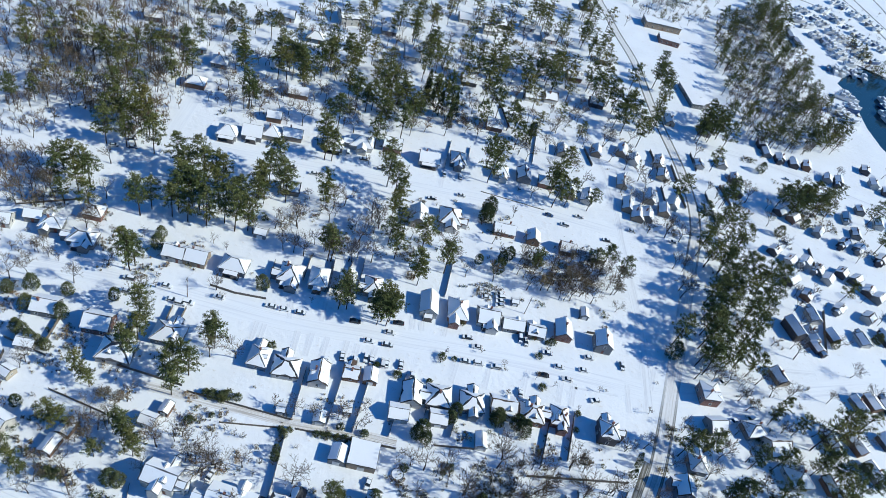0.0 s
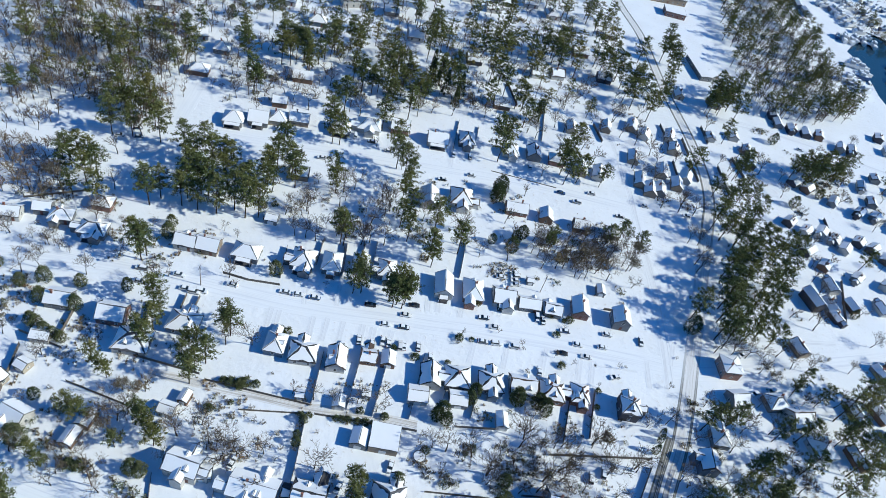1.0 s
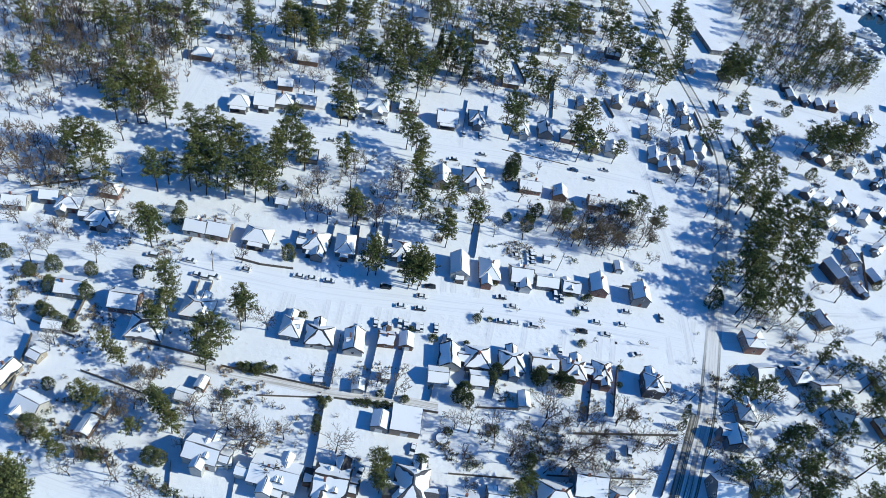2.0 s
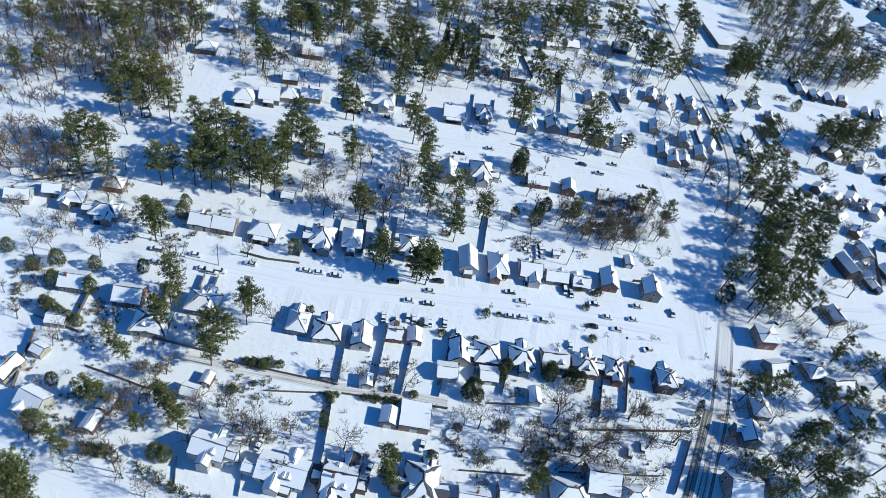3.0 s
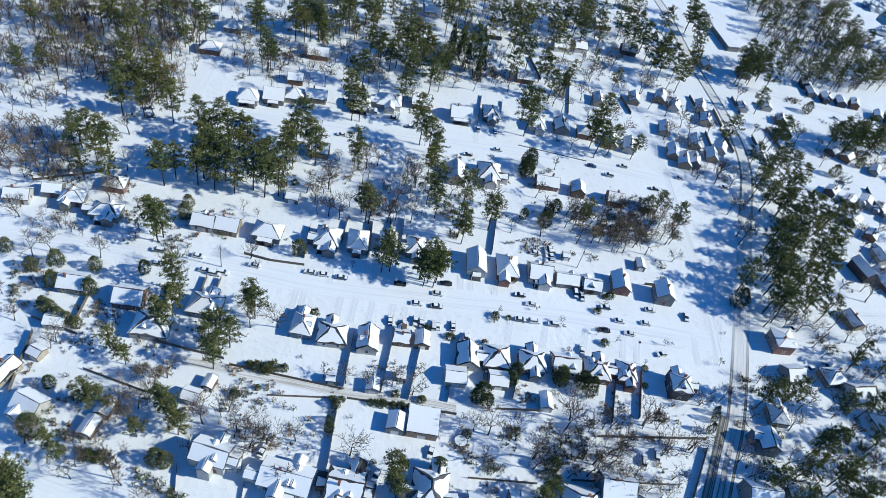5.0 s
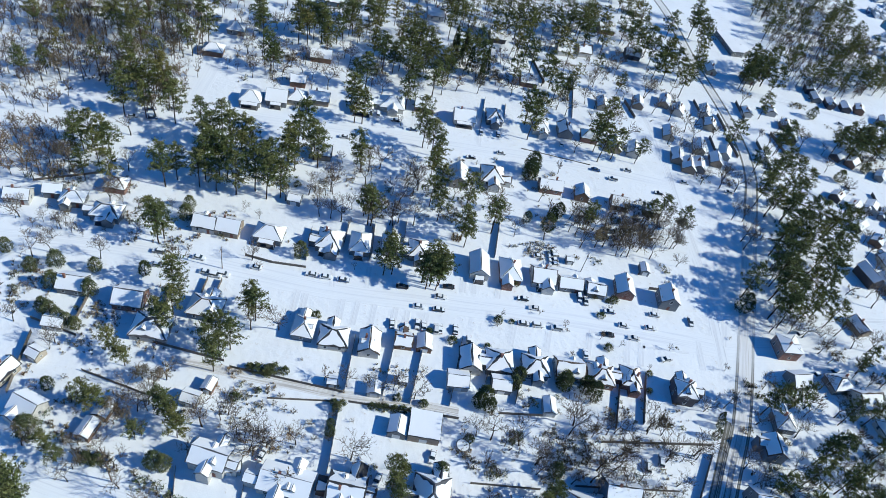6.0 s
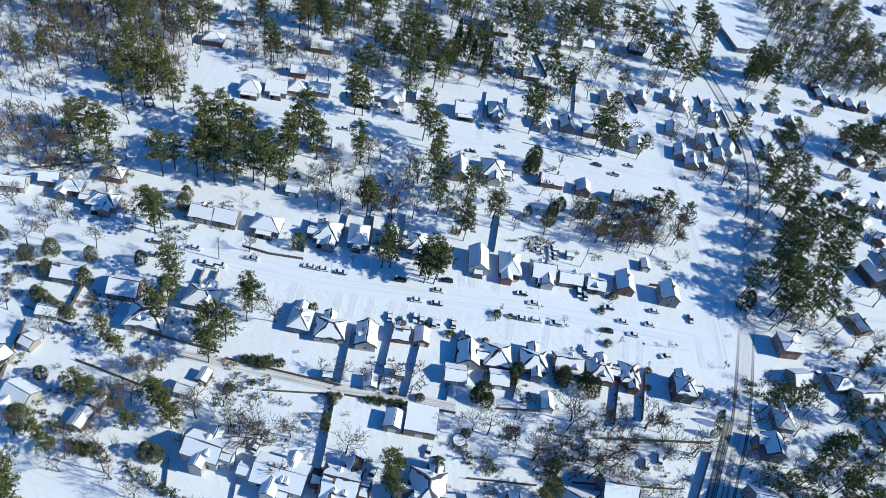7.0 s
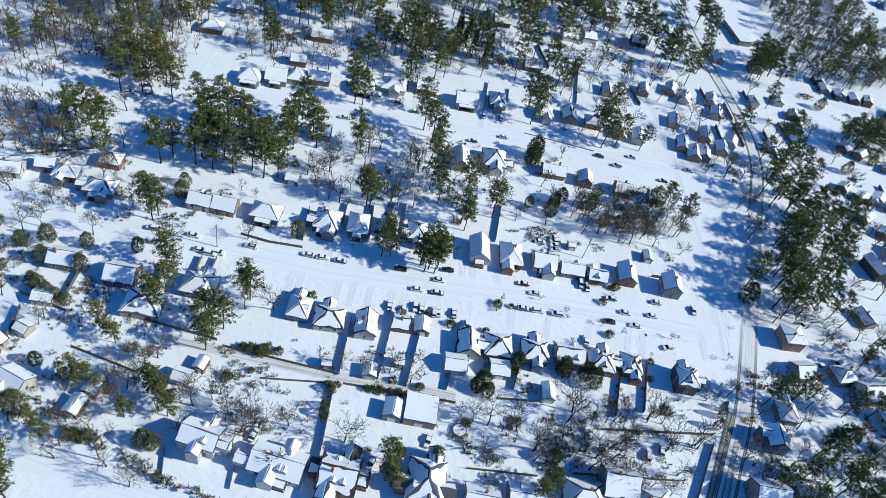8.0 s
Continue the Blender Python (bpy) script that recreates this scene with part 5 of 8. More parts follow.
tree(-112.7, -43.6, "holly", 5.2)
tree(-109.7, -44.3, "holly", 5.1)
tree(-99.4, -18.0, "dark", 6.0)
tree(-106.7, -65.5, "dark", 5.2)
tree(30.2, 50.7, "dark", 5.7)
tree(41.1, 55.4, "dark", 6.8)
tree(39.2, 48.4, "dark", 8.5)
tree(43.5, 58.5, "dark", 7.8)
tree(57.0, 59.6, "dark", 6.9)
tree(62.2, 50.6, "dark", 6.5)
tree(19.0, -40.3, "dark", 8.2)
tree(20.9, -42.9, "dark", 6.2)
tree(17.4, -41.7, "dark", 6.7)
tree(52.6, -27.8, "dark", 7.7)
tree(55.2, -30.0, "dark", 8.6)
tree(45.2, -28.4, "dark", 7.8)
tree(29.6, -29.0, "dark", 6.8)

# evergreens and pines round the southern yards
tree(-104.3, -80.1, "holly", 8.8)
tree(-69.7, -81.6, "holly", 6.6)
tree(-66.9, -81.9, "holly", 6.0)
tree(7.8, -68.3, "holly", 6.8)
tree(45.3, -27.1, "holly", 7.3)
tree(28.4, -32.3, "holly", 6.2)
tree(42.4, -60.5, "holly", 6.5)
tree(-93.7, -51.0, "pine", 7.5, 1.20)
tree(-96.8, -49.5, "pine", 10.1, 1.20)
tree(-90.1, -53.9, "pine", 9.4, 1.20)
tree(-72.4, -67.4, "pine", 11.9, 1.20)
tree(-69.1, -70.3, "pine", 11.0, 1.20)
tree(-75.0, -65.3, "pine", 11.1, 1.20)
tree(-66.9, -72.7, "pine", 10.8, 1.20)
tree(-77.5, -75.7, "pine", 9.4, 1.20)
tree(-93.9, -86.0, "pine", 9.1, 1.20)
tree(-97.5, -83.4, "pine", 9.1, 1.20)
tree(-94.4, -68.5, "pine", 11.7, 1.20)
tree(-90.6, -69.3, "pine", 11.1, 1.20)
tree(-85.6, -61.6, "bare", 11.9)
tree(-78.0, -66.5, "bare", 9.1)
tree(-84.9, -72.5, "bare", 10.9)
tree(-76.4, -74.1, "bare", 10.4)
tree(-84.0, -81.3, "bare", 11.2)
tree(-89.0, -87.1, "bare", 10.0)
tree(-75.6, -89.8, "bare", 12.0)
tree(-90.8, -80.4, "bare", 9.2)
tree(-62.7, -76.6, "bare", 10.6)
tree(-88.6, -90.6, "bare", 11.2)
tree(-97.2, -99.2, "pine", 19.5)
tree(-96.7, -102.1, "pine", 18.7)
tree(-93.6, -102.9, "pine", 18.5)
tree(-100.1, -97.8, "pine", 19.0)
tree(-5.5, -71.4, "pine", 12.2)
tree(-3.0, -72.8, "pine", 10.4)
tree(-5.1, -75.6, "pine", 11.4)
tree(-3.0, -78.9, "pine", 12.1)
tree(39.9, -71.2, "pine", 12.0)
tree(42.3, -68.9, "pine", 10.6)
tree(38.4, -73.4, "pine", 11.8)
woodland("woods", [(177, 12), (199, 12), (169, -56), (148, -60), (164, -25)], 12, {'pine': 6, 'bare': 2}, 5.0, (18, 23), "pines beside the eastern yards", 1)

# trees of the northern blocks
tree(-107.6, 139.9, "pine", 22.0)
tree(-97.3, 118.1, "pine", 21.4)
tree(-92.3, 147.6, "pine", 20.6)
tree(-89.6, 159.7, "pine", 18.9)
tree(-81.9, 154.5, "pine", 20.7)
tree(-76.6, 144.2, "pine", 19.9)
tree(-73.2, 165.5, "pine", 19.2)
tree(-56.8, 172.7, "pine", 21.2)
tree(-53.6, 149.5, "pine", 17.4)
tree(-47.4, 140.7, "pine", 20.8)
tree(-56.9, 119.1, "pine", 17.1)
tree(-55.4, 102.0, "pine", 20.0)
tree(-51.4, 92.1, "pine", 19.4)
tree(-47.9, 92.7, "pine", 18.2)
tree(-52.0, 120.7, "pine", 20.5)
tree(-39.3, 144.4, "pine", 19.5)
tree(-35.6, 154.2, "pine", 20.1)
tree(-32.2, 159.8, "pine", 21.6)
tree(-26.9, 145.9, "pine", 18.3)
tree(-23.5, 154.9, "pine", 17.1)
tree(-18.5, 140.8, "pine", 18.5)
tree(-33.0, 136.3, "pine", 20.4)
tree(-42.1, 141.1, "pine", 18.0)
tree(-16.8, 146.9, "pine", 17.8)
tree(-19.8, 125.4, "pine", 21.5)
tree(-30.7, 112.0, "pine", 20.3)
tree(-29.6, 129.5, "pine", 19.2)
tree(-27.2, 156.2, "pine", 21.5)
tree(-21.8, 98.1, "pine", 18.6)
tree(-18.7, 85.2, "pine", 20.3)
tree(-3.7, 165.8, "pine", 18.0)
tree(-0.9, 174.8, "pine", 19.2)
tree(-8.7, 165.4, "pine", 21.0)
tree(1.8, 157.4, "pine", 21.6)
tree(25.3, 207.7, "pine", 21.4)
tree(24.8, 184.0, "pine", 18.9)
tree(28.3, 171.6, "pine", 19.9)
tree(30.7, 221.9, "pine", 18.6)
tree(39.4, 161.5, "pine", 17.7)
tree(40.8, 145.6, "pine", 19.5)
tree(35.6, 162.3, "pine", 21.2)
tree(27.4, 122.1, "pine", 21.2)
tree(31.8, 121.2, "pine", 20.6)
tree(29.2, 110.0, "pine", 21.8)
tree(12.8, 202.6, "pine", 18.4)
tree(49.8, 225.1, "pine", 17.8)
tree(56.3, 222.6, "pine", 19.3)
tree(59.7, 214.8, "pine", 18.4)
tree(42.7, 214.1, "pine", 18.1)
tree(21.3, 192.0, "pine", 19.1)
tree(100.1, 214.0, "pine", 20.1)
tree(105.4, 210.5, "pine", 19.5)
tree(100.6, 198.3, "pine", 18.6)
tree(97.2, 221.5, "pine", 21.2)
tree(86.7, 222.6, "pine", 21.9)
tree(95.9, 238.2, "pine", 19.3)
tree(61.0, 118.4, "pine", 17.4)
tree(65.3, 124.2, "pine", 17.2)
tree(63.7, 105.0, "pine", 21.4)
tree(61.8, 112.2, "pine", 17.2)
tree(19.2, 154.7, "pine", 20.5)
tree(105.3, 193.6, "pine", 19.9)
tree(90.4, 215.1, "pine", 18.5)
tree(84.3, 233.8, "pine", 21.0)
tree(114.5, 211.1, "pine", 17.1)
tree(114.7, 199.3, "pine", 17.7)
tree(132.1, 263.7, "pine", 19.3)
tree(138.2, 262.0, "pine", 17.1)
tree(135.0, 239.5, "pine", 21.1)
tree(155.7, 211.4, "pine", 18.2)
tree(162.2, 221.5, "pine", 17.7)
tree(164.0, 213.0, "pine", 17.2)
tree(169.1, 224.7, "pine", 20.1)
tree(165.6, 234.7, "pine", 19.2)
tree(179.0, 239.6, "pine", 20.1)
tree(115.5, 254.0, "pine", 20.3)
tree(108.7, 213.2, "pine", 21.0)
tree(133.0, 137.7, "pine", 21.8)
tree(164.2, 149.5, "pine", 20.4)
tree(161.2, 145.8, "pine", 18.0)
tree(161.1, 119.3, "pine", 19.4)
tree(160.6, 127.5, "pine", 17.9)
tree(161.4, 181.2, "pine", 17.1)
tree(242.5, 240.7, "pine", 19.4)
tree(208.3, 162.3, "pine", 20.6)
tree(205.4, 169.4, "pine", 17.9)
tree(211.7, 159.5, "pine", 18.4)
tree(203.5, 154.6, "pine", 18.7)
tree(218.7, 171.7, "pine", 20.5)
tree(196.8, 159.0, "pine", 19.6)
tree(219.7, 161.8, "pine", 20.1)
tree(114.6, 184.0, "pine", 20.8)
tree(171.4, 220.6, "pine", 19.0)
tree(173.1, 208.9, "pine", 21.0)
tree(-13.4, 166.6, "cedar", 15.6)
tree(-9.6, 162.7, "cedar", 12.3)
tree(-4.3, 158.4, "cedar", 15.7)
tree(-8.5, 171.3, "cedar", 14.9)
tree(2.2, 150.1, "cedar", 12.5)
tree(-13.6, 179.5, "cedar", 13.8)
tree(47.3, 154.5, "cedar", 14.5)
tree(4.2, 158.2, "cedar", 15.6)
tree(31.4, 84.1, "dark", 9.1)
tree(30.4, 80.5, "dark", 9.7)
tree(31.7, 86.2, "dark", 10.6)

# bare trees
tree(-97.5, 116.9, "bare", 15.0)
tree(-97.9, 129.7, "bare", 15.7)
tree(-85.2, 132.4, "bare", 13.3)
tree(-78.0, 128.0, "bare", 14.3)
tree(-68.7, 134.5, "bare", 12.0)
tree(-67.7, 144.8, "bare", 14.6)
tree(-63.6, 139.1, "bare", 15.1)
tree(-49.2, 136.3, "bare", 14.2)
tree(-44.7, 179.5, "bare", 14.6)
tree(-33.3, 189.4, "bare", 12.1)
tree(-28.5, 179.6, "bare", 15.5)
tree(-112.0, 128.6, "bare", 15.9)
tree(-114.4, 145.3, "bare", 15.9)
tree(6.7, 166.3, "bare", 13.7)
tree(14.1, 168.3, "bare", 15.0)
tree(10.8, 151.6, "bare", 12.6)
tree(49.7, 154.9, "bare", 15.5)
tree(48.3, 138.2, "bare", 15.3)
tree(70.3, 183.0, "bare", 12.7)
tree(76.2, 194.6, "bare", 11.4)
tree(61.7, 135.0, "bare", 13.2)
tree(74.3, 139.4, "bare", 13.8)
tree(59.0, 153.9, "bare", 14.8)
tree(47.4, 179.7, "bare", 13.4)
tree(52.5, 107.9, "bare", 11.1)
tree(43.6, 141.9, "bare", 15.0)
tree(85.7, 231.8, "bare", 11.3)
tree(-148.6, -5.1, "bare", 15.0)
tree(-133.4, -6.4, "bare", 11.9)
tree(-131.0, -17.4, "bare", 12.7)
tree(-135.5, -20.9, "bare", 14.9)
tree(-127.4, -46.5, "bare", 11.7)
tree(-108.8, -4.0, "bare", 11.7)
tree(-115.4, -15.8, "bare", 13.6)
tree(-125.9, 29.1, "bare", 14.6)
tree(-152.4, 22.7, "bare", 15.2)
tree(-59.2, -31.6, "bare", 14.4)
tree(-50.7, -29.3, "bare", 15.7)
tree(-68.3, -2.1, "bare", 13.5)
tree(-40.2, 35.2, "bare", 11.4)
tree(-26.2, 49.9, "bare", 13.6)
tree(-46.9, 27.4, "bare", 14.6)
tree(-21.2, 33.3, "bare", 14.2)
tree(49.3, 58.9, "bare", 15.2)
tree(51.3, 56.1, "bare", 13.8)
tree(63.6, 50.8, "bare", 12.6)
tree(85.5, 53.0, "bare", 12.9)
tree(83.1, 58.7, "bare", 15.2)
tree(92.9, 53.7, "bare", 15.5)
tree(-36.5, 55.1, "bare", 12.0)
tree(-16.5, 55.3, "bare", 15.8)
tree(-51.3, 27.2, "bare", 13.9)
tree(94.8, 43.9, "bare", 11.0)
tree(-17.4, -45.7, "bare", 12.7)
tree(-24.6, -45.2, "bare", 12.5)
tree(-3.1, -44.6, "bare", 13.0)
tree(-10.0, -43.0, "bare", 10.1)
tree(62.4, -42.0, "bare", 14.8)
tree(73.6, -39.8, "bare", 12.6)
tree(-4.8, -77.5, "bare", 12.0)
tree(-79.2, -84.6, "bare", 14.0)
tree(-68.0, -93.6, "bare", 12.8)
tree(95.2, -26.0, "bare", 12.5)
tree(102.8, -22.9, "bare", 13.5)
tree(151.5, 21.3, "bare", 10.3)
tree(89.5, -45.3, "bare", 14.6)
tree(90.9, 63.7, "bare", 11.3)
tree(73.2, 53.1, "bare", 12.4)
tree(78.5, 52.3, "bare", 10.6)
tree(81.7, 63.2, "bare", 12.2)
tree(67.0, 58.0, "bare", 14.1)
tree(59.2, 54.5, "bare", 14.5)
tree(70.2, 45.9, "bare", 12.4)
tree(-49.2, -68.9, "bare", 11.6)
tree(-51.7, -70.3, "bare", 11.0)
tree(-45.3, -73.7, "bare", 13.1)
tree(-80.5, -67.3, "bare", 14.6)
tree(-84.3, -68.6, "bare", 10.6)
tree(-78.5, -64.6, "bare", 13.9)
tree(106.9, -41.3, "bare", 10.1)
tree(22.2, -53.4, "oak", 18.9)
tree(47.3, -45.9, "oak", 19.1)
tree(55.9, -56.4, "oak", 20.7)
tree(64.3, -49.7, "oak", 17.6)
tree(48.8, -42.2, "oak", 21.4)
tree(-18.2, -69.0, "oak", 17.7)
tree(73.7, -38.6, "oak", 20.1)
tree(31.2, -53.3, "oak", 18.5)
tree(78.6, -48.8, "oak", 18.2)
tree(89.0, -44.2, "oak", 20.2)
tree(-42.3, -70.1, "oak", 19.5)
tree(16.5, 44.6, "oak", 18.0)
tree(36.6, -58.7, "oak", 18.2)
tree(-54.1, 34.8, "brown", 11.5)
tree(-51.9, 39.8, "brown", 11.6)
tree(-62.0, 173.2, "brown", 11.1)
tree(-64.0, 164.3, "brown", 12.4)
tree(-83.5, -56.8, "brown", 11.4)
tree(-76.9, -55.6, "brown", 12.4)
tree(54.8, -45.1, "brown", 9.9)
tree(76.9, -37.1, "brown", 12.0)
tree(78.5, -39.0, "brown", 12.2)
tree(15.8, 53.3, "brown", 10.3)
tree(-79.6, -58.5, "brown", 10.3)
tree(-86.1, -67.8, "brown", 12.7)
tree(-81.6, -71.4, "brown", 9.9)
tree(97.4, 66.8, "brown", 12.6)
tree(77.2, 62.4, "brown", 9.5)
tree(67.7, 46.5, "bare", 15.0)
tree(71.1, 51.3, "brown", 16.9)
tree(90.1, 71.8, "pine", 15.0)
tree(93.0, 70.6, "bare", 14.4)
tree(96.0, 62.4, "brown", 17.3)
tree(97.9, 66.6, "pine", 15.7)
tree(87.0, 62.6, "bare", 17.2)
tree(76.6, 49.6, "brown", 14.5)
tree(99.2, -31.2, "holly", 5.6, 0.60)
tree(96.9, -36.2, "holly", 6.0, 0.60)
tree(100.5, -28.3, "holly", 5.0, 0.60)

# shrubs and hedges
tree(-54.9, -45.9, "shrub", 2.2)
tree(-52.6, -46.2, "shrub", 2.7)
tree(-47.9, -44.9, "shrub", 2.9)
tree(-49.4, -46.0, "shrub", 3.0)
tree(-85.7, -83.8, "shrub", 2.1)
tree(-84.1, -83.9, "shrub", 2.5)
tree(-87.1, -83.9, "shrub", 2.8)
tree(48.0, -47.7, "brown", 6.0)
tree(51.6, -47.6, "brown", 6.4)
tree(56.0, -46.8, "brown", 5.4)
tree(60.5, -45.9, "brown", 5.1)
tree(64.8, -45.4, "brown", 5.2)
tree(69.1, -44.9, "brown", 5.1)
tree(73.7, -44.2, "brown", 6.1)
tree(78.2, -43.8, "brown", 6.0)
tree(-85.5, -57.2, "brown", 6.1)
tree(-83.0, -55.2, "brown", 5.3)
tree(-79.6, -55.1, "brown", 5.4)
tree(-92.4, -81.2, "brown", 5.4)
tree(-92.6, -85.1, "brown", 6.7)
tree(-87.4, -84.9, "brown", 7.0)
tree(21.8, -5.5, "shrub", 2.3)
tree(26.6, -5.0, "shrub", 1.5)
tree(63.7, 15.3, "shrub", 1.5)
tree(65.8, 16.1, "shrub", 2.4)
tree(-8.4, -45.7, "shrub", 1.9)
tree(0.0, -46.0, "shrub", 2.2)
tree(-15.7, -50.5, "shrub", 1.7)
tree(-13.6, -50.3, "shrub", 1.9)
tree(-11.5, -50.0, "shrub", 1.9)
tree(-8.6, -49.8, "shrub", 1.8)
tree(-6.1, -49.4, "shrub", 2.0)
tree(-3.5, -49.1, "shrub", 1.4)
tree(15.7, -54.9, "shrub", 2.1)
tree(31.0, -50.6, "shrub", 2.2)
tree(28.8, -52.9, "shrub", 1.6)
tree(-68.8, -61.6, "shrub", 1.9)
tree(60.4, 7.1, "shrub", 2.1)
tree(76.7, -15.3, "shrub", 1.8)
tree(76.0, -22.7, "shrub", 1.6)
tree(-24.6, -51.4, "shrub", 1.6)
tree(-27.1, -52.1, "shrub", 1.9)
tree(-50.0, -53.1, "shrub", 1.4)
tree(-56.3, -56.9, "shrub", 2.3)
tree(-49.2, -46.8, "shrub", 2.2)
tree(-44.4, -44.5, "shrub", 2.1)
tree(6.4, -19.1, "shrub", 2.3)
tree(-1.9, -17.3, "shrub", 2.0)
tree(58.0, -53.7, "shrub", 1.8)
tree(-63.8, 42.1, "shrub", 2.0)
tree(-67.6, 39.1, "shrub", 1.9)
tree(53.2, -24.7, "shrub", 2.4)
tree(27.3, -30.8, "shrub", 2.2)
tree(18.6, -18.3, "shrub", 1.7)
tree(-43.2, -20.5, "shrub", 2.3)
tree(-40.3, -20.5, "shrub", 2.1)
tree(27.4, 13.9, "shrub", 2.2)
tree(57.9, 16.4, "shrub", 2.2)
tree(70.0, -19.3, "shrub", 1.8)
tree(62.3, -7.6, "shrub", 2.3)
tree(-40.7, -58.0, "twigbush", 4.3)
tree(-37.8, -58.2, "twigbush", 3.9)
tree(-33.6, -65.1, "twigbush", 4.0)
tree(-29.8, -65.3, "twigbush", 4.0)
tree(18.0, -62.5, "twigbush", 3.3)
tree(10.6, -59.4, "twigbush", 3.9)
tree(35.8, -60.9, "twigbush", 2.6)
tree(73.2, -27.3, "twigbush", 3.2)
tree(-49.1, -64.5, "twigbush", 3.4)
tree(-19.3, -75.5, "twigbush", 2.5)
tree(-7.1, -69.5, "twigbush", 3.2)
tree(-50.9, -53.0, "twigbush", 3.8)
tree(64.2, 11.6, "twigbush", 3.7)
tree(47.3, -3.7, "twigbush", 3.0)
tree(21.7, -8.2, "twigbush", 4.4)
tree(49.1, -14.0, "twigbush", 3.8)
tree(-30.9, -69.0, "twigbush", 3.2)
tree(-44.5, -56.7, "twigbush", 3.8)
tree(-69.7, -71.9, "twigbush", 3.6)
tree(-43.3, 55.7, "twigbush", 3.6)
tree(-51.7, 60.8, "twigbush", 3.3)
tree(-90.5, -3.5, "twigbush", 4.5)
tree(-108.8, -5.0, "twigbush", 3.8)
tree(-139.6, -8.6, "twigbush", 3.9)
tree(-144.5, 20.7, "twigbush", 4.0)
tree(-1.8, -33.9, "twigbush", 4.5)
tree(111.3, 9.4, "twigbush", 2.5)
tree(-62.5, -64.7, "twigbush", 3.7)
tree(-86.6, -77.5, "twigbush", 4.0)
tree(-95.7, -71.9, "twigbush", 3.0)
tree(60.6, -2.1, "twigbush", 3.3)
tree(88.9, -1.0, "twigbush", 2.6)
tree(26.6, -56.7, "twigbush", 2.9)
tree(23.3, -61.4, "twigbush", 3.3)
tree(39.4, -57.9, "twigbush", 2.7)

# western woods
woodland("woods", [(-209, 115), (-176, 132), (-143, 149), (-131, 122), (-136, 106), (-125, 71), (-129, 63), (-146, 72), (-163, 78), (-177, 77), (-190, 86)], 175, {'pine': 3, 'bare': 5, 'brown': 6}, 2.6, (15, 22), "dense winter wood of pines and bare trees in the snow", 2)
woodland("woods", [(-183, 35), (-167, 44), (-154, 41), (-140, 17), (-155, 13), (-174, 13)], 62, {'bare': 7, 'brown': 4}, 3.5, (14, 20), "dense winter wood of pines and bare trees in the snow", 3)
tree(-152.7, 40.2, "bare", 15.0)
tree(-146.5, 35.9, "pine", 17.6)
tree(-145.3, 40.6, "pine", 16.2)
tree(-140.2, 38.1, "pine", 16.0)
tree(-134.3, 32.8, "pine", 17.9)
tree(-145.5, 30.3, "pine", 16.3)
tree(-136.5, 27.9, "pine", 16.6)
tree(-138.5, 20.5, "pine", 14.3)
tree(-127.6, 20.1, "pine", 17.0)
tree(-144.7, 23.7, "brown", 17.7)
woodland("woods", [(-255, 163), (-158, 223), (-144, 149), (-220, 103)], 130, {'pine': 1, 'bare': 5, 'brown': 4}, 5.0, (15, 22), "dense winter wood of pines and bare trees in the snow", 4)
tree(-147.2, 72.7, "pine", 18.0)
tree(-145.7, 96.0, "bare", 14.8)
tree(-139.0, 75.6, "pine", 16.3)
tree(-135.6, 76.8, "pine", 19.7)
tree(-142.0, 61.5, "pine", 21.2)
tree(-121.7, 63.6, "pine", 21.2)
tree(-144.9, 82.1, "bare", 13.6)
tree(-133.7, 63.0, "pine", 17.7)
tree(-182.1, 76.4, "pine", 14.4)
tree(-184.9, 67.6, "bare", 13.7)
tree(-175.8, 75.4, "brown", 17.3)
tree(-196.2, 83.2, "bare", 15.7)
tree(-181.4, 71.5, "bare", 13.2)
tree(-196.8, 77.2, "bare", 12.6)
tree(-193.8, 60.7, "bare", 16.2)
tree(-187.5, 69.7, "pine", 16.7)

woodland("woods", [(-231, 118), (-193, 138), (-177, 104), (-169, 68), (-161, 56), (-188, 43)], 75, {'bare': 6, 'brown': 5}, 3.0, (11, 17), "hazy leafless wood at the western edge", 33)
woodland("woods", [(-215, 167), (-129, 239), (-115, 206), (-122, 151), (-157, 149), (-191, 127)], 70, {'bare': 4, 'brown': 7}, 3.0, (12, 18), "brown leafless wood behind the western street", 34)
woodland("hedgerow", [(-104, -73), (-90, -79), (-76, -84), (-60, -89), (-43, -92), (-44, -94), (-61, -92), (-77, -87), (-92, -82), (-103, -77)], 60, {'brush': 6, 'green': 1, 'tuft': 2}, 1.0, (18, 44), "overgrown leafless hedgerow along the snowy street", 35)
# woods seen at the top
woodland("woods", [(-102, 253), (93, 401), (91, 323), (24, 283), (-45, 231), (-88, 203)], 50, {'pine': 5, 'bare': 3}, 4.0, (16, 21), "pines and bare trees between far houses", 5)
tree(-72.7, 186.5, "pine", 19.7)
tree(-68.8, 168.7, "pine", 20.2)
tree(-56.6, 202.0, "pine", 16.4)
tree(-56.3, 185.8, "pine", 16.6)
tree(-62.4, 181.9, "pine", 20.0)
tree(-17.1, 223.4, "pine", 19.1)
tree(-16.4, 206.0, "pine", 19.8)
tree(24.0, 236.8, "pine", 17.1)
tree(25.8, 261.0, "pine", 18.1)
tree(27.5, 214.4, "pine", 17.3)
tree(18.6, 206.7, "pine", 20.0)
tree(-94.9, 161.2, "pine", 17.8)
tree(-86.6, 156.3, "pine", 19.3)
tree(-112.4, 149.0, "pine", 20.9)
tree(-141.0, 145.6, "pine", 17.6)
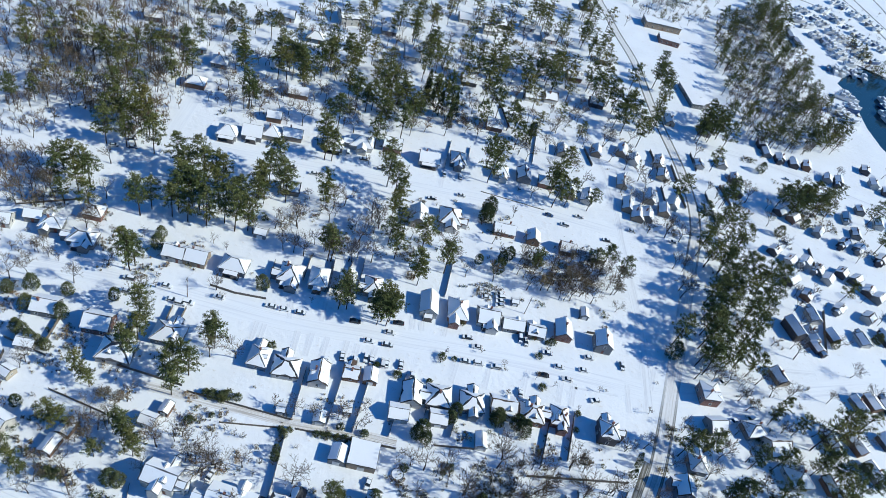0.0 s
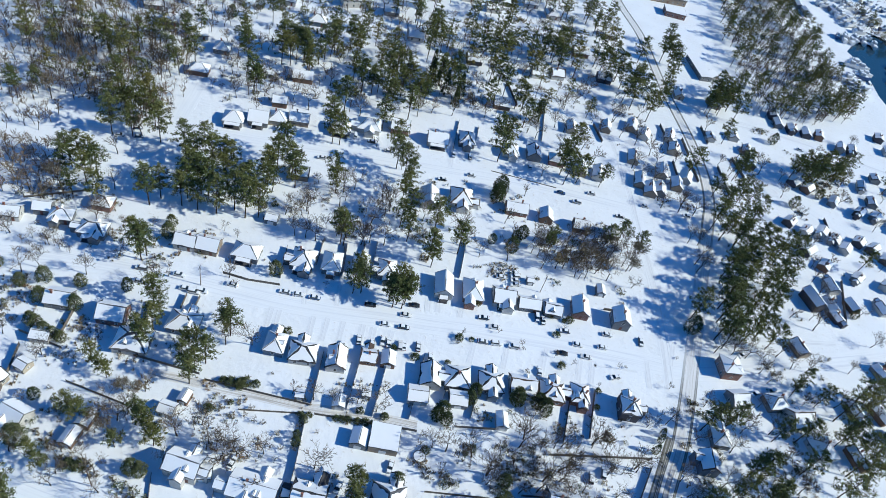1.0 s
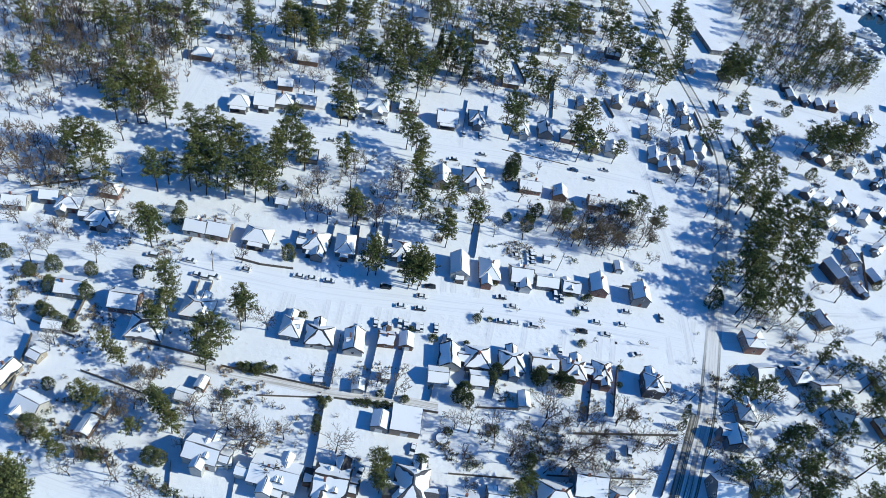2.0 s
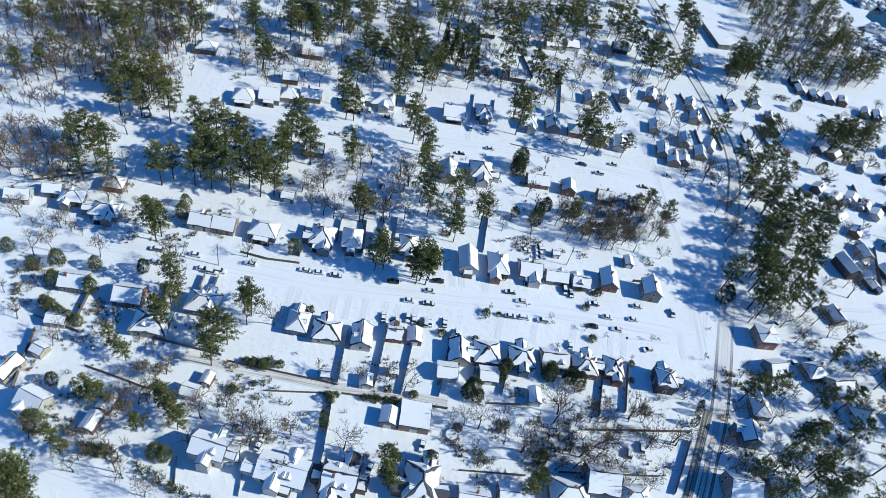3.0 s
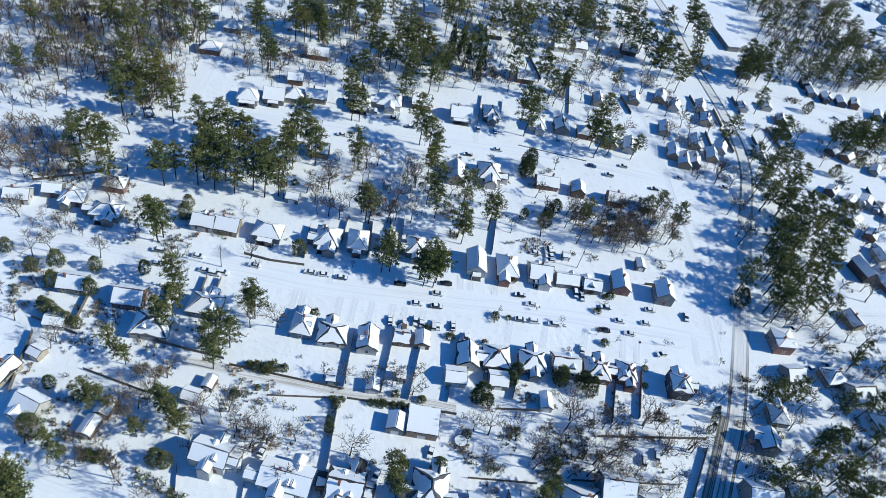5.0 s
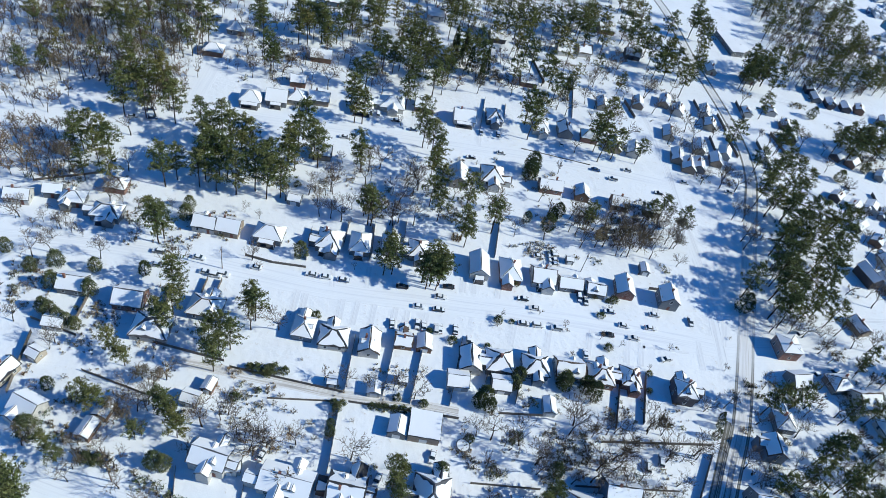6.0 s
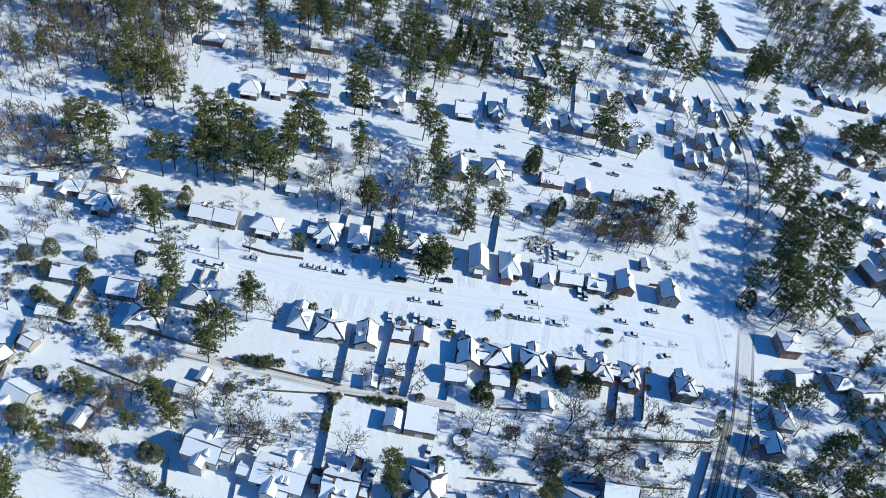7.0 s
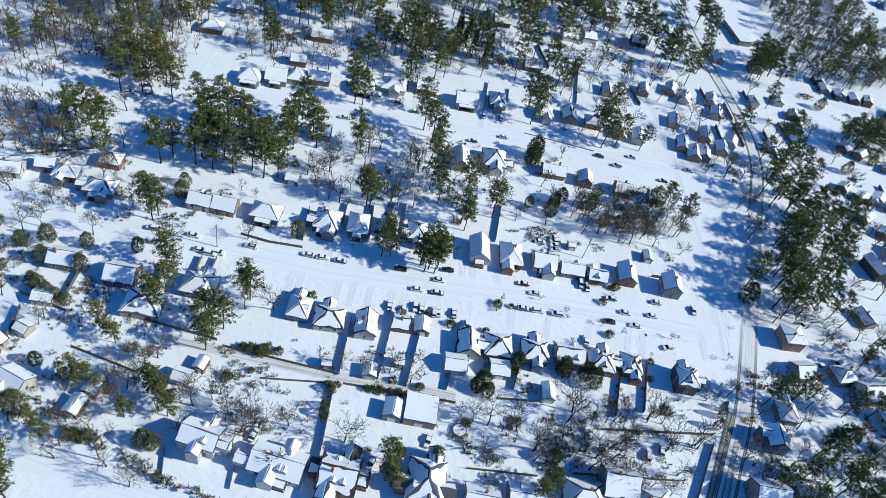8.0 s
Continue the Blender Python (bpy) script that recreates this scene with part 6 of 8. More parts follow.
tree(-80.7, 155.5, "pine", 18.7)
tree(81.6, 295.1, "pine", 19.7)
tree(58.8, 233.9, "pine", 20.6)
tree(41.3, 223.0, "pine", 18.1)
tree(50.9, 233.0, "pine", 17.8)
tree(98.8, 302.2, "pine", 16.5)
tree(-131.0, 128.7, "pine", 20.4)
tree(85.5, 276.4, "pine", 16.4)
tree(-74.5, 156.0, "pine", 16.4)
tree(-119.7, 199.2, "holly", 7.7)
tree(-130.5, 182.4, "holly", 7.5)
tree(-109.2, 203.6, "holly", 8.1)
tree(-21.7, 234.2, "holly", 6.9)
tree(-145.7, 196.5, "holly", 8.3)
tree(-141.7, 199.3, "holly", 6.2)
tree(-137.7, 204.0, "holly", 6.6)
tree(-131.5, 201.9, "holly", 8.0)
tree(-138.7, 174.1, "bare", 11.3)
tree(-123.5, 154.9, "bare", 12.2)
tree(-64.8, 168.9, "bare", 13.9)
tree(-45.2, 217.3, "bare", 13.8)
tree(-44.4, 197.2, "bare", 12.1)
tree(-8.9, 243.5, "bare", 11.6)
tree(0.3, 261.0, "bare", 12.4)
tree(9.9, 240.5, "bare", 13.9)
tree(49.8, 307.7, "bare", 12.5)
tree(58.6, 300.8, "bare", 11.5)
tree(66.6, 289.4, "bare", 13.8)
tree(47.2, 260.6, "bare", 13.3)
tree(-34.3, 215.5, "bare", 14.7)
tree(-95.1, 206.6, "bare", 14.8)
tree(-68.6, 241.5, "bare", 14.7)
tree(-156.5, 167.6, "bare", 12.8)
tree(-105.7, 157.0, "bare", 14.2)
tree(1.6, 217.9, "bare", 12.2)
tree(38.9, 273.4, "bare", 12.3)
tree(71.1, 285.0, "bare", 12.6)
tree(16.9, 291.7, "bare", 14.7)

# bare wood by the harbour
woodland("woods", [(201, 409), (242, 467), (281, 494), (263, 426), (259, 381), (270, 362), (265, 329), (270, 304), (272, 264), (261, 243), (220, 227), (196, 226), (186, 248), (187, 287), (188, 339)], 540, {'bare': 8, 'oak': 1, 'pine': 3}, 1.9, (13, 18), "grey leafless wood beside the harbour", 6)
woodland("woods", [(254, 508), (292, 522), (267, 431), (261, 384), (245, 384), (241, 425)], 30, {'pine': 4, 'bare': 1}, 4.0, (15, 20), "dark pines at the edge of the harbour wood", 7)
woodland("woods", [(251, 398), (273, 386), (265, 330), (272, 301), (273, 257), (258, 246), (251, 283), (246, 328)], 26, {'pine': 4, 'bare': 1}, 4.0, (13, 17), "pines along the harbour wood", 8)
woodland("woods", [(113, 417), (205, 486), (193, 409), (158, 369), (139, 372)], 90, {'bare': 6, 'pine': 1}, 4.0, (11, 14), "leafless wood behind the school", 9)
woodland("woods", [(-124, 166), (-68, 202), (105, 253), (99, 197), (19, 147), (-52, 117), (-104, 104)], 95, {'bare': 8, 'brown': 1, 'pine': 1}, 4.5, (13, 19), "bare trees between the northern houses", 10)
woodland("woods", [(-121, 212), (92, 366), (92, 246), (31, 190), (-32, 161), (-73, 149), (-99, 146)], 52, {'pine': 6, 'bare': 2}, 6.5, (15, 21), "pines between the northern houses", 11)
woodland("woods", [(284, 492), (414, 584), (365, 449), (327, 448), (289, 446)], 24, {'bare': 5, 'brown': 1}, 7.0, (8, 12), "bare trees among the laid-up boats", 12)
woodland("woods", [(273, 344), (277, 321), (277, 265), (265, 253), (258, 286)], 22, {'bare': 5, 'pine': 1}, 4.0, (8, 12), "bare trees on the shore", 13)

tree(160.6, 223.5, "pine", 19.0)
tree(169.0, 232.7, "pine", 18.0)
tree(164.0, 216.0, "pine", 20.0)
tree(156.4, 208.2, "pine", 17.0)
tree(172.0, 222.7, "pine", 18.0)
tree(137.3, 285.3, "pine", 19.0)
tree(139.4, 273.4, "pine", 18.0)
tree(140.5, 261.5, "pine", 17.0)
tree(134.2, 270.4, "pine", 16.0)
tree(128.5, 221.4, "pine", 18.0)
tree(128.2, 211.2, "pine", 16.0)
tree(124.4, 202.8, "pine", 15.0)

# trees at the eastern edge
tree(258.8, 170.4, "pine", 19.5)
tree(217.4, 92.9, "pine", 16.2)
tree(192.4, 9.4, "pine", 16.8)
tree(179.0, -17.0, "pine", 16.8)
tree(182.1, -23.1, "pine", 16.8)
tree(192.4, -18.2, "pine", 17.0)
tree(170.9, -16.6, "pine", 16.0)
tree(175.4, -13.7, "pine", 17.8)
tree(254.8, 144.2, "pine", 19.0)
tree(255.6, 161.6, "bare", 12.2)
tree(252.3, 215.0, "bare", 13.3)
tree(231.9, 98.4, "bare", 12.3)
tree(208.2, 61.2, "bare", 10.7)
tree(207.9, 42.9, "bare", 13.0)
tree(214.0, 32.8, "bare", 13.5)
tree(190.8, 23.7, "bare", 11.1)
tree(203.2, 5.6, "bare", 10.1)
tree(236.2, 84.4, "bare", 12.2)
tree(239.9, 131.3, "bare", 12.3)
tree(291.8, 233.0, "bare", 13.9)
tree(197.1, -7.3, "holly", 6.3)
tree(229.7, 70.8, "holly", 6.6)
tree(204.6, 59.5, "holly", 5.1)

# trees of the south-eastern block
tree(116.5, -22.3, "pine", 19.0, 0.85)
tree(125.9, -19.6, "pine", 19.0, 0.85)
tree(133.6, -16.0, "thin", 15.0)
tree(132.9, -37.4, "pine", 20.0, 0.85)
tree(130.7, -38.3, "pine", 18.0, 0.85)
tree(106.8, -57.7, "thin", 14.0)
tree(111.2, -53.9, "pine", 17.0, 0.85)
tree(123.5, -47.9, "pine", 19.0, 0.85)
tree(123.0, -49.6, "thin", 13.0)
tree(118.0, -60.6, "pine", 19.0, 0.85)
tree(136.9, -56.1, "pine", 20.0, 0.85)
tree(141.4, -52.7, "thin", 12.0)
tree(134.4, -58.4, "pine", 18.0, 0.85)
tree(135.5, -47.5, "pine", 20.0, 0.85)
tree(140.4, -42.8, "thin", 11.0)
tree(134.4, -51.1, "pine", 17.0, 0.85)
tree(153.5, -31.7, "pine", 18.0, 0.85)
tree(148.3, -27.9, "thin", 15.0)
tree(154.9, -18.1, "pine", 18.0, 0.85)
tree(163.2, 9.4, "pine", 14.0, 0.85)
tree(160.5, 6.1, "thin", 14.0)
tree(158.5, 3.4, "pine", 12.0, 0.85)
tree(145.4, -19.8, "pine", 17.0, 0.85)
tree(149.6, -46.9, "thin", 13.0)
tree(168.6, 1.3, "pine", 15.0, 0.85)
tree(147.4, 12.1, "bare", 14.0)
tree(145.0, -16.9, "bare", 15.0)
tree(133.0, -19.4, "bare", 14.0)
tree(127.0, -29.0, "bare", 15.0)
tree(113.8, -26.8, "bare", 13.0)
tree(105.7, -45.0, "bare", 14.0)
tree(107.0, -50.9, "bare", 15.0)
tree(120.7, -44.4, "bare", 16.0)
tree(131.6, -47.8, "bare", 15.0)
tree(135.2, -54.8, "bare", 15.0)
tree(161.6, -1.3, "bare", 13.0)
tree(142.9, -5.5, "bare", 12.0)
tree(119.7, -11.0, "bare", 12.0)
tree(162.2, -17.4, "bare", 14.0)
tree(116.9, -56.5, "bare", 15.0)
tree(150.9, -39.9, "bare", 15.0)
tree(163.0, 18.6, "oak", 15.0)
tree(170.2, 19.0, "oak", 15.0)
tree(150.2, 8.1, "oak", 12.0)
tree(122.8, -49.4, "oak", 14.0)
tree(136.7, -38.4, "oak", 14.0)

woodland("woods", [(-87, 178), (2, 239), (107, 285), (110, 214), (19, 165), (-39, 150), (-78, 139)], 34, {'pine': 5, 'bare': 3}, 4.0, (14, 20), "pines between the far houses", 30)
woodland("woods", [(-154, 193), (-34, 252), (94, 313), (97, 263), (-46, 192), (-139, 152)], 55, {'pine': 3, 'bare': 4, 'brown': 2}, 4.0, (13, 19), "pines and leafless trees beyond the far street", 31)
woodland("woods", [(205, 168), (243, 188), (234, 164), (207, 161)], 14, {'pine': 5, 'bare': 1}, 3.0, (13, 17), "dark pines beyond the eastern street", 32)

# upper end of the pine clump
tree(147.1, 111.3, "pine", 19.0)
tree(154.6, 123.2, "pine", 18.0)
tree(140.5, 98.4, "pine", 20.0)
tree(150.2, 98.8, "pine", 19.0)
tree(146.0, 126.2, "pine", 16.0)
tree(143.7, 91.1, "pine", 19.0)
tree(151.3, 90.7, "pine", 18.0)

# bare young trees in the western front yards
tree(-140.4, -4.9, "bare", 8.0)
tree(-134.6, -6.8, "bare", 7.0)
tree(-129.5, -7.1, "bare", 8.0)
tree(-134.2, -11.0, "bare", 8.0)
tree(-133.4, -3.4, "bare", 7.0)
tree(-150.7, -0.4, "bare", 8.0)
tree(-149.4, -6.0, "bare", 7.0)
tree(-125.2, -8.0, "bare", 6.0)
tree(-119.4, 10.9, "bare", 8.0)
tree(-114.3, 11.1, "bare", 7.0)
tree(-103.3, 14.4, "bare", 7.0)
tree(-78.2, 20.7, "bare", 7.0)
tree(-72.2, 18.9, "bare", 6.0)

# bare trees in the yards west of the through road
tree(64.0, -52.0, "bare", 12.0)
tree(69.6, -57.1, "oak", 13.0)
tree(77.6, -49.2, "bare", 12.0)
tree(59.7, -62.5, "oak", 12.0)
tree(72.5, -62.2, "bare", 13.0)
tree(81.5, -56.3, "oak", 12.0)
tree(65.3, -65.5, "bare", 13.0)
tree(77.8, -64.2, "oak", 12.0)
tree(87.7, -45.0, "bare", 11.0)

# small street trees
tree(22.4, -4.2, "thin", 6.0)
tree(46.7, -2.2, "thin", 6.0)
tree(59.6, -4.2, "thin", 5.5)
tree(66.7, -5.6, "thin", 5.0)
tree(64.4, 16.1, "thin", 6.0)
tree(86.0, -2.4, "thin", 5.0)
tree(55.2, 13.0, "thin", 5.0)
tree(36.9, 1.6, "thin", 4.5)
tree(77.2, -13.3, "thin", 4.5)
tree(100.7, -20.0, "thin", 7.0)
tree(95.8, -24.6, "thin", 7.0)
tree(106.3, -6.3, "thin", 6.0)
tree(-32.4, 3.9, "thin", 5.0)
tree(-65.5, -5.5, "thin", 6.0)
tree(-88.9, -8.0, "thin", 6.0)
tree(-134.0, -11.4, "thin", 7.0)
tree(-131.6, -6.3, "thin", 6.0)
tree(-142.5, -8.2, "thin", 7.0)

# scattered yard trees
tree(25.7, 40.2, "bare", 12.5)
tree(53.4, 42.2, "bare", 16.2)
tree(2.6, 56.5, "twigbush", 4.3)
tree(16.1, 38.9, "pine", 19.7)
tree(71.1, 64.9, "twigbush", 4.5)
tree(71.8, 56.2, "twigbush", 4.2)
tree(23.2, 48.4, "twigbush", 3.8)
tree(4.4, 48.2, "pine", 21.9)
tree(-1.4, 54.2, "bare", 14.8)
tree(-42.7, 27.0, "bare", 18.1)
tree(-49.4, 41.5, "bare", 13.4)
tree(-8.7, 44.6, "twigbush", 3.9)
tree(14.4, 54.8, "bare", 18.3)
tree(50.8, 54.8, "bare", 13.0)
tree(-8.6, 56.2, "twigbush", 4.0)
tree(-15.2, 33.7, "bare", 17.1)
tree(93.7, 75.9, "twigbush", 3.6)
tree(65.8, 74.5, "twigbush", 3.2)
tree(-45.5, -67.7, "bare", 17.6)
tree(-55.9, -62.7, "bare", 14.0)
tree(-46.7, -72.9, "bare", 16.6)
tree(-61.6, -68.0, "bare", 18.5)
tree(-34.6, -67.8, "bare", 14.5)
tree(-43.1, -53.4, "twigbush", 3.9)
tree(-51.6, -68.3, "bare", 14.2)
tree(-31.8, -60.6, "twigbush", 3.7)
tree(22.1, -44.7, "twigbush", 4.3)
tree(25.8, -53.3, "twigbush", 4.1)
tree(17.5, -53.1, "bare", 12.7)
tree(43.8, -38.9, "twigbush", 3.8)
tree(51.9, -55.2, "twigbush", 4.5)
tree(40.8, -50.4, "oak", 10.6)
tree(43.2, -58.5, "twigbush", 4.5)
tree(61.4, -55.3, "bare", 14.2)
tree(36.8, -61.8, "bare", 14.5)
tree(51.7, -59.2, "twigbush", 4.2)
tree(24.8, -64.1, "twigbush", 4.0)
tree(37.2, -58.2, "bare", 16.8)
tree(64.1, -62.4, "bare", 18.3)
tree(59.7, -43.1, "bare", 13.6)
tree(53.8, -60.7, "bare", 18.2)
tree(52.7, -55.1, "oak", 12.1)
tree(83.3, -58.6, "twigbush", 4.1)
tree(30.8, -57.1, "twigbush", 3.4)
tree(13.8, -49.3, "twigbush", 4.7)
tree(64.5, -42.1, "twigbush", 4.4)
tree(41.9, -55.3, "twigbush", 3.1)
tree(55.3, -42.8, "oak", 12.1)
tree(-104.8, 128.6, "bare", 14.0)
tree(19.5, 145.9, "bare", 12.8)
tree(-80.2, 130.5, "bare", 13.2)
tree(-15.6, 131.5, "bare", 16.4)
tree(-68.7, 113.8, "bare", 18.6)
tree(-49.0, 134.3, "bare", 12.2)
tree(-28.0, 150.7, "bare", 17.4)
tree(-96.2, 117.4, "pine", 16.0)
tree(-43.7, 119.7, "bare", 18.2)
tree(-31.8, 131.7, "bare", 16.4)
tree(0.3, 150.7, "bare", 17.6)
tree(-14.3, 142.8, "pine", 15.4)
tree(2.0, 140.1, "bare", 15.2)
tree(-77.7, 119.3, "bare", 12.1)
tree(-28.1, 125.7, "bare", 12.9)
tree(-103.4, 109.2, "bare", 14.9)
tree(-89.9, 125.1, "bare", 14.0)
tree(-91.2, 100.9, "bare", 13.6)
tree(111.3, 121.2, "bare", 14.7)
tree(77.6, 171.7, "pine", 14.3)
tree(82.5, 110.1, "pine", 15.2)
tree(49.3, 155.7, "pine", 15.1)
tree(81.0, 167.8, "bare", 12.4)
tree(106.9, 126.0, "bare", 13.6)
tree(94.0, 174.8, "bare", 18.2)
tree(127.5, 146.5, "bare", 14.6)
tree(70.3, 108.8, "pine", 18.7)
tree(120.7, 158.6, "bare", 17.6)
tree(64.3, 151.7, "bare", 15.6)
tree(60.9, 168.9, "bare", 15.1)
tree(69.1, 134.1, "pine", 19.4)
tree(107.2, 170.7, "bare", 12.0)
tree(196.4, 196.3, "holly", 7.6)
tree(213.6, 150.5, "holly", 6.4)
tree(180.0, 159.6, "thin", 15.8)
tree(194.2, 136.0, "holly", 7.4)
tree(160.4, 154.3, "thin", 13.5)
tree(195.3, 103.4, "thin", 13.0)
tree(189.6, 78.0, "thin", 12.9)
tree(192.0, 88.3, "thin", 12.6)
tree(-134.8, 1.1, "twigbush", 4.4)
tree(-119.8, -3.1, "twigbush", 3.7)
tree(-135.5, -4.1, "twigbush", 4.3)
tree(-142.4, 1.6, "twigbush", 3.8)
tree(-91.7, -13.9, "bare", 16.8)
tree(-129.3, -5.4, "twigbush", 4.4)
tree(83.3, 66.7, "pine", 15.1)
tree(78.1, 68.9, "bare", 14.0)
tree(80.1, 49.8, "bare", 14.9)
tree(64.7, 58.7, "bare", 16.3)
tree(53.1, 57.6, "bare", 13.5)
tree(86.0, 61.1, "bare", 13.4)
tree(53.7, 63.7, "bare", 14.2)
tree(48.7, 50.5, "bare", 13.8)
tree(73.4, 42.9, "bare", 15.7)
tree(63.1, 45.6, "bare", 16.1)
tree(68.6, 42.1, "bare", 14.1)
tree(59.9, 44.5, "brown", 16.3)
tree(56.2, 54.0, "pine", 15.6)
tree(80.8, 65.0, "bare", 13.5)
tree(78.1, 47.3, "brown", 14.0)
tree(72.9, 54.9, "bare", 15.6)
tree(83.2, 62.8, "bare", 14.2)
tree(67.8, 65.0, "bare", 14.7)
tree(76.2, 52.7, "bare", 15.6)
tree(70.5, 41.9, "bare", 13.8)
tree(83.3, 44.7, "bare", 15.7)
tree(73.5, 67.1, "brown", 14.1)
tree(94.9, 54.5, "brown", 13.6)
tree(91.2, 56.0, "bare", 15.5)
tree(71.2, 57.3, "brown", 12.6)
tree(51.8, 50.0, "brown", 13.6)
tree(-22.9, 30.9, "bare", 17.6)
tree(-38.4, 60.3, "bare", 18.5)
tree(-31.3, 28.3, "bare", 20.8)
tree(-38.1, 50.7, "bare", 18.2)
tree(-18.1, 51.3, "bare", 17.5)
tree(-16.4, 55.8, "bare", 18.7)
tree(-34.5, 34.1, "bare", 19.5)
tree(-5.3, 57.7, "bare", 19.6)
tree(-34.3, 63.8, "bare", 18.2)
tree(-20.7, 60.5, "bare", 17.6)
tree(-23.0, 43.7, "bare", 20.8)
tree(-50.4, 42.8, "bare", 20.1)
woodland("woods", [(-244, 137), (-163, 198), (-134, 150), (-137, 117), (-159, 98), (-178, 72), (-203, 72)], 85, {'bare': 5, 'brown': 6}, 3.0, (13, 18), "brown leafless wood in the snow", 14)
woodland("woods", [(-118, 259), (110, 439), (119, 353), (98, 300), (-84, 190)], 60, {'pine': 6, 'bare': 3}, 5.0, (15, 20), "far pines beyond the northern houses", 15)
woodland("woods", [(334, 470), (349, 464), (357, 428), (356, 383), (340, 393), (330, 434)], 80, {'bare': 4, 'pine': 2}, 3.0, (8, 12), "shrubby trees on the harbour bank", 16)
woodland("woods", [(120, 447), (396, 665), (303, 518), (191, 431), (126, 379)], 60, {'bare': 6, 'pine': 1}, 5.0, (10, 14), "distant leafless wood", 17)
tree(187.9, 120.0, "bare", 18.5)
tree(232.8, 169.6, "bare", 16.3)
tree(160.3, 149.8, "thin", 12.9)
tree(201.5, 90.5, "thin", 12.6)
tree(162.4, 128.7, "thin", 13.9)
tree(225.1, 197.3, "thin", 10.8)
tree(223.6, 147.3, "thin", 14.2)
tree(152.0, 188.3, "thin", 16.3)
tree(181.6, 170.2, "thin", 12.0)
tree(192.0, 158.2, "thin", 11.1)
tree(165.3, 117.9, "thin", 12.3)
tree(167.5, 167.4, "bare", 14.8)
tree(221.6, 177.5, "thin", 15.4)
tree(209.5, 112.6, "thin", 10.5)
tree(154.9, 157.5, "thin", 10.9)
tree(148.5, 113.6, "thin", 12.6)
tree(189.2, 142.0, "bare", 14.1)
tree(157.4, 23.4, "thin", 14.8)
tree(193.0, 61.8, "thin", 11.9)
tree(180.6, 50.8, "thin", 11.4)
tree(170.9, 49.5, "thin", 11.2)
tree(180.7, 44.7, "bare", 18.2)
tree(186.4, 64.9, "bare", 16.8)
tree(83.7, 157.3, "thin", 13.6)
tree(116.9, 142.7, "thin", 16.0)
tree(105.9, 157.0, "thin", 16.2)
tree(110.1, 186.1, "bare", 14.0)
tree(102.2, 133.9, "bare", 15.7)
tree(72.3, 150.0, "thin", 14.7)
tree(124.7, 106.0, "bare", 18.2)
tree(64.5, 174.1, "bare", 16.6)
tree(116.7, 121.3, "thin", 10.9)
tree(115.4, 105.8, "bare", 14.7)
tree(113.4, 149.5, "thin", 15.8)
tree(80.0, 130.0, "thin", 15.8)
tree(114.3, 128.8, "bare", 15.6)
tree(93.4, 174.0, "bare", 17.2)
tree(96.9, 160.5, "thin", 14.9)
tree(38.2, 42.1, "thin", 16.1)
tree(20.8, 60.7, "twigbush", 3.9)
tree(-160.9, 34.6, "thin", 10.8)
tree(-58.3, 37.9, "bare", 15.5)
tree(-134.3, 49.9, "thin", 15.1)
tree(-76.5, 37.9, "twigbush", 3.9)
tree(-65.9, 31.8, "thin", 11.6)
tree(-111.6, 44.9, "twigbush", 4.1)
tree(-84.6, 33.2, "thin", 12.5)
tree(34.4, 55.4, "twigbush", 3.4)
tree(-67.7, 50.8, "thin", 13.5)
tree(-145.9, 13.8, "thin", 14.3)
tree(-70.4, 40.2, "thin", 15.5)
tree(-139.6, 46.0, "twigbush", 4.5)
tree(-24.4, 31.0, "bare", 17.4)
tree(-39.6, 27.3, "twigbush", 4.2)
tree(-169.1, 31.2, "bare", 13.5)
tree(-31.4, 31.7, "bare", 15.4)
tree(-123.1, 8.4, "bare", 18.3)
tree(39.4, 56.8, "thin", 12.2)
tree(-124.9, 16.6, "thin", 12.5)
tree(35.7, 65.8, "thin", 12.9)
tree(-18.8, -39.7, "twigbush", 1.9)
tree(7.3, -39.9, "twigbush", 2.5)
tree(52.5, -28.2, "twigbush", 2.4)
tree(-40.4, -39.1, "twigbush", 2.3)
tree(-31.9, -44.7, "thin", 9.3)
tree(76.9, -31.2, "thin", 8.6)
tree(-2.5, -37.1, "thin", 7.4)
tree(9.6, -33.1, "twigbush", 2.4)
tree(-45.9, -44.6, "twigbush", 2.1)
tree(44.7, -33.5, "twigbush", 2.5)
tree(24.0, -31.7, "twigbush", 1.9)
tree(-13.4, -43.8, "thin", 8.2)
tree(-0.5, -43.0, "thin", 7.4)
tree(54.8, -32.8, "thin", 8.2)
tree(-27.5, -38.4, "twigbush", 2.0)
tree(-7.9, -39.8, "thin", 8.5)
tree(-8.8, -42.7, "thin", 6.5)
tree(37.4, -55.9, "thin", 9.8)
tree(52.9, -66.0, "thin", 7.6)
tree(64.4, -63.3, "bare", 13.2)
tree(45.6, -52.7, "thin", 10.8)
tree(83.8, -47.5, "thin", 9.4)
tree(67.2, -47.6, "twigbush", 2.3)
tree(-43.9, -69.2, "bare", 9.3)
tree(21.7, -62.3, "thin", 10.3)
tree(13.4, -55.4, "thin", 11.3)
tree(57.0, -59.6, "bare", 8.9)
tree(-20.6, -56.8, "twigbush", 2.5)
tree(29.6, -59.2, "twigbush", 2.3)
tree(17.5, -53.2, "twigbush", 2.6)
tree(-32.5, -60.4, "twigbush", 3.4)
tree(-57.4, -64.9, "thin", 9.2)
tree(63.5, -55.6, "twigbush", 3.4)
tree(26.7, -54.5, "bare", 11.9)
tree(22.5, -73.6, "thin", 10.5)
tree(-35.0, -79.7, "thin", 12.7)
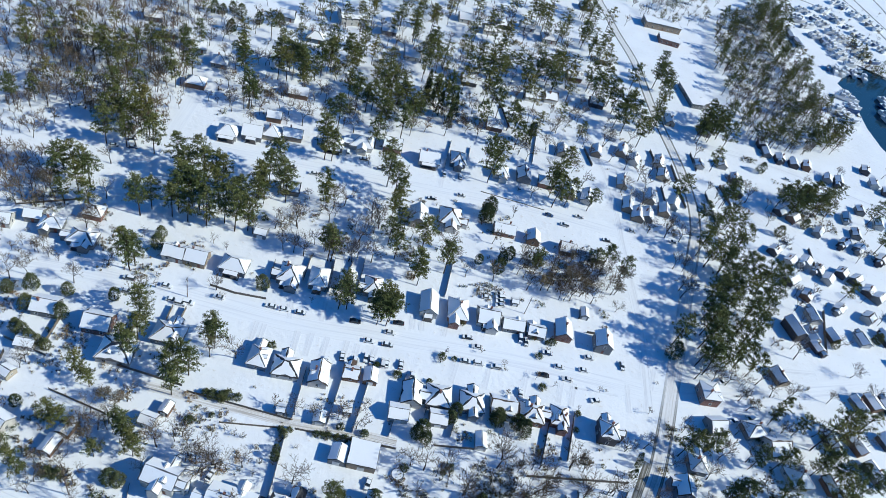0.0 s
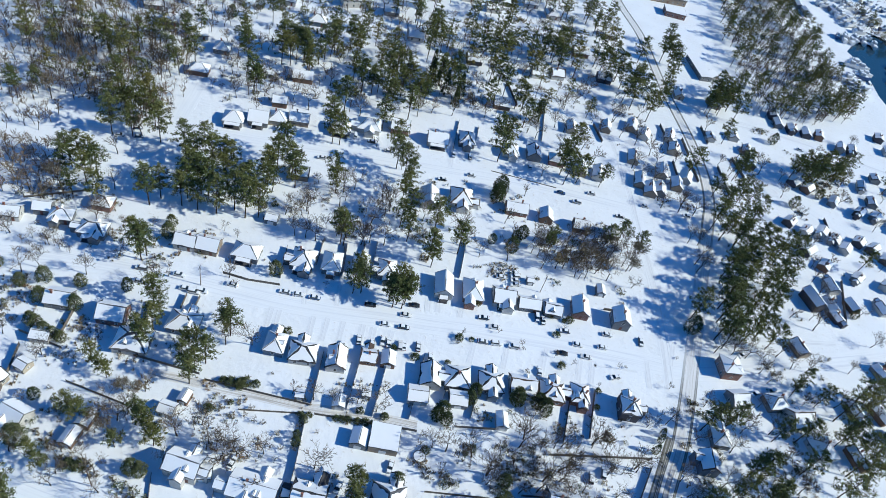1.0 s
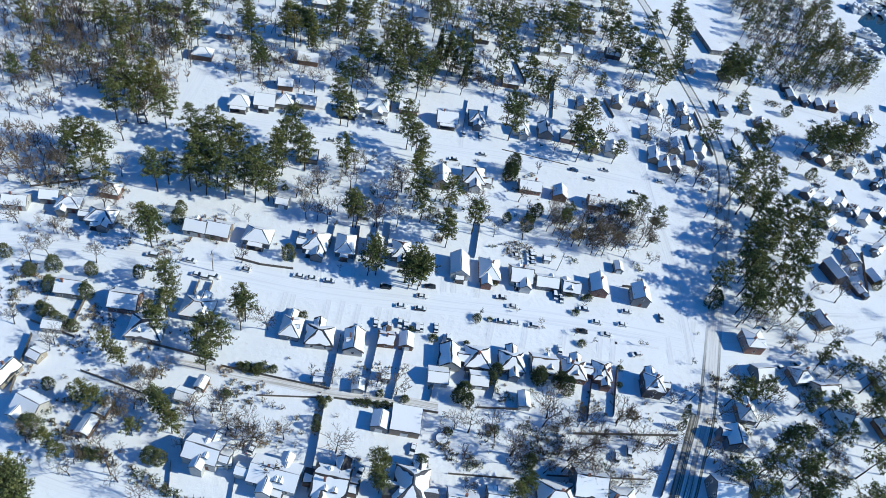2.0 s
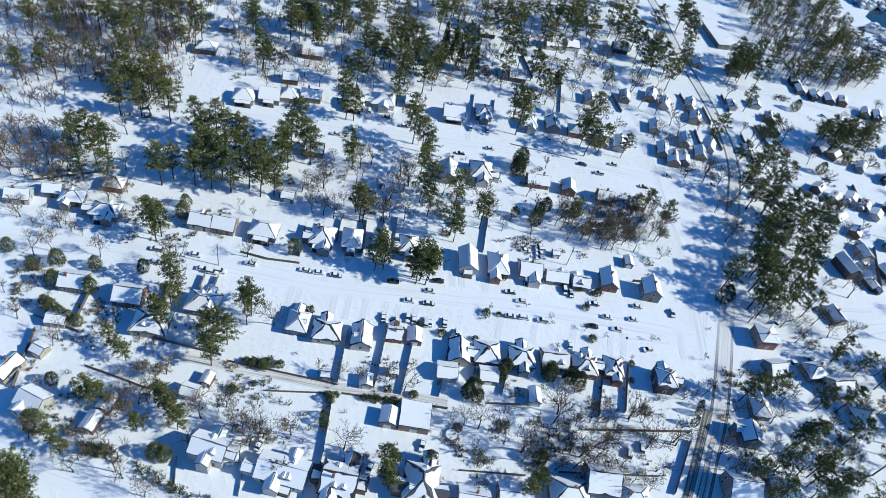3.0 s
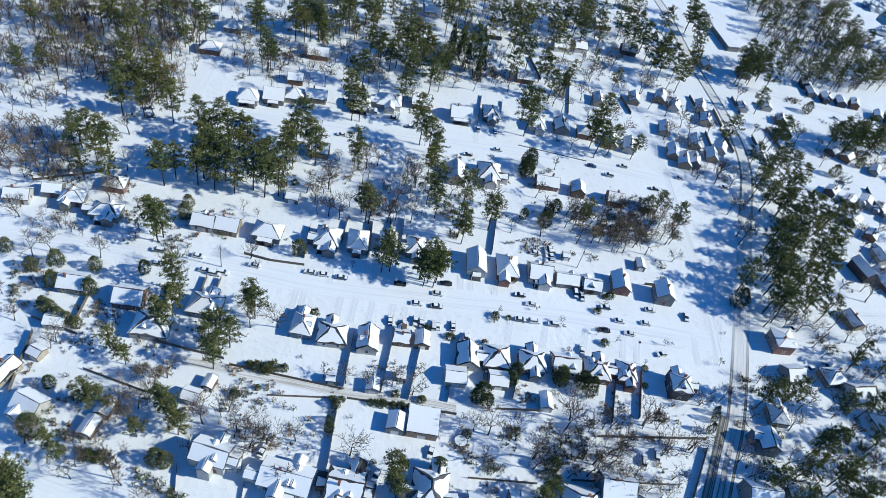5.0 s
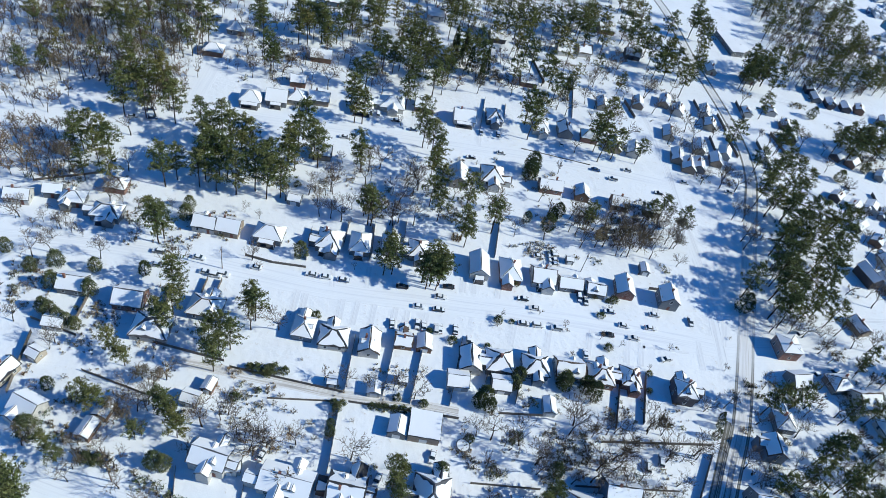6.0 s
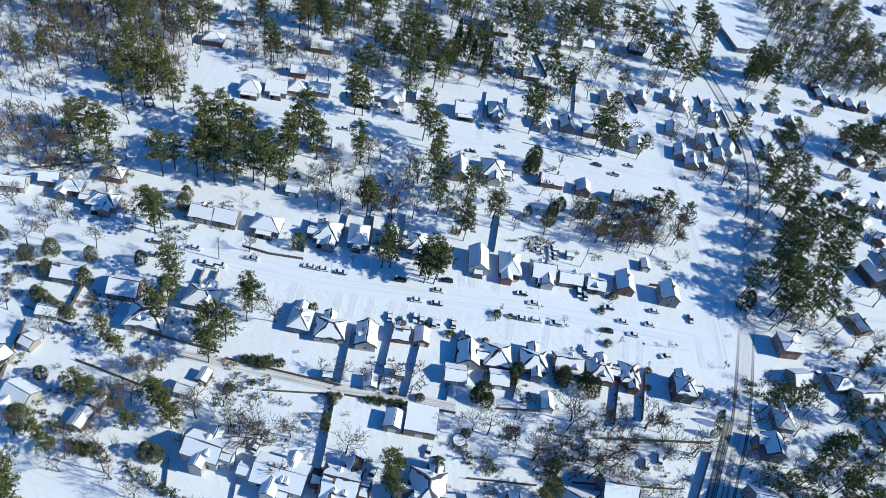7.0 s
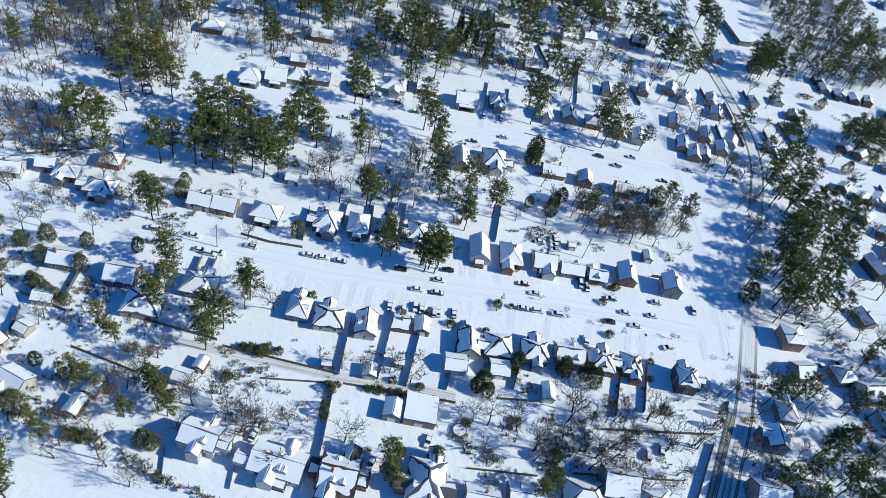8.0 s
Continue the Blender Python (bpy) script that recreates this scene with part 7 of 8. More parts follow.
tree(47.7, -62.5, "thin", 12.5)
tree(-64.4, -58.0, "twigbush", 2.9)
tree(-132.7, -36.7, "twigbush", 2.9)
tree(-109.5, -66.8, "thin", 7.6)
tree(-99.8, -39.1, "thin", 6.8)
tree(-98.5, -68.7, "thin", 10.5)
tree(-112.5, -50.9, "bare", 12.3)
tree(-118.0, -53.6, "twigbush", 3.2)
tree(-104.3, -83.6, "bare", 12.8)
tree(-104.0, -61.7, "twigbush", 3.4)
tree(-87.4, -72.3, "twigbush", 3.3)
tree(-105.5, -34.3, "twigbush", 2.1)
tree(-112.9, -53.5, "bare", 8.8)
tree(-86.4, -37.3, "bare", 9.7)
tree(-136.1, -37.9, "thin", 8.5)
tree(50.4, 75.9, "thin", 8.2)
tree(-30.8, 97.8, "thin", 9.3)
tree(44.3, 88.7, "thin", 10.6)
tree(6.5, 68.8, "thin", 7.3)
tree(18.1, 82.9, "twigbush", 2.7)
tree(-50.0, 61.9, "thin", 9.0)
tree(6.6, 81.8, "twigbush", 3.0)
tree(-16.3, 85.5, "thin", 8.4)
tree(128.1, 69.3, "bare", 17.8)
tree(128.3, 64.4, "bare", 17.3)
tree(131.6, 83.7, "bare", 14.2)
tree(137.5, 54.3, "bare", 15.8)
tree(126.6, 83.7, "bare", 14.6)
tree(135.8, 46.9, "bare", 13.8)
tree(144.2, 92.6, "bare", 16.7)
tree(132.6, 106.2, "bare", 16.8)
tree(127.3, 112.2, "bare", 14.7)
tree(130.0, 24.8, "bare", 15.1)
tree(129.2, 17.9, "bare", 16.5)
tree(135.3, 16.6, "bare", 16.6)
tree(142.8, 18.7, "bare", 15.3)
tree(61.2, -51.5, "oak", 21.1)

tree(-25.9, -53.9, "holly", 4.0)
tree(-26.3, -56.7, "twigbush", 4.5)
tree(-26.3, -59.4, "holly", 3.5)
tree(-26.0, -62.2, "holly", 4.5)
tree(-25.8, -64.6, "twigbush", 4.0)

# low brush and dry weeds standing out of the snow in the yards
woodland("undergrowth", [(-118, 121), (-53, 132), (23, 132), (80, 135), (84, 190), (20, 195), (-72, 165), (-120, 143)], 235, {'brush': 7, 'tuft': 3, 'green': 1}, 0.8, (10, 31), "low leafless brush and dry weeds poking through snow", 18, 1.7)
woodland("undergrowth", [(-115, 145), (19, 208), (106, 213), (114, 284), (15, 303), (-137, 218)], 173, {'brush': 7, 'tuft': 3, 'green': 1}, 0.8, (10, 31), "low leafless brush and dry weeds poking through snow", 19, 1.7)
woodland("undergrowth", [(-167, 15), (-146, 37), (-74, 62), (-1, 76), (98, 91), (96, 51), (80, 36), (27, 34), (3, 36), (-51, 27), (-102, 10), (-133, -2), (-155, -6)], 337, {'brush': 7, 'tuft': 3, 'green': 1}, 0.8, (10, 31), "low leafless brush and dry weeds poking through snow", 20, 1.7)
woodland("undergrowth", [(-142, -30), (-90, -21), (-65, -36), (-28, -34), (10, -34), (97, -23), (97, -37), (83, -63), (-2, -77), (-27, -69), (-46, -73), (-71, -69), (-115, -79)], 337, {'brush': 7, 'tuft': 3, 'green': 1}, 0.8, (10, 31), "low leafless brush and dry weeds poking through snow", 21, 1.7)
woodland("undergrowth", [(127, 18), (190, 34), (159, -49), (102, -60), (115, -19)], 194, {'brush': 7, 'tuft': 3, 'green': 1}, 0.8, (10, 31), "low leafless brush and dry weeds poking through snow", 22, 1.7)
woodland("undergrowth", [(91, 200), (113, 184), (135, 124), (135, 106), (106, 105), (91, 164)], 91, {'brush': 7, 'tuft': 3, 'green': 1}, 0.8, (10, 31), "low leafless brush and dry weeds poking through snow", 23, 1.7)
woodland("undergrowth", [(160, 197), (248, 190), (191, 38), (132, 28), (147, 110), (148, 175)], 194, {'brush': 7, 'tuft': 3, 'green': 1}, 0.8, (10, 31), "low leafless brush and dry weeds poking through snow", 24, 1.7)
woodland("undergrowth", [(-229, 126), (-151, 166), (-122, 79), (-157, 70), (-194, 64)], 132, {'brush': 7, 'tuft': 3, 'green': 1}, 0.8, (10, 31), "low leafless brush and dry weeds poking through snow", 25, 1.7)
woodland("undergrowth", [(233, 256), (371, 281), (241, -7), (174, -24), (193, 76)], 235, {'brush': 7, 'tuft': 3, 'green': 1}, 0.8, (10, 31), "low leafless brush and dry weeds poking through snow", 26, 1.7)

woodland("undergrowth", [(0, 35), (95, 47), (91, 32), (62, 30), (22, 29), (1, 26)], 106, {'brush': 6, 'tuft': 2, 'green': 2}, 0.7, (11, 34), "low leafless brush and dry weeds poking through snow", 40, 1.5)
woodland("undergrowth", [(93, 12), (101, -22), (90, -61), (14, -76), (12, -58), (49, -38), (79, -31)], 164, {'brush': 6, 'tuft': 2, 'green': 2}, 0.7, (11, 34), "low leafless brush and dry weeds poking through snow", 41, 1.5)
woodland("undergrowth", [(-62, 75), (-2, 93), (51, 90), (45, 49), (-1, 31), (-49, 20)], 139, {'brush': 6, 'tuft': 2, 'green': 2}, 0.7, (11, 34), "low leafless brush and dry weeds poking through snow", 42, 1.5)
woodland("undergrowth", [(116, 1), (191, 37), (159, -49), (100, -60)], 180, {'brush': 6, 'tuft': 2, 'green': 2}, 0.7, (11, 34), "low leafless brush and dry weeds poking through snow", 43, 1.5)

woodland("undergrowth", [(-143, 5), (-98, 18), (-60, 26), (-55, 9), (-103, -9), (-137, -13)], 90, {'brush': 8, 'tuft': 1, 'green': 1}, 0.8, (12, 34), "low leafless brush and dry weeds poking through snow", 50, 1.6)
woodland("undergrowth", [(-143, -22), (-133, -21), (-119, -37), (-119, -46), (-128, -49)], 70, {'brush': 8, 'tuft': 1, 'green': 1}, 0.8, (12, 34), "low leafless brush and dry weeds poking through snow", 51, 1.6)
woodland("undergrowth", [(166, 216), (252, 229), (204, 95), (173, 136)], 110, {'brush': 7, 'tuft': 2, 'green': 1}, 0.8, (12, 34), "low leafless brush and dry weeds poking through snow", 52, 1.6)

woodland("undergrowth", [(-125, 140), (-89, 140), (-81, 109), (-114, 101)], 80, {'brush': 8, 'tuft': 1, 'green': 1}, 0.8, (12, 40), "low leafless brush and dry weeds poking through snow", 53, 2.0)
woodland("woods", [(-125, 140), (-90, 144), (-83, 114), (-114, 104)], 16, {'bare': 6, 'brown': 1}, 4.0, (9, 14), "young leafless trees between the north-western yards", 54)
woodland("woods", [(-144, 111), (-129, 118), (-123, 85), (-133, 79)], 16, {'bare': 5, 'brown': 3}, 4.0, (10, 15), "leafless trees beside the side street", 55)

# parked cars
car(-14.2, 0.3, 6, "sedan", "black", False)
car(2.3, 5.1, 187, "sedan", "black", False)
car(34.8, 3.7, 184, "sedan", "white", False)
car(72.4, -0.5, 181, "sedan", "white", False)
car(62.7, -1.4, 182, "sedan", "black", False)
car(-0.0, -0.6, 4, "sedan", "white", False)
car(-7.0, -7.2, 6, "sedan", "white", True)
car(0.1, -6.7, 6, "sedan", "black", True)
car(30.4, 7.1, 186, "sedan", "black", True)
car(31.0, -4.7, 5, "sedan", "grey", True)
car(36.3, -4.1, 7, "suv", "white", True)
car(43.2, -3.7, 185, "suv", "silver", True)
car(69.1, 4.6, 1, "sedan", "white", True)
car(79.5, 6.2, 5, "sedan", "white", True)
car(63.8, 10.0, 184, "sedan", "blue", True)
car(-46.6, -3.1, 181, "sedan", "silver", True)
car(-41.5, -2.8, 8, "sedan", "white", True)
car(-35.3, -2.5, 5, "sedan", "blue", True)
car(-66.0, -5.3, 179, "sedan", "white", True)
car(-77.6, -12.7, 1, "suv", "white", True)
car(-81.0, -12.1, 2, "sedan", "white", True)
car(-99.1, -7.5, 184, "suv", "grey", True)
car(-85.5, -6.4, -0, "sedan", "white", True)
car(-75.2, -11.5, -0, "suv", "white", True)
car(-97.1, -13.4, 3, "sedan", "silver", True)
car(81.8, 13.4, 5, "sedan", "silver", True)
car(96.3, 13.7, 272, "sedan", "grey", True)
car(-15.0, -17.2, 97, "sedan", "grey", True)
car(-6.4, -15.2, 274, "sedan", "silver", True)
car(-4.2, -15.4, 96, "sedan", "silver", True)
car(0.3, -15.5, 94, "suv", "white", False)
car(1.5, -15.2, 96, "sedan", "silver", True)
car(6.9, -14.1, 95, "sedan", "black", True)
car(-9.9, -17.9, 277, "sedan", "black", True)
car(52.2, 13.6, 274, "suv", "blue", True)
car(54.7, 12.8, 274, "sedan", "black", True)
car(68.8, -19.6, 93, "suv", "white", True)
car(-45.1, -20.8, 89, "sedan", "silver", True)
car(-20.3, -21.4, 94, "sedan", "white", True)
car(12.0, -17.9, 275, "sedan", "white", True)
car(53.7, -12.5, 93, "sedan", "white", True)
car(36.1, 31.3, 6, "sedan", "white", True)
car(49.3, -20.6, 184, "suv", "silver", True)
car(41.7, 35.3, 196, "sedan", "white", True)
car(42.0, 33.4, 197, "suv", "white", True)
car(42.2, 31.2, 196, "sedan", "silver", True)
car(42.2, 28.9, 197, "sedan", "white", True)
car(17.2, 93.9, 7, "sedan", "silver", True)
car(3.6, 85.5, 188, "sedan", "black", True)
car(62.5, 97.6, -1, "sedan", "blue", False)
car(78.3, 103.0, 181, "sedan", "silver", True)
car(-24.4, 96.7, 8, "sedan", "blue", True)
car(-53.3, 79.6, 187, "sedan", "silver", True)
car(70.6, 93.4, 180, "suv", "silver", True)
car(-33.7, 100.6, 186, "sedan", "black", True)
car(92.5, 90.6, 181, "sedan", "black", True)
car(106.7, 103.5, 1, "sedan", "silver", True)
car(128.9, 104.0, 182, "sedan", "silver", True)
car(-63.8, 80.5, 7, "sedan", "black", True)
car(6.8, 106.5, 275, "sedan", "silver", True)
car(15.0, 108.2, 96, "sedan", "black", True)
car(46.0, 112.1, 97, "sedan", "white", True)
car(87.3, 124.8, 89, "sedan", "silver", True)
car(-42.1, 102.5, 97, "suv", "white", True)
car(-138.8, 61.5, 21, "sedan", "silver", True)
car(-131.3, 63.5, 21, "sedan", "blue", True)
car(-125.2, 72.4, 20, "sedan", "silver", False)
car(-134.3, 68.8, 20, "sedan", "blue", True)
car(-9.6, -73.6, 257, "sedan", "silver", True)
car(5.1, -63.2, 264, "sedan", "silver", True)
car(-42.8, -72.9, 78, "sedan", "silver", True)
car(77.3, -48.7, 85, "suv", "silver", True)
car(72.8, -51.6, 83, "suv", "silver", True)
car(197.9, 131.1, -40, "sedan", "silver", True)
car(203.9, 220.1, 175, "sedan", "grey", True)
car(215.0, 196.7, -7, "sedan", "white", True)
car(235.0, 198.5, -12, "sedan", "blue", True)
car(229.8, 168.6, 165, "sedan", "silver", True)
car(143.2, 0.8, 216, "sedan", "white", True)
car(151.0, 4.0, 219, "suv", "white", True)
car(141.3, 19.6, 216, "suv", "white", True)
car(84.0, -7.1, 202, "sedan", "silver", True)
car(135.1, 56.1, 38, "sedan", "grey", True)

# fences between the yards
fence(-26.0, -25.9, -25.0, -46.8, 1.8)
fence(-12.8, -23.6, -13.1, -46.2, 1.8)
fence(-3.2, -26.0, -4.2, -46.7, 1.8)
fence(9.7, -17.4, 8.2, -44.7, 1.8)
fence(20.4, -22.2, 19.0, -33.2, 1.8)
fence(31.0, -26.8, 29.3, -39.1, 1.8)
fence(65.7, -21.0, 62.8, -40.9, 1.8)
fence(75.3, -16.3, 72.6, -36.6, 1.8)
fence(-25.4, -52.2, -24.1, -70.4, 1.8)
fence(-24.1, -70.4, -23.8, -82.6, 1.8)
fence(95.2, -42.4, 86.7, -63.1, 1.8)
fence(19.2, 46.7, 18.4, 25.3, 1.8)
fence(6.4, 136.6, 6.1, 110.2, 1.2)
fence(17.1, 135.6, 17.1, 125.3, 1.2)
fence(53.5, 179.0, 51.8, 137.7, 1.2)
fence(-120.5, -49.2, -116.1, -69.9, 1.8)
fence(-111.7, -31.6, -110.7, -43.3, 1.8)
fence(123.4, 183.8, 127.8, 158.9, 1.8)
fence(135.7, 174.7, 137.8, 158.9, 1.8)
fence(126.9, 149.5, 128.3, 131.9, 1.8)
fence(137.1, 153.3, 140.1, 136.1, 1.8)
fence(81.7, 165.9, 86.3, 151.0, 1.8)
fence(-89.6, -21.8, -86.4, -34.7, 1.8)
fence(-79.4, -15.0, -79.1, -21.5, 1.8)
fence(-74.8, -14.2, -74.6, -20.3, 1.8)
fence(-22.4, 33.7, -22.7, 22.1, 1.8)
fence(-39.4, 26.8, -38.9, 14.1, 1.8)
fence(-29.8, 29.8, -27.8, 11.2, 1.8)
fence(-52.3, 19.5, -50.3, 3.2, 1.8)
fence(-18.0, 35.1, -17.0, 17.4, 1.8)
fence(-30.6, 27.9, -28.2, 9.6, 1.8)
fence(165.0, 167.5, 169.1, 150.5, 1.8)
fence(154.2, 155.4, 156.7, 131.3, 1.8)
fence(210.8, 130.8, 210.7, 112.9, 1.8)
fence(205.8, 83.0, 198.6, 52.5, 1.8)
fence(-68.0, -39.4, -67.0, -44.8, 1.8)
fence(30.2, 186.3, 37.0, 164.9, 1.8)
fence(150.2, 193.4, 152.0, 176.5, 1.8)
fence(-60.9, -47.0, -25.3, -47.7, 1.2)
fence(-22.9, -50.6, -3.0, -49.4, 1.2)
fence(-3.0, -49.4, 11.6, -48.6, 1.4)
fence(24.4, -43.7, 41.5, -40.7, 1.3)
fence(-93.6, -43.5, -63.2, -45.4, 1.4)
fence(-123.4, -44.3, -107.9, -47.2, 1.4)
fence(-100.8, -58.3, -80.7, -61.8, 1.2)
fence(-71.1, -0.8, -61.5, -1.5, 1.3)
fence(-61.5, -1.5, -49.4, -0.3, 1.2)
fence(17.2, -68.9, 38.1, -66.5, 1.2)
fence(48.8, -63.2, 82.2, -58.0, 1.2)
fence(-46.8, -55.0, -26.3, -51.3, 1.0)
fence(-153.7, 13.2, -134.0, 25.0, 1.0)
fence(81.1, 26.8, 88.4, 27.8, 1.5)
fence(26.7, 101.5, 60.1, 100.8, 0.5)
fence(-64.0, -81.3, -61.6, -89.1, 1.0)
fence(-45.1, -81.4, -44.0, -88.9, 1.0)

fence(57.9, -46.4, 95.7, -39.1, 1.5)

# driveways
tagged(strip("driveway", [(-49.1, -11.4), (-48.7, -18.3), (-48.2, -25.2)], 2.6, 0.042, TRACKS), "snowy driveway with wheel ruts", "driveway", kind="structure")
tagged(strip("driveway", [(-46.2, -11.7), (-45.8, -17.3), (-45.3, -23.0)], 2.6, 0.042, TRACKS), "snowy driveway with wheel ruts", "driveway", kind="structure")
tagged(strip("driveway", [(-33.4, -10.9), (-33.1, -16.1), (-32.7, -21.2)], 2.6, 0.042, TRACKS), "snowy driveway with wheel ruts", "driveway", kind="structure")
tagged(strip("driveway", [(-28.3, -10.1), (-28.1, -15.5), (-28.0, -21.0)], 2.6, 0.042, TRACKS), "snowy driveway with wheel ruts", "driveway", kind="structure")
tagged(strip("driveway", [(-22.3, -10.1), (-22.2, -15.9), (-22.1, -21.7)], 2.6, 0.042, TRACKS), "snowy driveway with wheel ruts", "driveway", kind="structure")
tagged(strip("driveway", [(-14.8, -9.4), (-14.7, -14.6), (-14.7, -19.8)], 2.6, 0.042, TRACKS), "snowy driveway with wheel ruts", "driveway", kind="structure")
tagged(strip("driveway", [(-10.6, -9.7), (-10.5, -14.2), (-10.4, -18.7)], 2.6, 0.042, TRACKS), "snowy driveway with wheel ruts", "driveway", kind="structure")
tagged(strip("driveway", [(-3.8, -9.2), (-3.9, -13.8), (-4.0, -18.3)], 2.6, 0.042, TRACKS), "snowy driveway with wheel ruts", "driveway", kind="structure")
tagged(strip("driveway", [(8.0, 4.2), (7.8, 8.0), (7.7, 11.8)], 2.6, 0.042, TRACKS), "snowy driveway with wheel ruts", "driveway", kind="structure")
tagged(strip("driveway", [(11.9, 4.7), (11.5, 8.4), (11.2, 12.1)], 2.6, 0.042, TRACKS), "snowy driveway with wheel ruts", "driveway", kind="structure")
tagged(strip("driveway", [(21.0, 4.9), (21.2, 8.5), (21.5, 12.0)], 2.6, 0.042, TRACKS), "snowy driveway with wheel ruts", "driveway", kind="structure")
tagged(strip("driveway", [(70.4, -2.0), (69.8, -7.1), (69.2, -12.2)], 2.6, 0.042, TRACKS), "snowy driveway with wheel ruts", "driveway", kind="structure")
tagged(strip("driveway", [(75.8, -1.2), (75.1, -6.6), (74.4, -12.0)], 2.6, 0.042, TRACKS), "snowy driveway with wheel ruts", "driveway", kind="structure")
tagged(strip("driveway", [(28.3, -2.6), (27.6, -9.1), (26.8, -15.6)], 2.6, 0.042, TRACKS), "snowy driveway with wheel ruts", "driveway", kind="structure")
tagged(strip("driveway", [(41.2, -1.4), (40.5, -8.2), (39.7, -14.9)], 2.6, 0.042, TRACKS), "snowy driveway with wheel ruts", "driveway", kind="structure")
tagged(strip("driveway", [(56.5, -0.7), (55.6, -7.0), (54.8, -13.2)], 2.6, 0.042, TRACKS), "snowy driveway with wheel ruts", "driveway", kind="structure")
tagged(strip("driveway", [(-38.5, -6.3), (-39.3, -2.3), (-40.0, 1.8)], 2.6, 0.042, TRACKS), "snowy driveway with wheel ruts", "driveway", kind="structure")
tagged(strip("driveway", [(-26.7, -3.6), (-27.1, 1.6), (-27.6, 6.8)], 2.6, 0.042, TRACKS), "snowy driveway with wheel ruts", "driveway", kind="structure")
tagged(strip("driveway", [(82.0, 12.1), (83.2, 16.8), (84.4, 21.5)], 2.6, 0.042, TRACKS), "snowy driveway with wheel ruts", "driveway", kind="structure")
tagged(strip("driveway", [(98.1, 5.0), (98.2, -1.6), (98.3, -8.2)], 2.6, 0.042, TRACKS), "snowy driveway with wheel ruts", "driveway", kind="structure")
tagged(strip("driveway", [(108.4, 5.4), (109.6, 11.1), (110.8, 16.7)], 2.6, 0.042, TRACKS), "snowy driveway with wheel ruts", "driveway", kind="structure")
tagged(strip("driveway", [(-68.5, -5.0), (-69.2, -1.5), (-69.8, 1.9)], 2.6, 0.042, TRACKS), "snowy driveway with wheel ruts", "driveway", kind="structure")
tagged(strip("driveway", [(-41.0, 97.0), (-41.0, 102.8), (-41.0, 108.6)], 2.6, 0.042, TRACKS), "snowy driveway with wheel ruts", "driveway", kind="structure")
tagged(strip("driveway", [(-24.8, 96.7), (-25.5, 103.3), (-26.2, 109.9)], 2.6, 0.042, TRACKS), "snowy driveway with wheel ruts", "driveway", kind="structure")
tagged(strip("driveway", [(6.4, 96.4), (6.3, 102.2), (6.3, 107.9)], 2.6, 0.042, TRACKS), "snowy driveway with wheel ruts", "driveway", kind="structure")
tagged(strip("driveway", [(56.0, 102.5), (55.4, 108.3), (54.9, 114.1)], 2.6, 0.042, TRACKS), "snowy driveway with wheel ruts", "driveway", kind="structure")
tagged(strip("driveway", [(-87.5, -11.8), (-86.6, -16.9), (-85.6, -22.0)], 2.6, 0.042, TRACKS), "snowy driveway with wheel ruts", "driveway", kind="structure")
tagged(strip("driveway", [(-81.2, -10.0), (-80.2, -13.8), (-79.1, -17.6)], 2.6, 0.042, TRACKS), "snowy driveway with wheel ruts", "driveway", kind="structure")

# footpaths trodden through the snow
tagged(strip("driveway", [(76.0, -3.3), (84.9, -2.4), (93.8, -1.5)], 1.0, 0.042, TRACKS), "snowy driveway with wheel ruts", "driveway", kind="structure")
tagged(strip("driveway", [(141.8, 29.3), (165.9, 34.6), (190.0, 39.9)], 3.5, 0.042, TRACKS), "snowy driveway with wheel ruts", "driveway", kind="structure")
tagged(strip("driveway", [(-51.4, -57.1), (-47.3, -59.1), (-43.2, -61.2)], 1.2, 0.042, TRACKS), "snowy driveway with wheel ruts", "driveway", kind="structure")

# utility poles
pole(53.3, 28.4, 93)
pole(-76.6, -8.7, 91)
pole(150.6, 124.4, 91)
pole(-78.1, -88.4, 83)

# school by the woods
house(148.9, 370.7, 9.8, 30.1, 11.0, 5.0, "flat", "tan", name="school_building", chimney=0, label="long flat-roofed tan school building in the snow", group="school buildings", rise=0.3)
house(152.6, 346.9, 1.1, 15.8, 11.0, 4.0, "flat", "brick", name="school_building", chimney=0, label="low brick school wing under snow", group="school buildings", rise=0.3)
house(160.0, 267.3, -77.2, 28.0, 8.0, 3.3, "flat", "grey", name="school_building", chimney=0, label="long low grey building with a snowy flat roof", group="school buildings", rise=0.3)
house(167.5, 260.6, 43.1, 10.4, 7.0, 3.2, "flat", "grey", name="school_building", chimney=0, label="low grey annex with a snowy flat roof", group="school buildings", rise=0.3)
house(-71.8, 235.8, 25.2, 17.5, 14.0, 5.0, "gable", "white", name="hall", chimney=0, label="large hall with a wide snow-covered gable roof", group="school buildings", rise=2.2)

# more houses beyond the northern blocks
house(-85.8, 199.3, 8.8, 10.0, 8.0, 3.1, "hip", "blue", roof=0)
house(-3.4, 281.7, 13.1, 9.0, 8.0, 3.1, "gable", "white", roof=2)
house(14.6, 274.8, -166.9, 9.0, 8.0, 3.1, "gable", "white", roof=1)
house(23.2, 289.5, 13.1, 9.0, 8.0, 3.1, "hip", "white", roof=1)
house(40.5, 297.5, 13.1, 10.0, 8.0, 3.1, "gable", "white", roof=0)
house(56.2, 289.0, 11.6, 9.0, 9.0, 3.1, "hip", "white", roof=0)
house(-156.6, 160.3, 19.7, 9.0, 8.0, 3.1, "hip", "blue", roof=0)
house(-170.8, 172.6, 19.7, 9.0, 8.0, 3.1, "gable", "grey", roof=0)
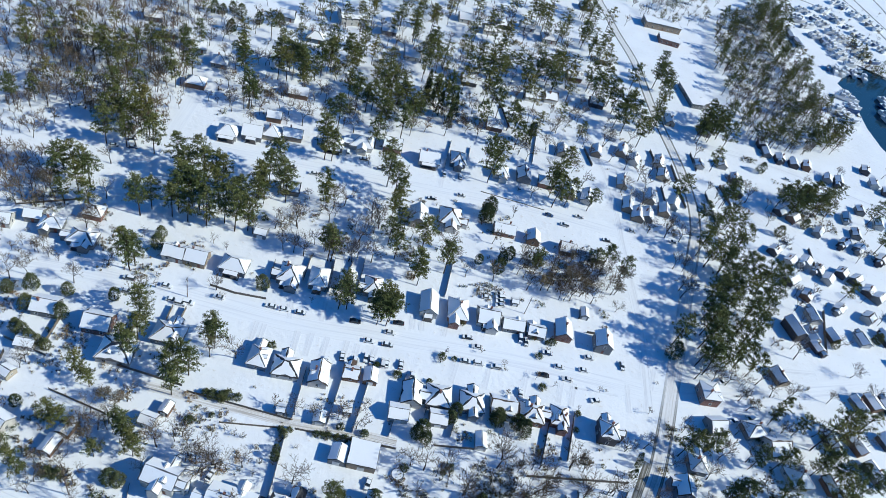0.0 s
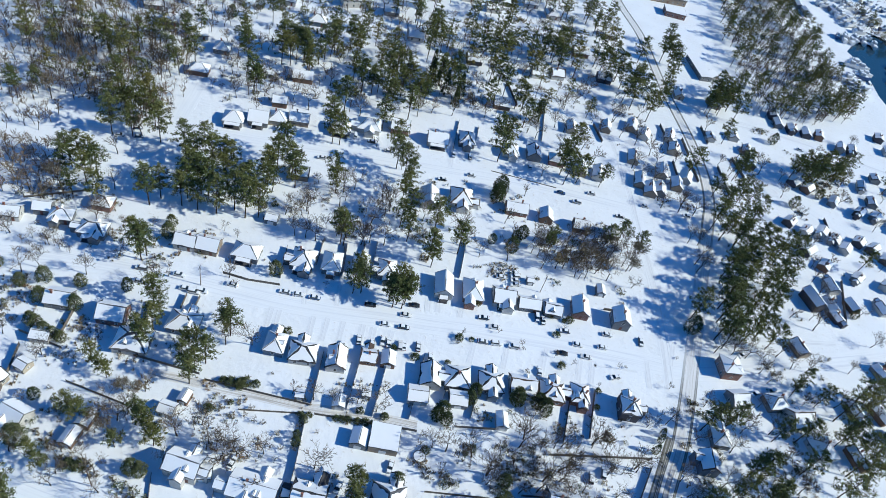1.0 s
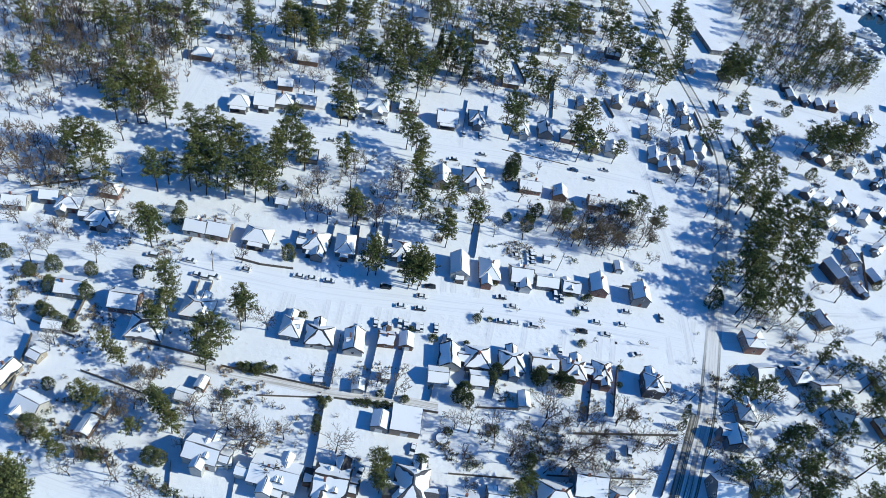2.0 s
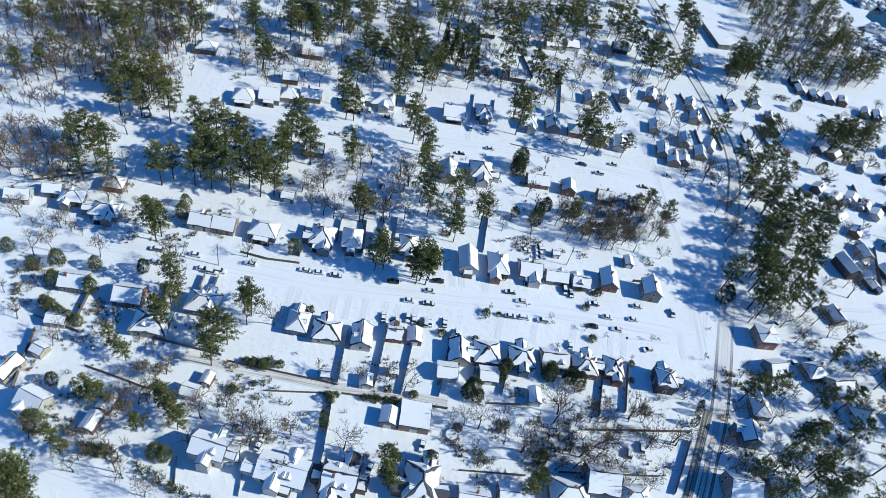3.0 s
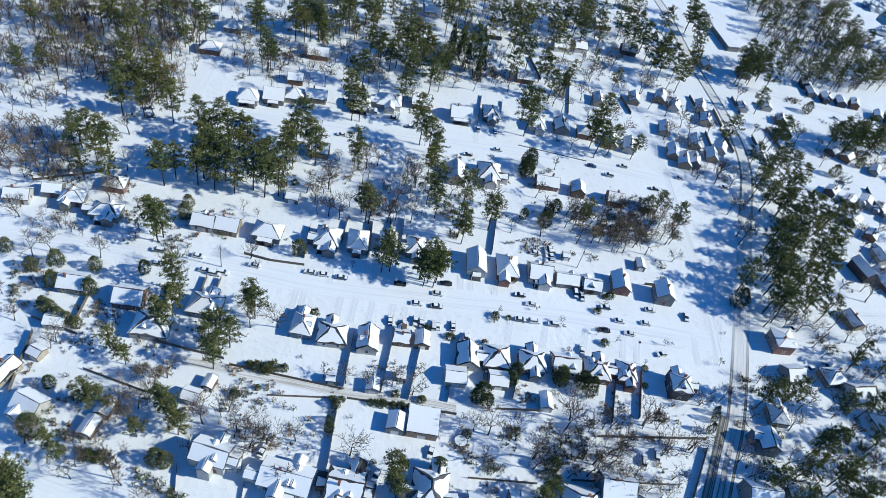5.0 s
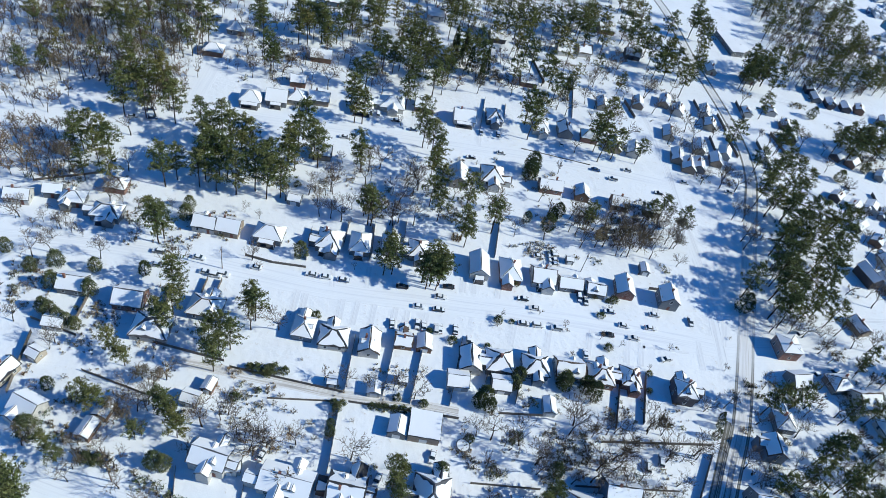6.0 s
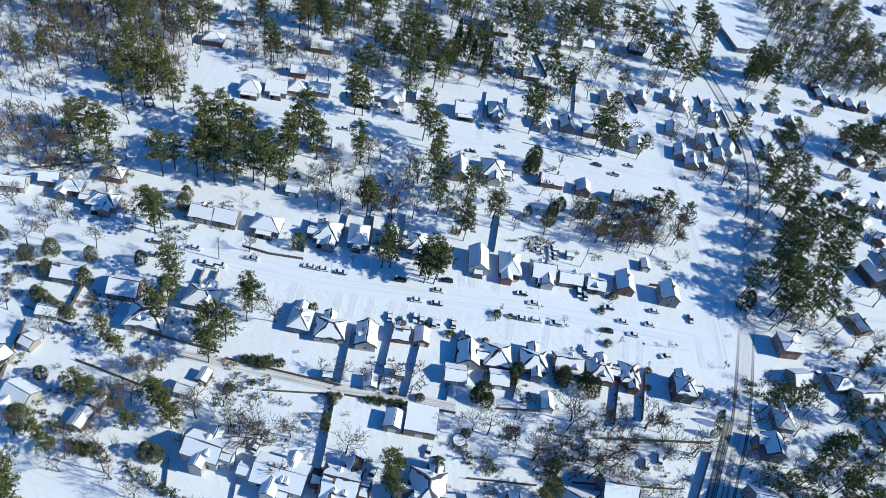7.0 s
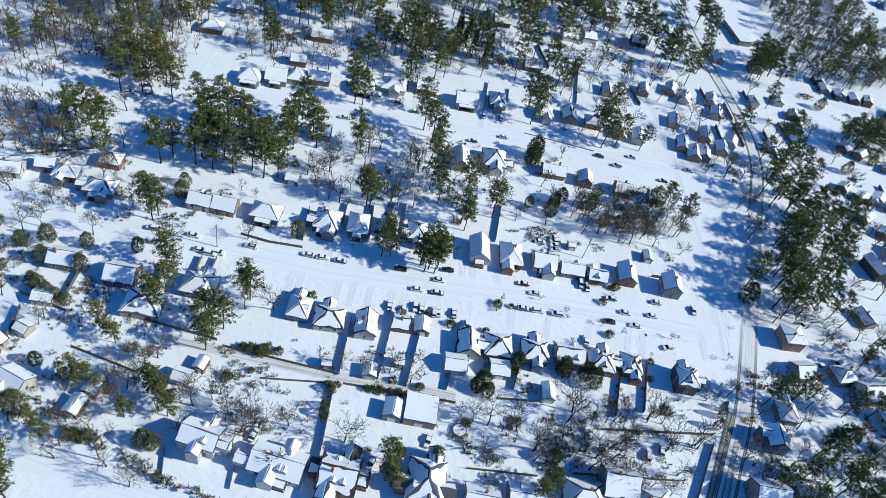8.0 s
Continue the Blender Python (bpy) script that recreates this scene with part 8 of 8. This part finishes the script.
house(-187.4, 139.2, 19.7, 10.0, 7.0, 3.1, "gable", "white", roof=2)
house(-138.5, 153.9, 19.7, 9.0, 7.0, 3.1, "gable", "white", roof=0)
house(-107.6, 214.6, 8.0, 9.0, 8.0, 3.1, "gable", "white", roof=0)
house(-29.1, 211.1, -166.9, 9.0, 8.0, 3.1, "gable", "white", roof=0)
house(-123.3, 146.4, 8.0, 8.0, 8.0, 3.1, "hip", "grey", roof=1)
house(85.8, 363.1, 11.6, 10.0, 9.0, 3.1, "hip", "grey", roof=1)
house(-48.0, 234.3, -166.9, 9.0, 8.0, 3.1, "gable", "grey", roof=0)
house(98.9, 281.5, 176.5, 9.0, 8.0, 3.1, "gable", "cream", roof=0)
house(139.9, 224.5, 3.8, 5.8, 8.9, 2.5, "gable", "cream", roof=1)
house(163.3, 223.8, 3.3, 8.0, 8.0, 3.1, "gable", "grey", roof=2)

# houses at the eastern edge
house(279.1, 234.2, -17.2, 5.4, 6.7, 3.2, "gable", "slate", rise=1.3088414424062842, wing='', fine=False, roof=0)
house(280.1, 219.4, -8.2, 5.2, 7.1, 3.2, "gable", "white", rise=1.4652206164227897, wing='', fine=False, roof=0)
house(258.4, 183.2, 173.8, 5.1, 6.2, 2.8, "gable", "grey", rise=1.6077074737475554, wing='', fine=False, roof=1)
house(267.3, 173.8, 168.4, 5.4, 7.3, 2.8, "gable", "white", rise=1.991618358824198, wing='', fine=False, roof=0)
house(245.8, 171.3, 164.9, 4.9, 7.3, 2.5, "gable", "white", rise=1.9471587930573782, wing='b', fine=False, roof=2)
house(247.3, 157.1, 170.8, 5.3, 7.2, 2.5, "gable", "grey", rise=1.6967799240183683, wing='', fine=False, roof=0)
house(287.7, 214.1, -16.8, 6.0, 6.7, 2.8, "gable", "slate", rise=1.6387681204720144, wing='', fine=False, roof=0)
house(225.8, 116.5, 141.6, 5.5, 6.6, 2.8, "gable", "slate", rise=1.714412083577845, wing='', fine=False, roof=0)
house(232.5, 113.5, -47.4, 4.8, 7.0, 3.2, "gable", "slate", rise=1.8768356876649146, wing='', fine=False, roof=2)
house(238.3, 107.6, -36.6, 5.5, 7.3, 2.5, "gable", "slate", rise=1.6754897353374576, wing='', fine=False, roof=0)
house(242.4, 103.5, 134.1, 5.0, 7.1, 3.2, "gable", "grey", rise=1.8046054757189673, wing='', fine=False, roof=1)
house(235.3, 143.8, -41.8, 4.6, 7.6, 3.2, "gable", "slate", rise=1.7603181953085711, wing='f', fine=False, roof=0)
house(245.0, 143.7, -40.9, 5.5, 7.0, 2.5, "gable", "grey", rise=1.5469154268181302, wing='f', fine=False, roof=2)
house(256.2, 138.3, -39.0, 5.4, 7.8, 3.2, "gable", "slate", rise=1.467854907092953, wing='f', fine=False, roof=1)
house(205.1, 65.5, 20.8, 4.8, 6.7, 2.8, "gable", "brown", rise=1.8922163816003508, wing='', fine=False, roof=0)
house(222.0, 68.4, 15.9, 5.7, 6.8, 2.5, "gable", "white", rise=1.9095155182661478, wing='b', fine=False, roof=2)
house(230.6, 85.9, 136.8, 5.7, 6.4, 2.8, "gable", "white", rise=1.9177338746722647, wing='', fine=False, roof=1)
house(215.3, 87.1, 138.6, 4.7, 6.7, 2.5, "gable", "grey", rise=1.3275655452936042, wing='b', fine=False, roof=2)
house(236.0, 73.3, 18.2, 4.6, 7.2, 2.8, "gable", "slate", rise=1.7560789940915922, wing='b', fine=False, roof=1)
house(205.8, 26.9, -156.5, 4.7, 7.6, 2.5, "gable", "grey", rise=1.7305335706187828, wing='', fine=False, roof=2)
house(213.7, 30.0, -160.8, 5.4, 8.0, 2.8, "gable", "brown", rise=1.3274079892521955, wing='', fine=False, roof=0)
house(221.5, 29.7, -162.0, 5.7, 7.2, 2.5, "gable", "slate", rise=1.5143024737947124, wing='f', fine=False, roof=1)
house(185.5, 2.5, -163.7, 5.0, 7.0, 3.2, "gable", "slate", rise=1.7234045302036367, wing='b', fine=False, roof=0)
house(197.5, 3.5, -153.2, 4.9, 7.4, 3.2, "gable", "brown", rise=1.6124740934365616, wing='f', fine=False, roof=0)
house(200.9, -7.2, -155.4, 5.0, 7.8, 3.2, "gable", "grey", rise=1.5493884562582398, wing='b', fine=False, roof=0)
house(179.1, -18.8, -162.4, 5.4, 7.1, 2.8, "gable", "brown", rise=1.9124494516223005, wing='b', fine=False, roof=1)
house(212.9, 10.0, -156.5, 5.3, 6.7, 2.8, "gable", "slate", rise=1.9834657992509641, wing='', fine=False, roof=0)
house(280.5, 173.7, 164.4, 5.0, 7.7, 3.2, "gable", "brown", rise=1.4974801301551275, wing='f', fine=False, roof=1)
house(266.8, 131.2, -35.5, 5.7, 6.5, 2.8, "gable", "brown", rise=1.756373877829668, wing='f', fine=False, roof=1)
house(250.1, 92.5, 136.0, 5.3, 6.4, 2.5, "gable", "slate", rise=1.4182897775027812, wing='b', fine=False, roof=2)
house(237.8, 56.9, 22.4, 5.5, 6.6, 2.8, "gable", "slate", rise=1.944065089576421, wing='', fine=False, roof=1)

# harbour
water_sheet([(301.3, 366.9), (325.2, 405.9), (341.5, 415.5), (357.9, 404.9), (390.3, 391.4), (338.5, 245.8), (317.0, 255.6), (307.9, 277.6), (305.1, 301.5), (306.4, 328.5), (306.1, 354.2)])
boat(294.3, 486.5, 22, 10.9, "white")
boat(298.5, 486.1, 26, 11.7, "white")
boat(294.8, 476.9, 2, 12.8, "white")
boat(300.6, 469.1, 24, 12.8, "grey")
boat(304.5, 470.1, 21, 13.3, "white")
boat(299.4, 468.5, 29, 10.0, "white")
boat(303.8, 453.9, 13, 10.5, "grey")
boat(306.5, 456.3, 5, 10.9, "white")
boat(306.5, 449.6, 14, 11.0, "white")
boat(313.7, 445.8, 27, 13.0, "grey")
boat(315.6, 442.2, 17, 13.1, "white")
boat(316.2, 432.9, 18, 12.6, "white")
boat(318.8, 427.2, 24, 12.1, "white")
boat(314.6, 421.2, 13, 9.5, "white")
boat(321.6, 419.9, 25, 13.5, "white")
boat(324.8, 412.5, 24, 11.3, "white")
boat(325.0, 409.2, 6, 11.1, "white")
boat(329.4, 401.3, 15, 9.5, "white")
boat(305.0, 512.1, 23, 10.6, "white")
boat(308.6, 508.6, 15, 11.6, "white")
boat(314.0, 507.0, 31, 9.4, "white")
boat(316.4, 498.5, 39, 11.6, "blue")
boat(320.0, 495.5, 13, 10.9, "white")
boat(315.9, 490.5, 38, 9.4, "white")
boat(321.4, 487.1, 24, 13.4, "white")
boat(325.3, 485.6, 20, 11.3, "white")
boat(326.5, 476.2, 26, 13.4, "white")
boat(326.5, 471.8, 12, 12.9, "white")
boat(332.6, 470.9, 16, 11.2, "white")
boat(330.0, 464.0, 33, 13.5, "white")
boat(333.5, 460.6, 16, 10.7, "white")
boat(341.8, 458.8, 35, 9.9, "white")
boat(344.8, 457.6, 14, 11.2, "blue")
boat(343.7, 448.2, 19, 9.7, "white")
boat(345.1, 443.0, 39, 9.0, "grey")
boat(346.6, 440.0, 16, 13.6, "white")
boat(349.7, 436.3, 28, 11.5, "white")
boat(355.8, 431.6, 21, 12.1, "blue")
boat(328.2, 531.5, 24, 9.2, "white")
boat(327.8, 529.1, 19, 9.6, "blue")
boat(329.2, 528.0, 22, 13.5, "white")
boat(336.7, 526.6, 35, 13.6, "white")
boat(338.3, 515.4, 45, 13.2, "white")
boat(341.2, 512.3, 20, 12.7, "blue")
boat(342.8, 512.1, 26, 9.2, "white")
boat(347.2, 509.2, 32, 13.2, "white")
boat(351.3, 501.1, 29, 10.6, "blue")
boat(355.7, 501.8, 27, 9.7, "white")
boat(355.2, 491.2, 37, 11.9, "white")
boat(362.4, 487.6, 40, 9.8, "white")
boat(359.7, 487.1, 27, 10.3, "blue")
boat(367.1, 485.1, 46, 9.1, "white")
boat(369.3, 479.4, 37, 10.6, "white")
boat(373.8, 478.4, 35, 10.7, "blue")
boat(379.0, 467.0, 34, 10.0, "white")
boat(376.2, 469.2, 26, 12.2, "white")
boat(299.1, 390.0, 73, 10.1, "blue")
boat(302.9, 386.8, 91, 12.6, "white")
boat(309.2, 386.4, 100, 11.0, "white")
boat(306.0, 392.4, 79, 11.5, "blue")
boat(315.5, 392.4, 92, 10.2, "white")
boat(314.9, 394.9, 84, 11.4, "white")
boat(321.5, 391.1, 98, 11.2, "blue")
boat(321.8, 391.5, 85, 12.3, "white")
boat(330.4, 389.4, 86, 12.1, "white")
boat(301.4, 348.8, 4, 9.3, "white")
boat(298.4, 342.0, -2, 13.3, "white")
boat(302.2, 337.8, -6, 12.3, "white")
boat(295.0, 338.7, -10, 11.5, "white")
boat(301.6, 327.3, -1, 11.8, "white")
boat(297.2, 325.8, -13, 11.2, "white")
boat(296.5, 320.8, -11, 12.8, "blue")
boat(281.1, 314.2, 14, 9.7, "white")
boat(282.0, 310.8, 11, 13.7, "white")
boat(284.7, 314.3, 8, 13.5, "grey")
boat(290.0, 309.9, 7, 10.5, "white")
boat(286.2, 307.6, 24, 10.8, "blue")
boat(288.3, 303.6, 34, 9.0, "white")
boat(290.0, 300.2, 10, 10.2, "white")
boat(293.2, 300.6, 26, 11.6, "blue")
boat(291.6, 299.2, 8, 12.1, "white")
boat(359.9, 566.7, 28, 11.4, "blue")
boat(355.8, 562.3, 46, 11.9, "white")
boat(365.7, 562.1, 40, 11.3, "white")
boat(364.6, 554.5, 23, 11.6, "blue")
boat(367.2, 557.2, 48, 12.2, "white")
boat(371.6, 547.9, 31, 9.6, "white")
boat(373.7, 542.8, 40, 13.5, "white")
boat(381.6, 540.6, 43, 13.2, "white")
boat(382.3, 537.6, 29, 11.1, "white")
boat(384.1, 530.1, 42, 12.8, "grey")
boat(391.2, 526.5, 49, 10.8, "white")
boat(389.3, 522.8, 48, 13.8, "white")
boat(394.9, 523.6, 47, 9.2, "white")
boat(305.0, 454.0, 26, 13.8, "white")
boat(306.7, 455.1, 26, 11.4, "white")
boat(314.2, 450.0, 18, 11.1, "blue")
boat(313.8, 446.9, 28, 12.5, "white")
boat(318.3, 445.2, 28, 13.7, "white")
boat(317.4, 439.4, 29, 12.5, "white")
boat(321.8, 433.1, 40, 11.0, "grey")
boat(321.3, 428.4, 21, 13.9, "white")
boat(328.8, 420.9, 15, 11.0, "white")
boat(334.8, 354.5, -81, 11.1, "white")
boat(331.6, 342.6, -76, 10.3, "blue")
boat(327.2, 328.0, -72, 12.7, "white")
boat(326.3, 321.5, -73, 10.1, "white")
dock(303.1, 392.8, 332.7, 392.4, 5.0)
dock(327.6, 421.7, 362.5, 407.6, 5.0)
dock(303.1, 357.0, 303.3, 316.2, 2.4)
dock(338.7, 363.2, 326.1, 302.9, 2.4)
house(276.7, 437.3, -88.7, 15.6, 5.0, 3.0, "gable", "grey", name="boat_shed", chimney=0, label="grey boat shed with a snowy roof", group="school buildings", rise=1.5)
house(280.8, 422.2, -83.8, 14.3, 5.0, 3.0, "gable", "white", name="boat_shed", chimney=0, label="white boat shed with a snowy roof", group="school buildings", rise=1.5)

# backyard trampoline
trampoline(13.8, -57.5)

# banks and tracks behind the harbour
tagged(strip("verge", smooth_line([(305.6, 544.0), (323.5, 542.8), (344.1, 530.0), (356.6, 512.5)]), 2.2, 0.034, VERGE), "dark scraped bank beside the harbour", "verge", kind="structure")
tagged(strip("verge", smooth_line([(373.1, 592.4), (381.0, 569.1), (389.2, 538.0), (395.6, 497.0)]), 2.2, 0.034, VERGE), "dark scraped bank beside the harbour", "verge", kind="structure")
tagged(strip("verge", smooth_line([(389.1, 603.9), (395.7, 575.0), (406.3, 525.9)]), 2.2, 0.034, VERGE), "dark scraped bank beside the harbour", "verge", kind="structure")
tagged(strip("verge", smooth_line([(419.6, 625.8), (423.2, 598.4), (423.3, 563.3)]), 2.2, 0.034, VERGE), "dark scraped bank beside the harbour", "verge", kind="structure")
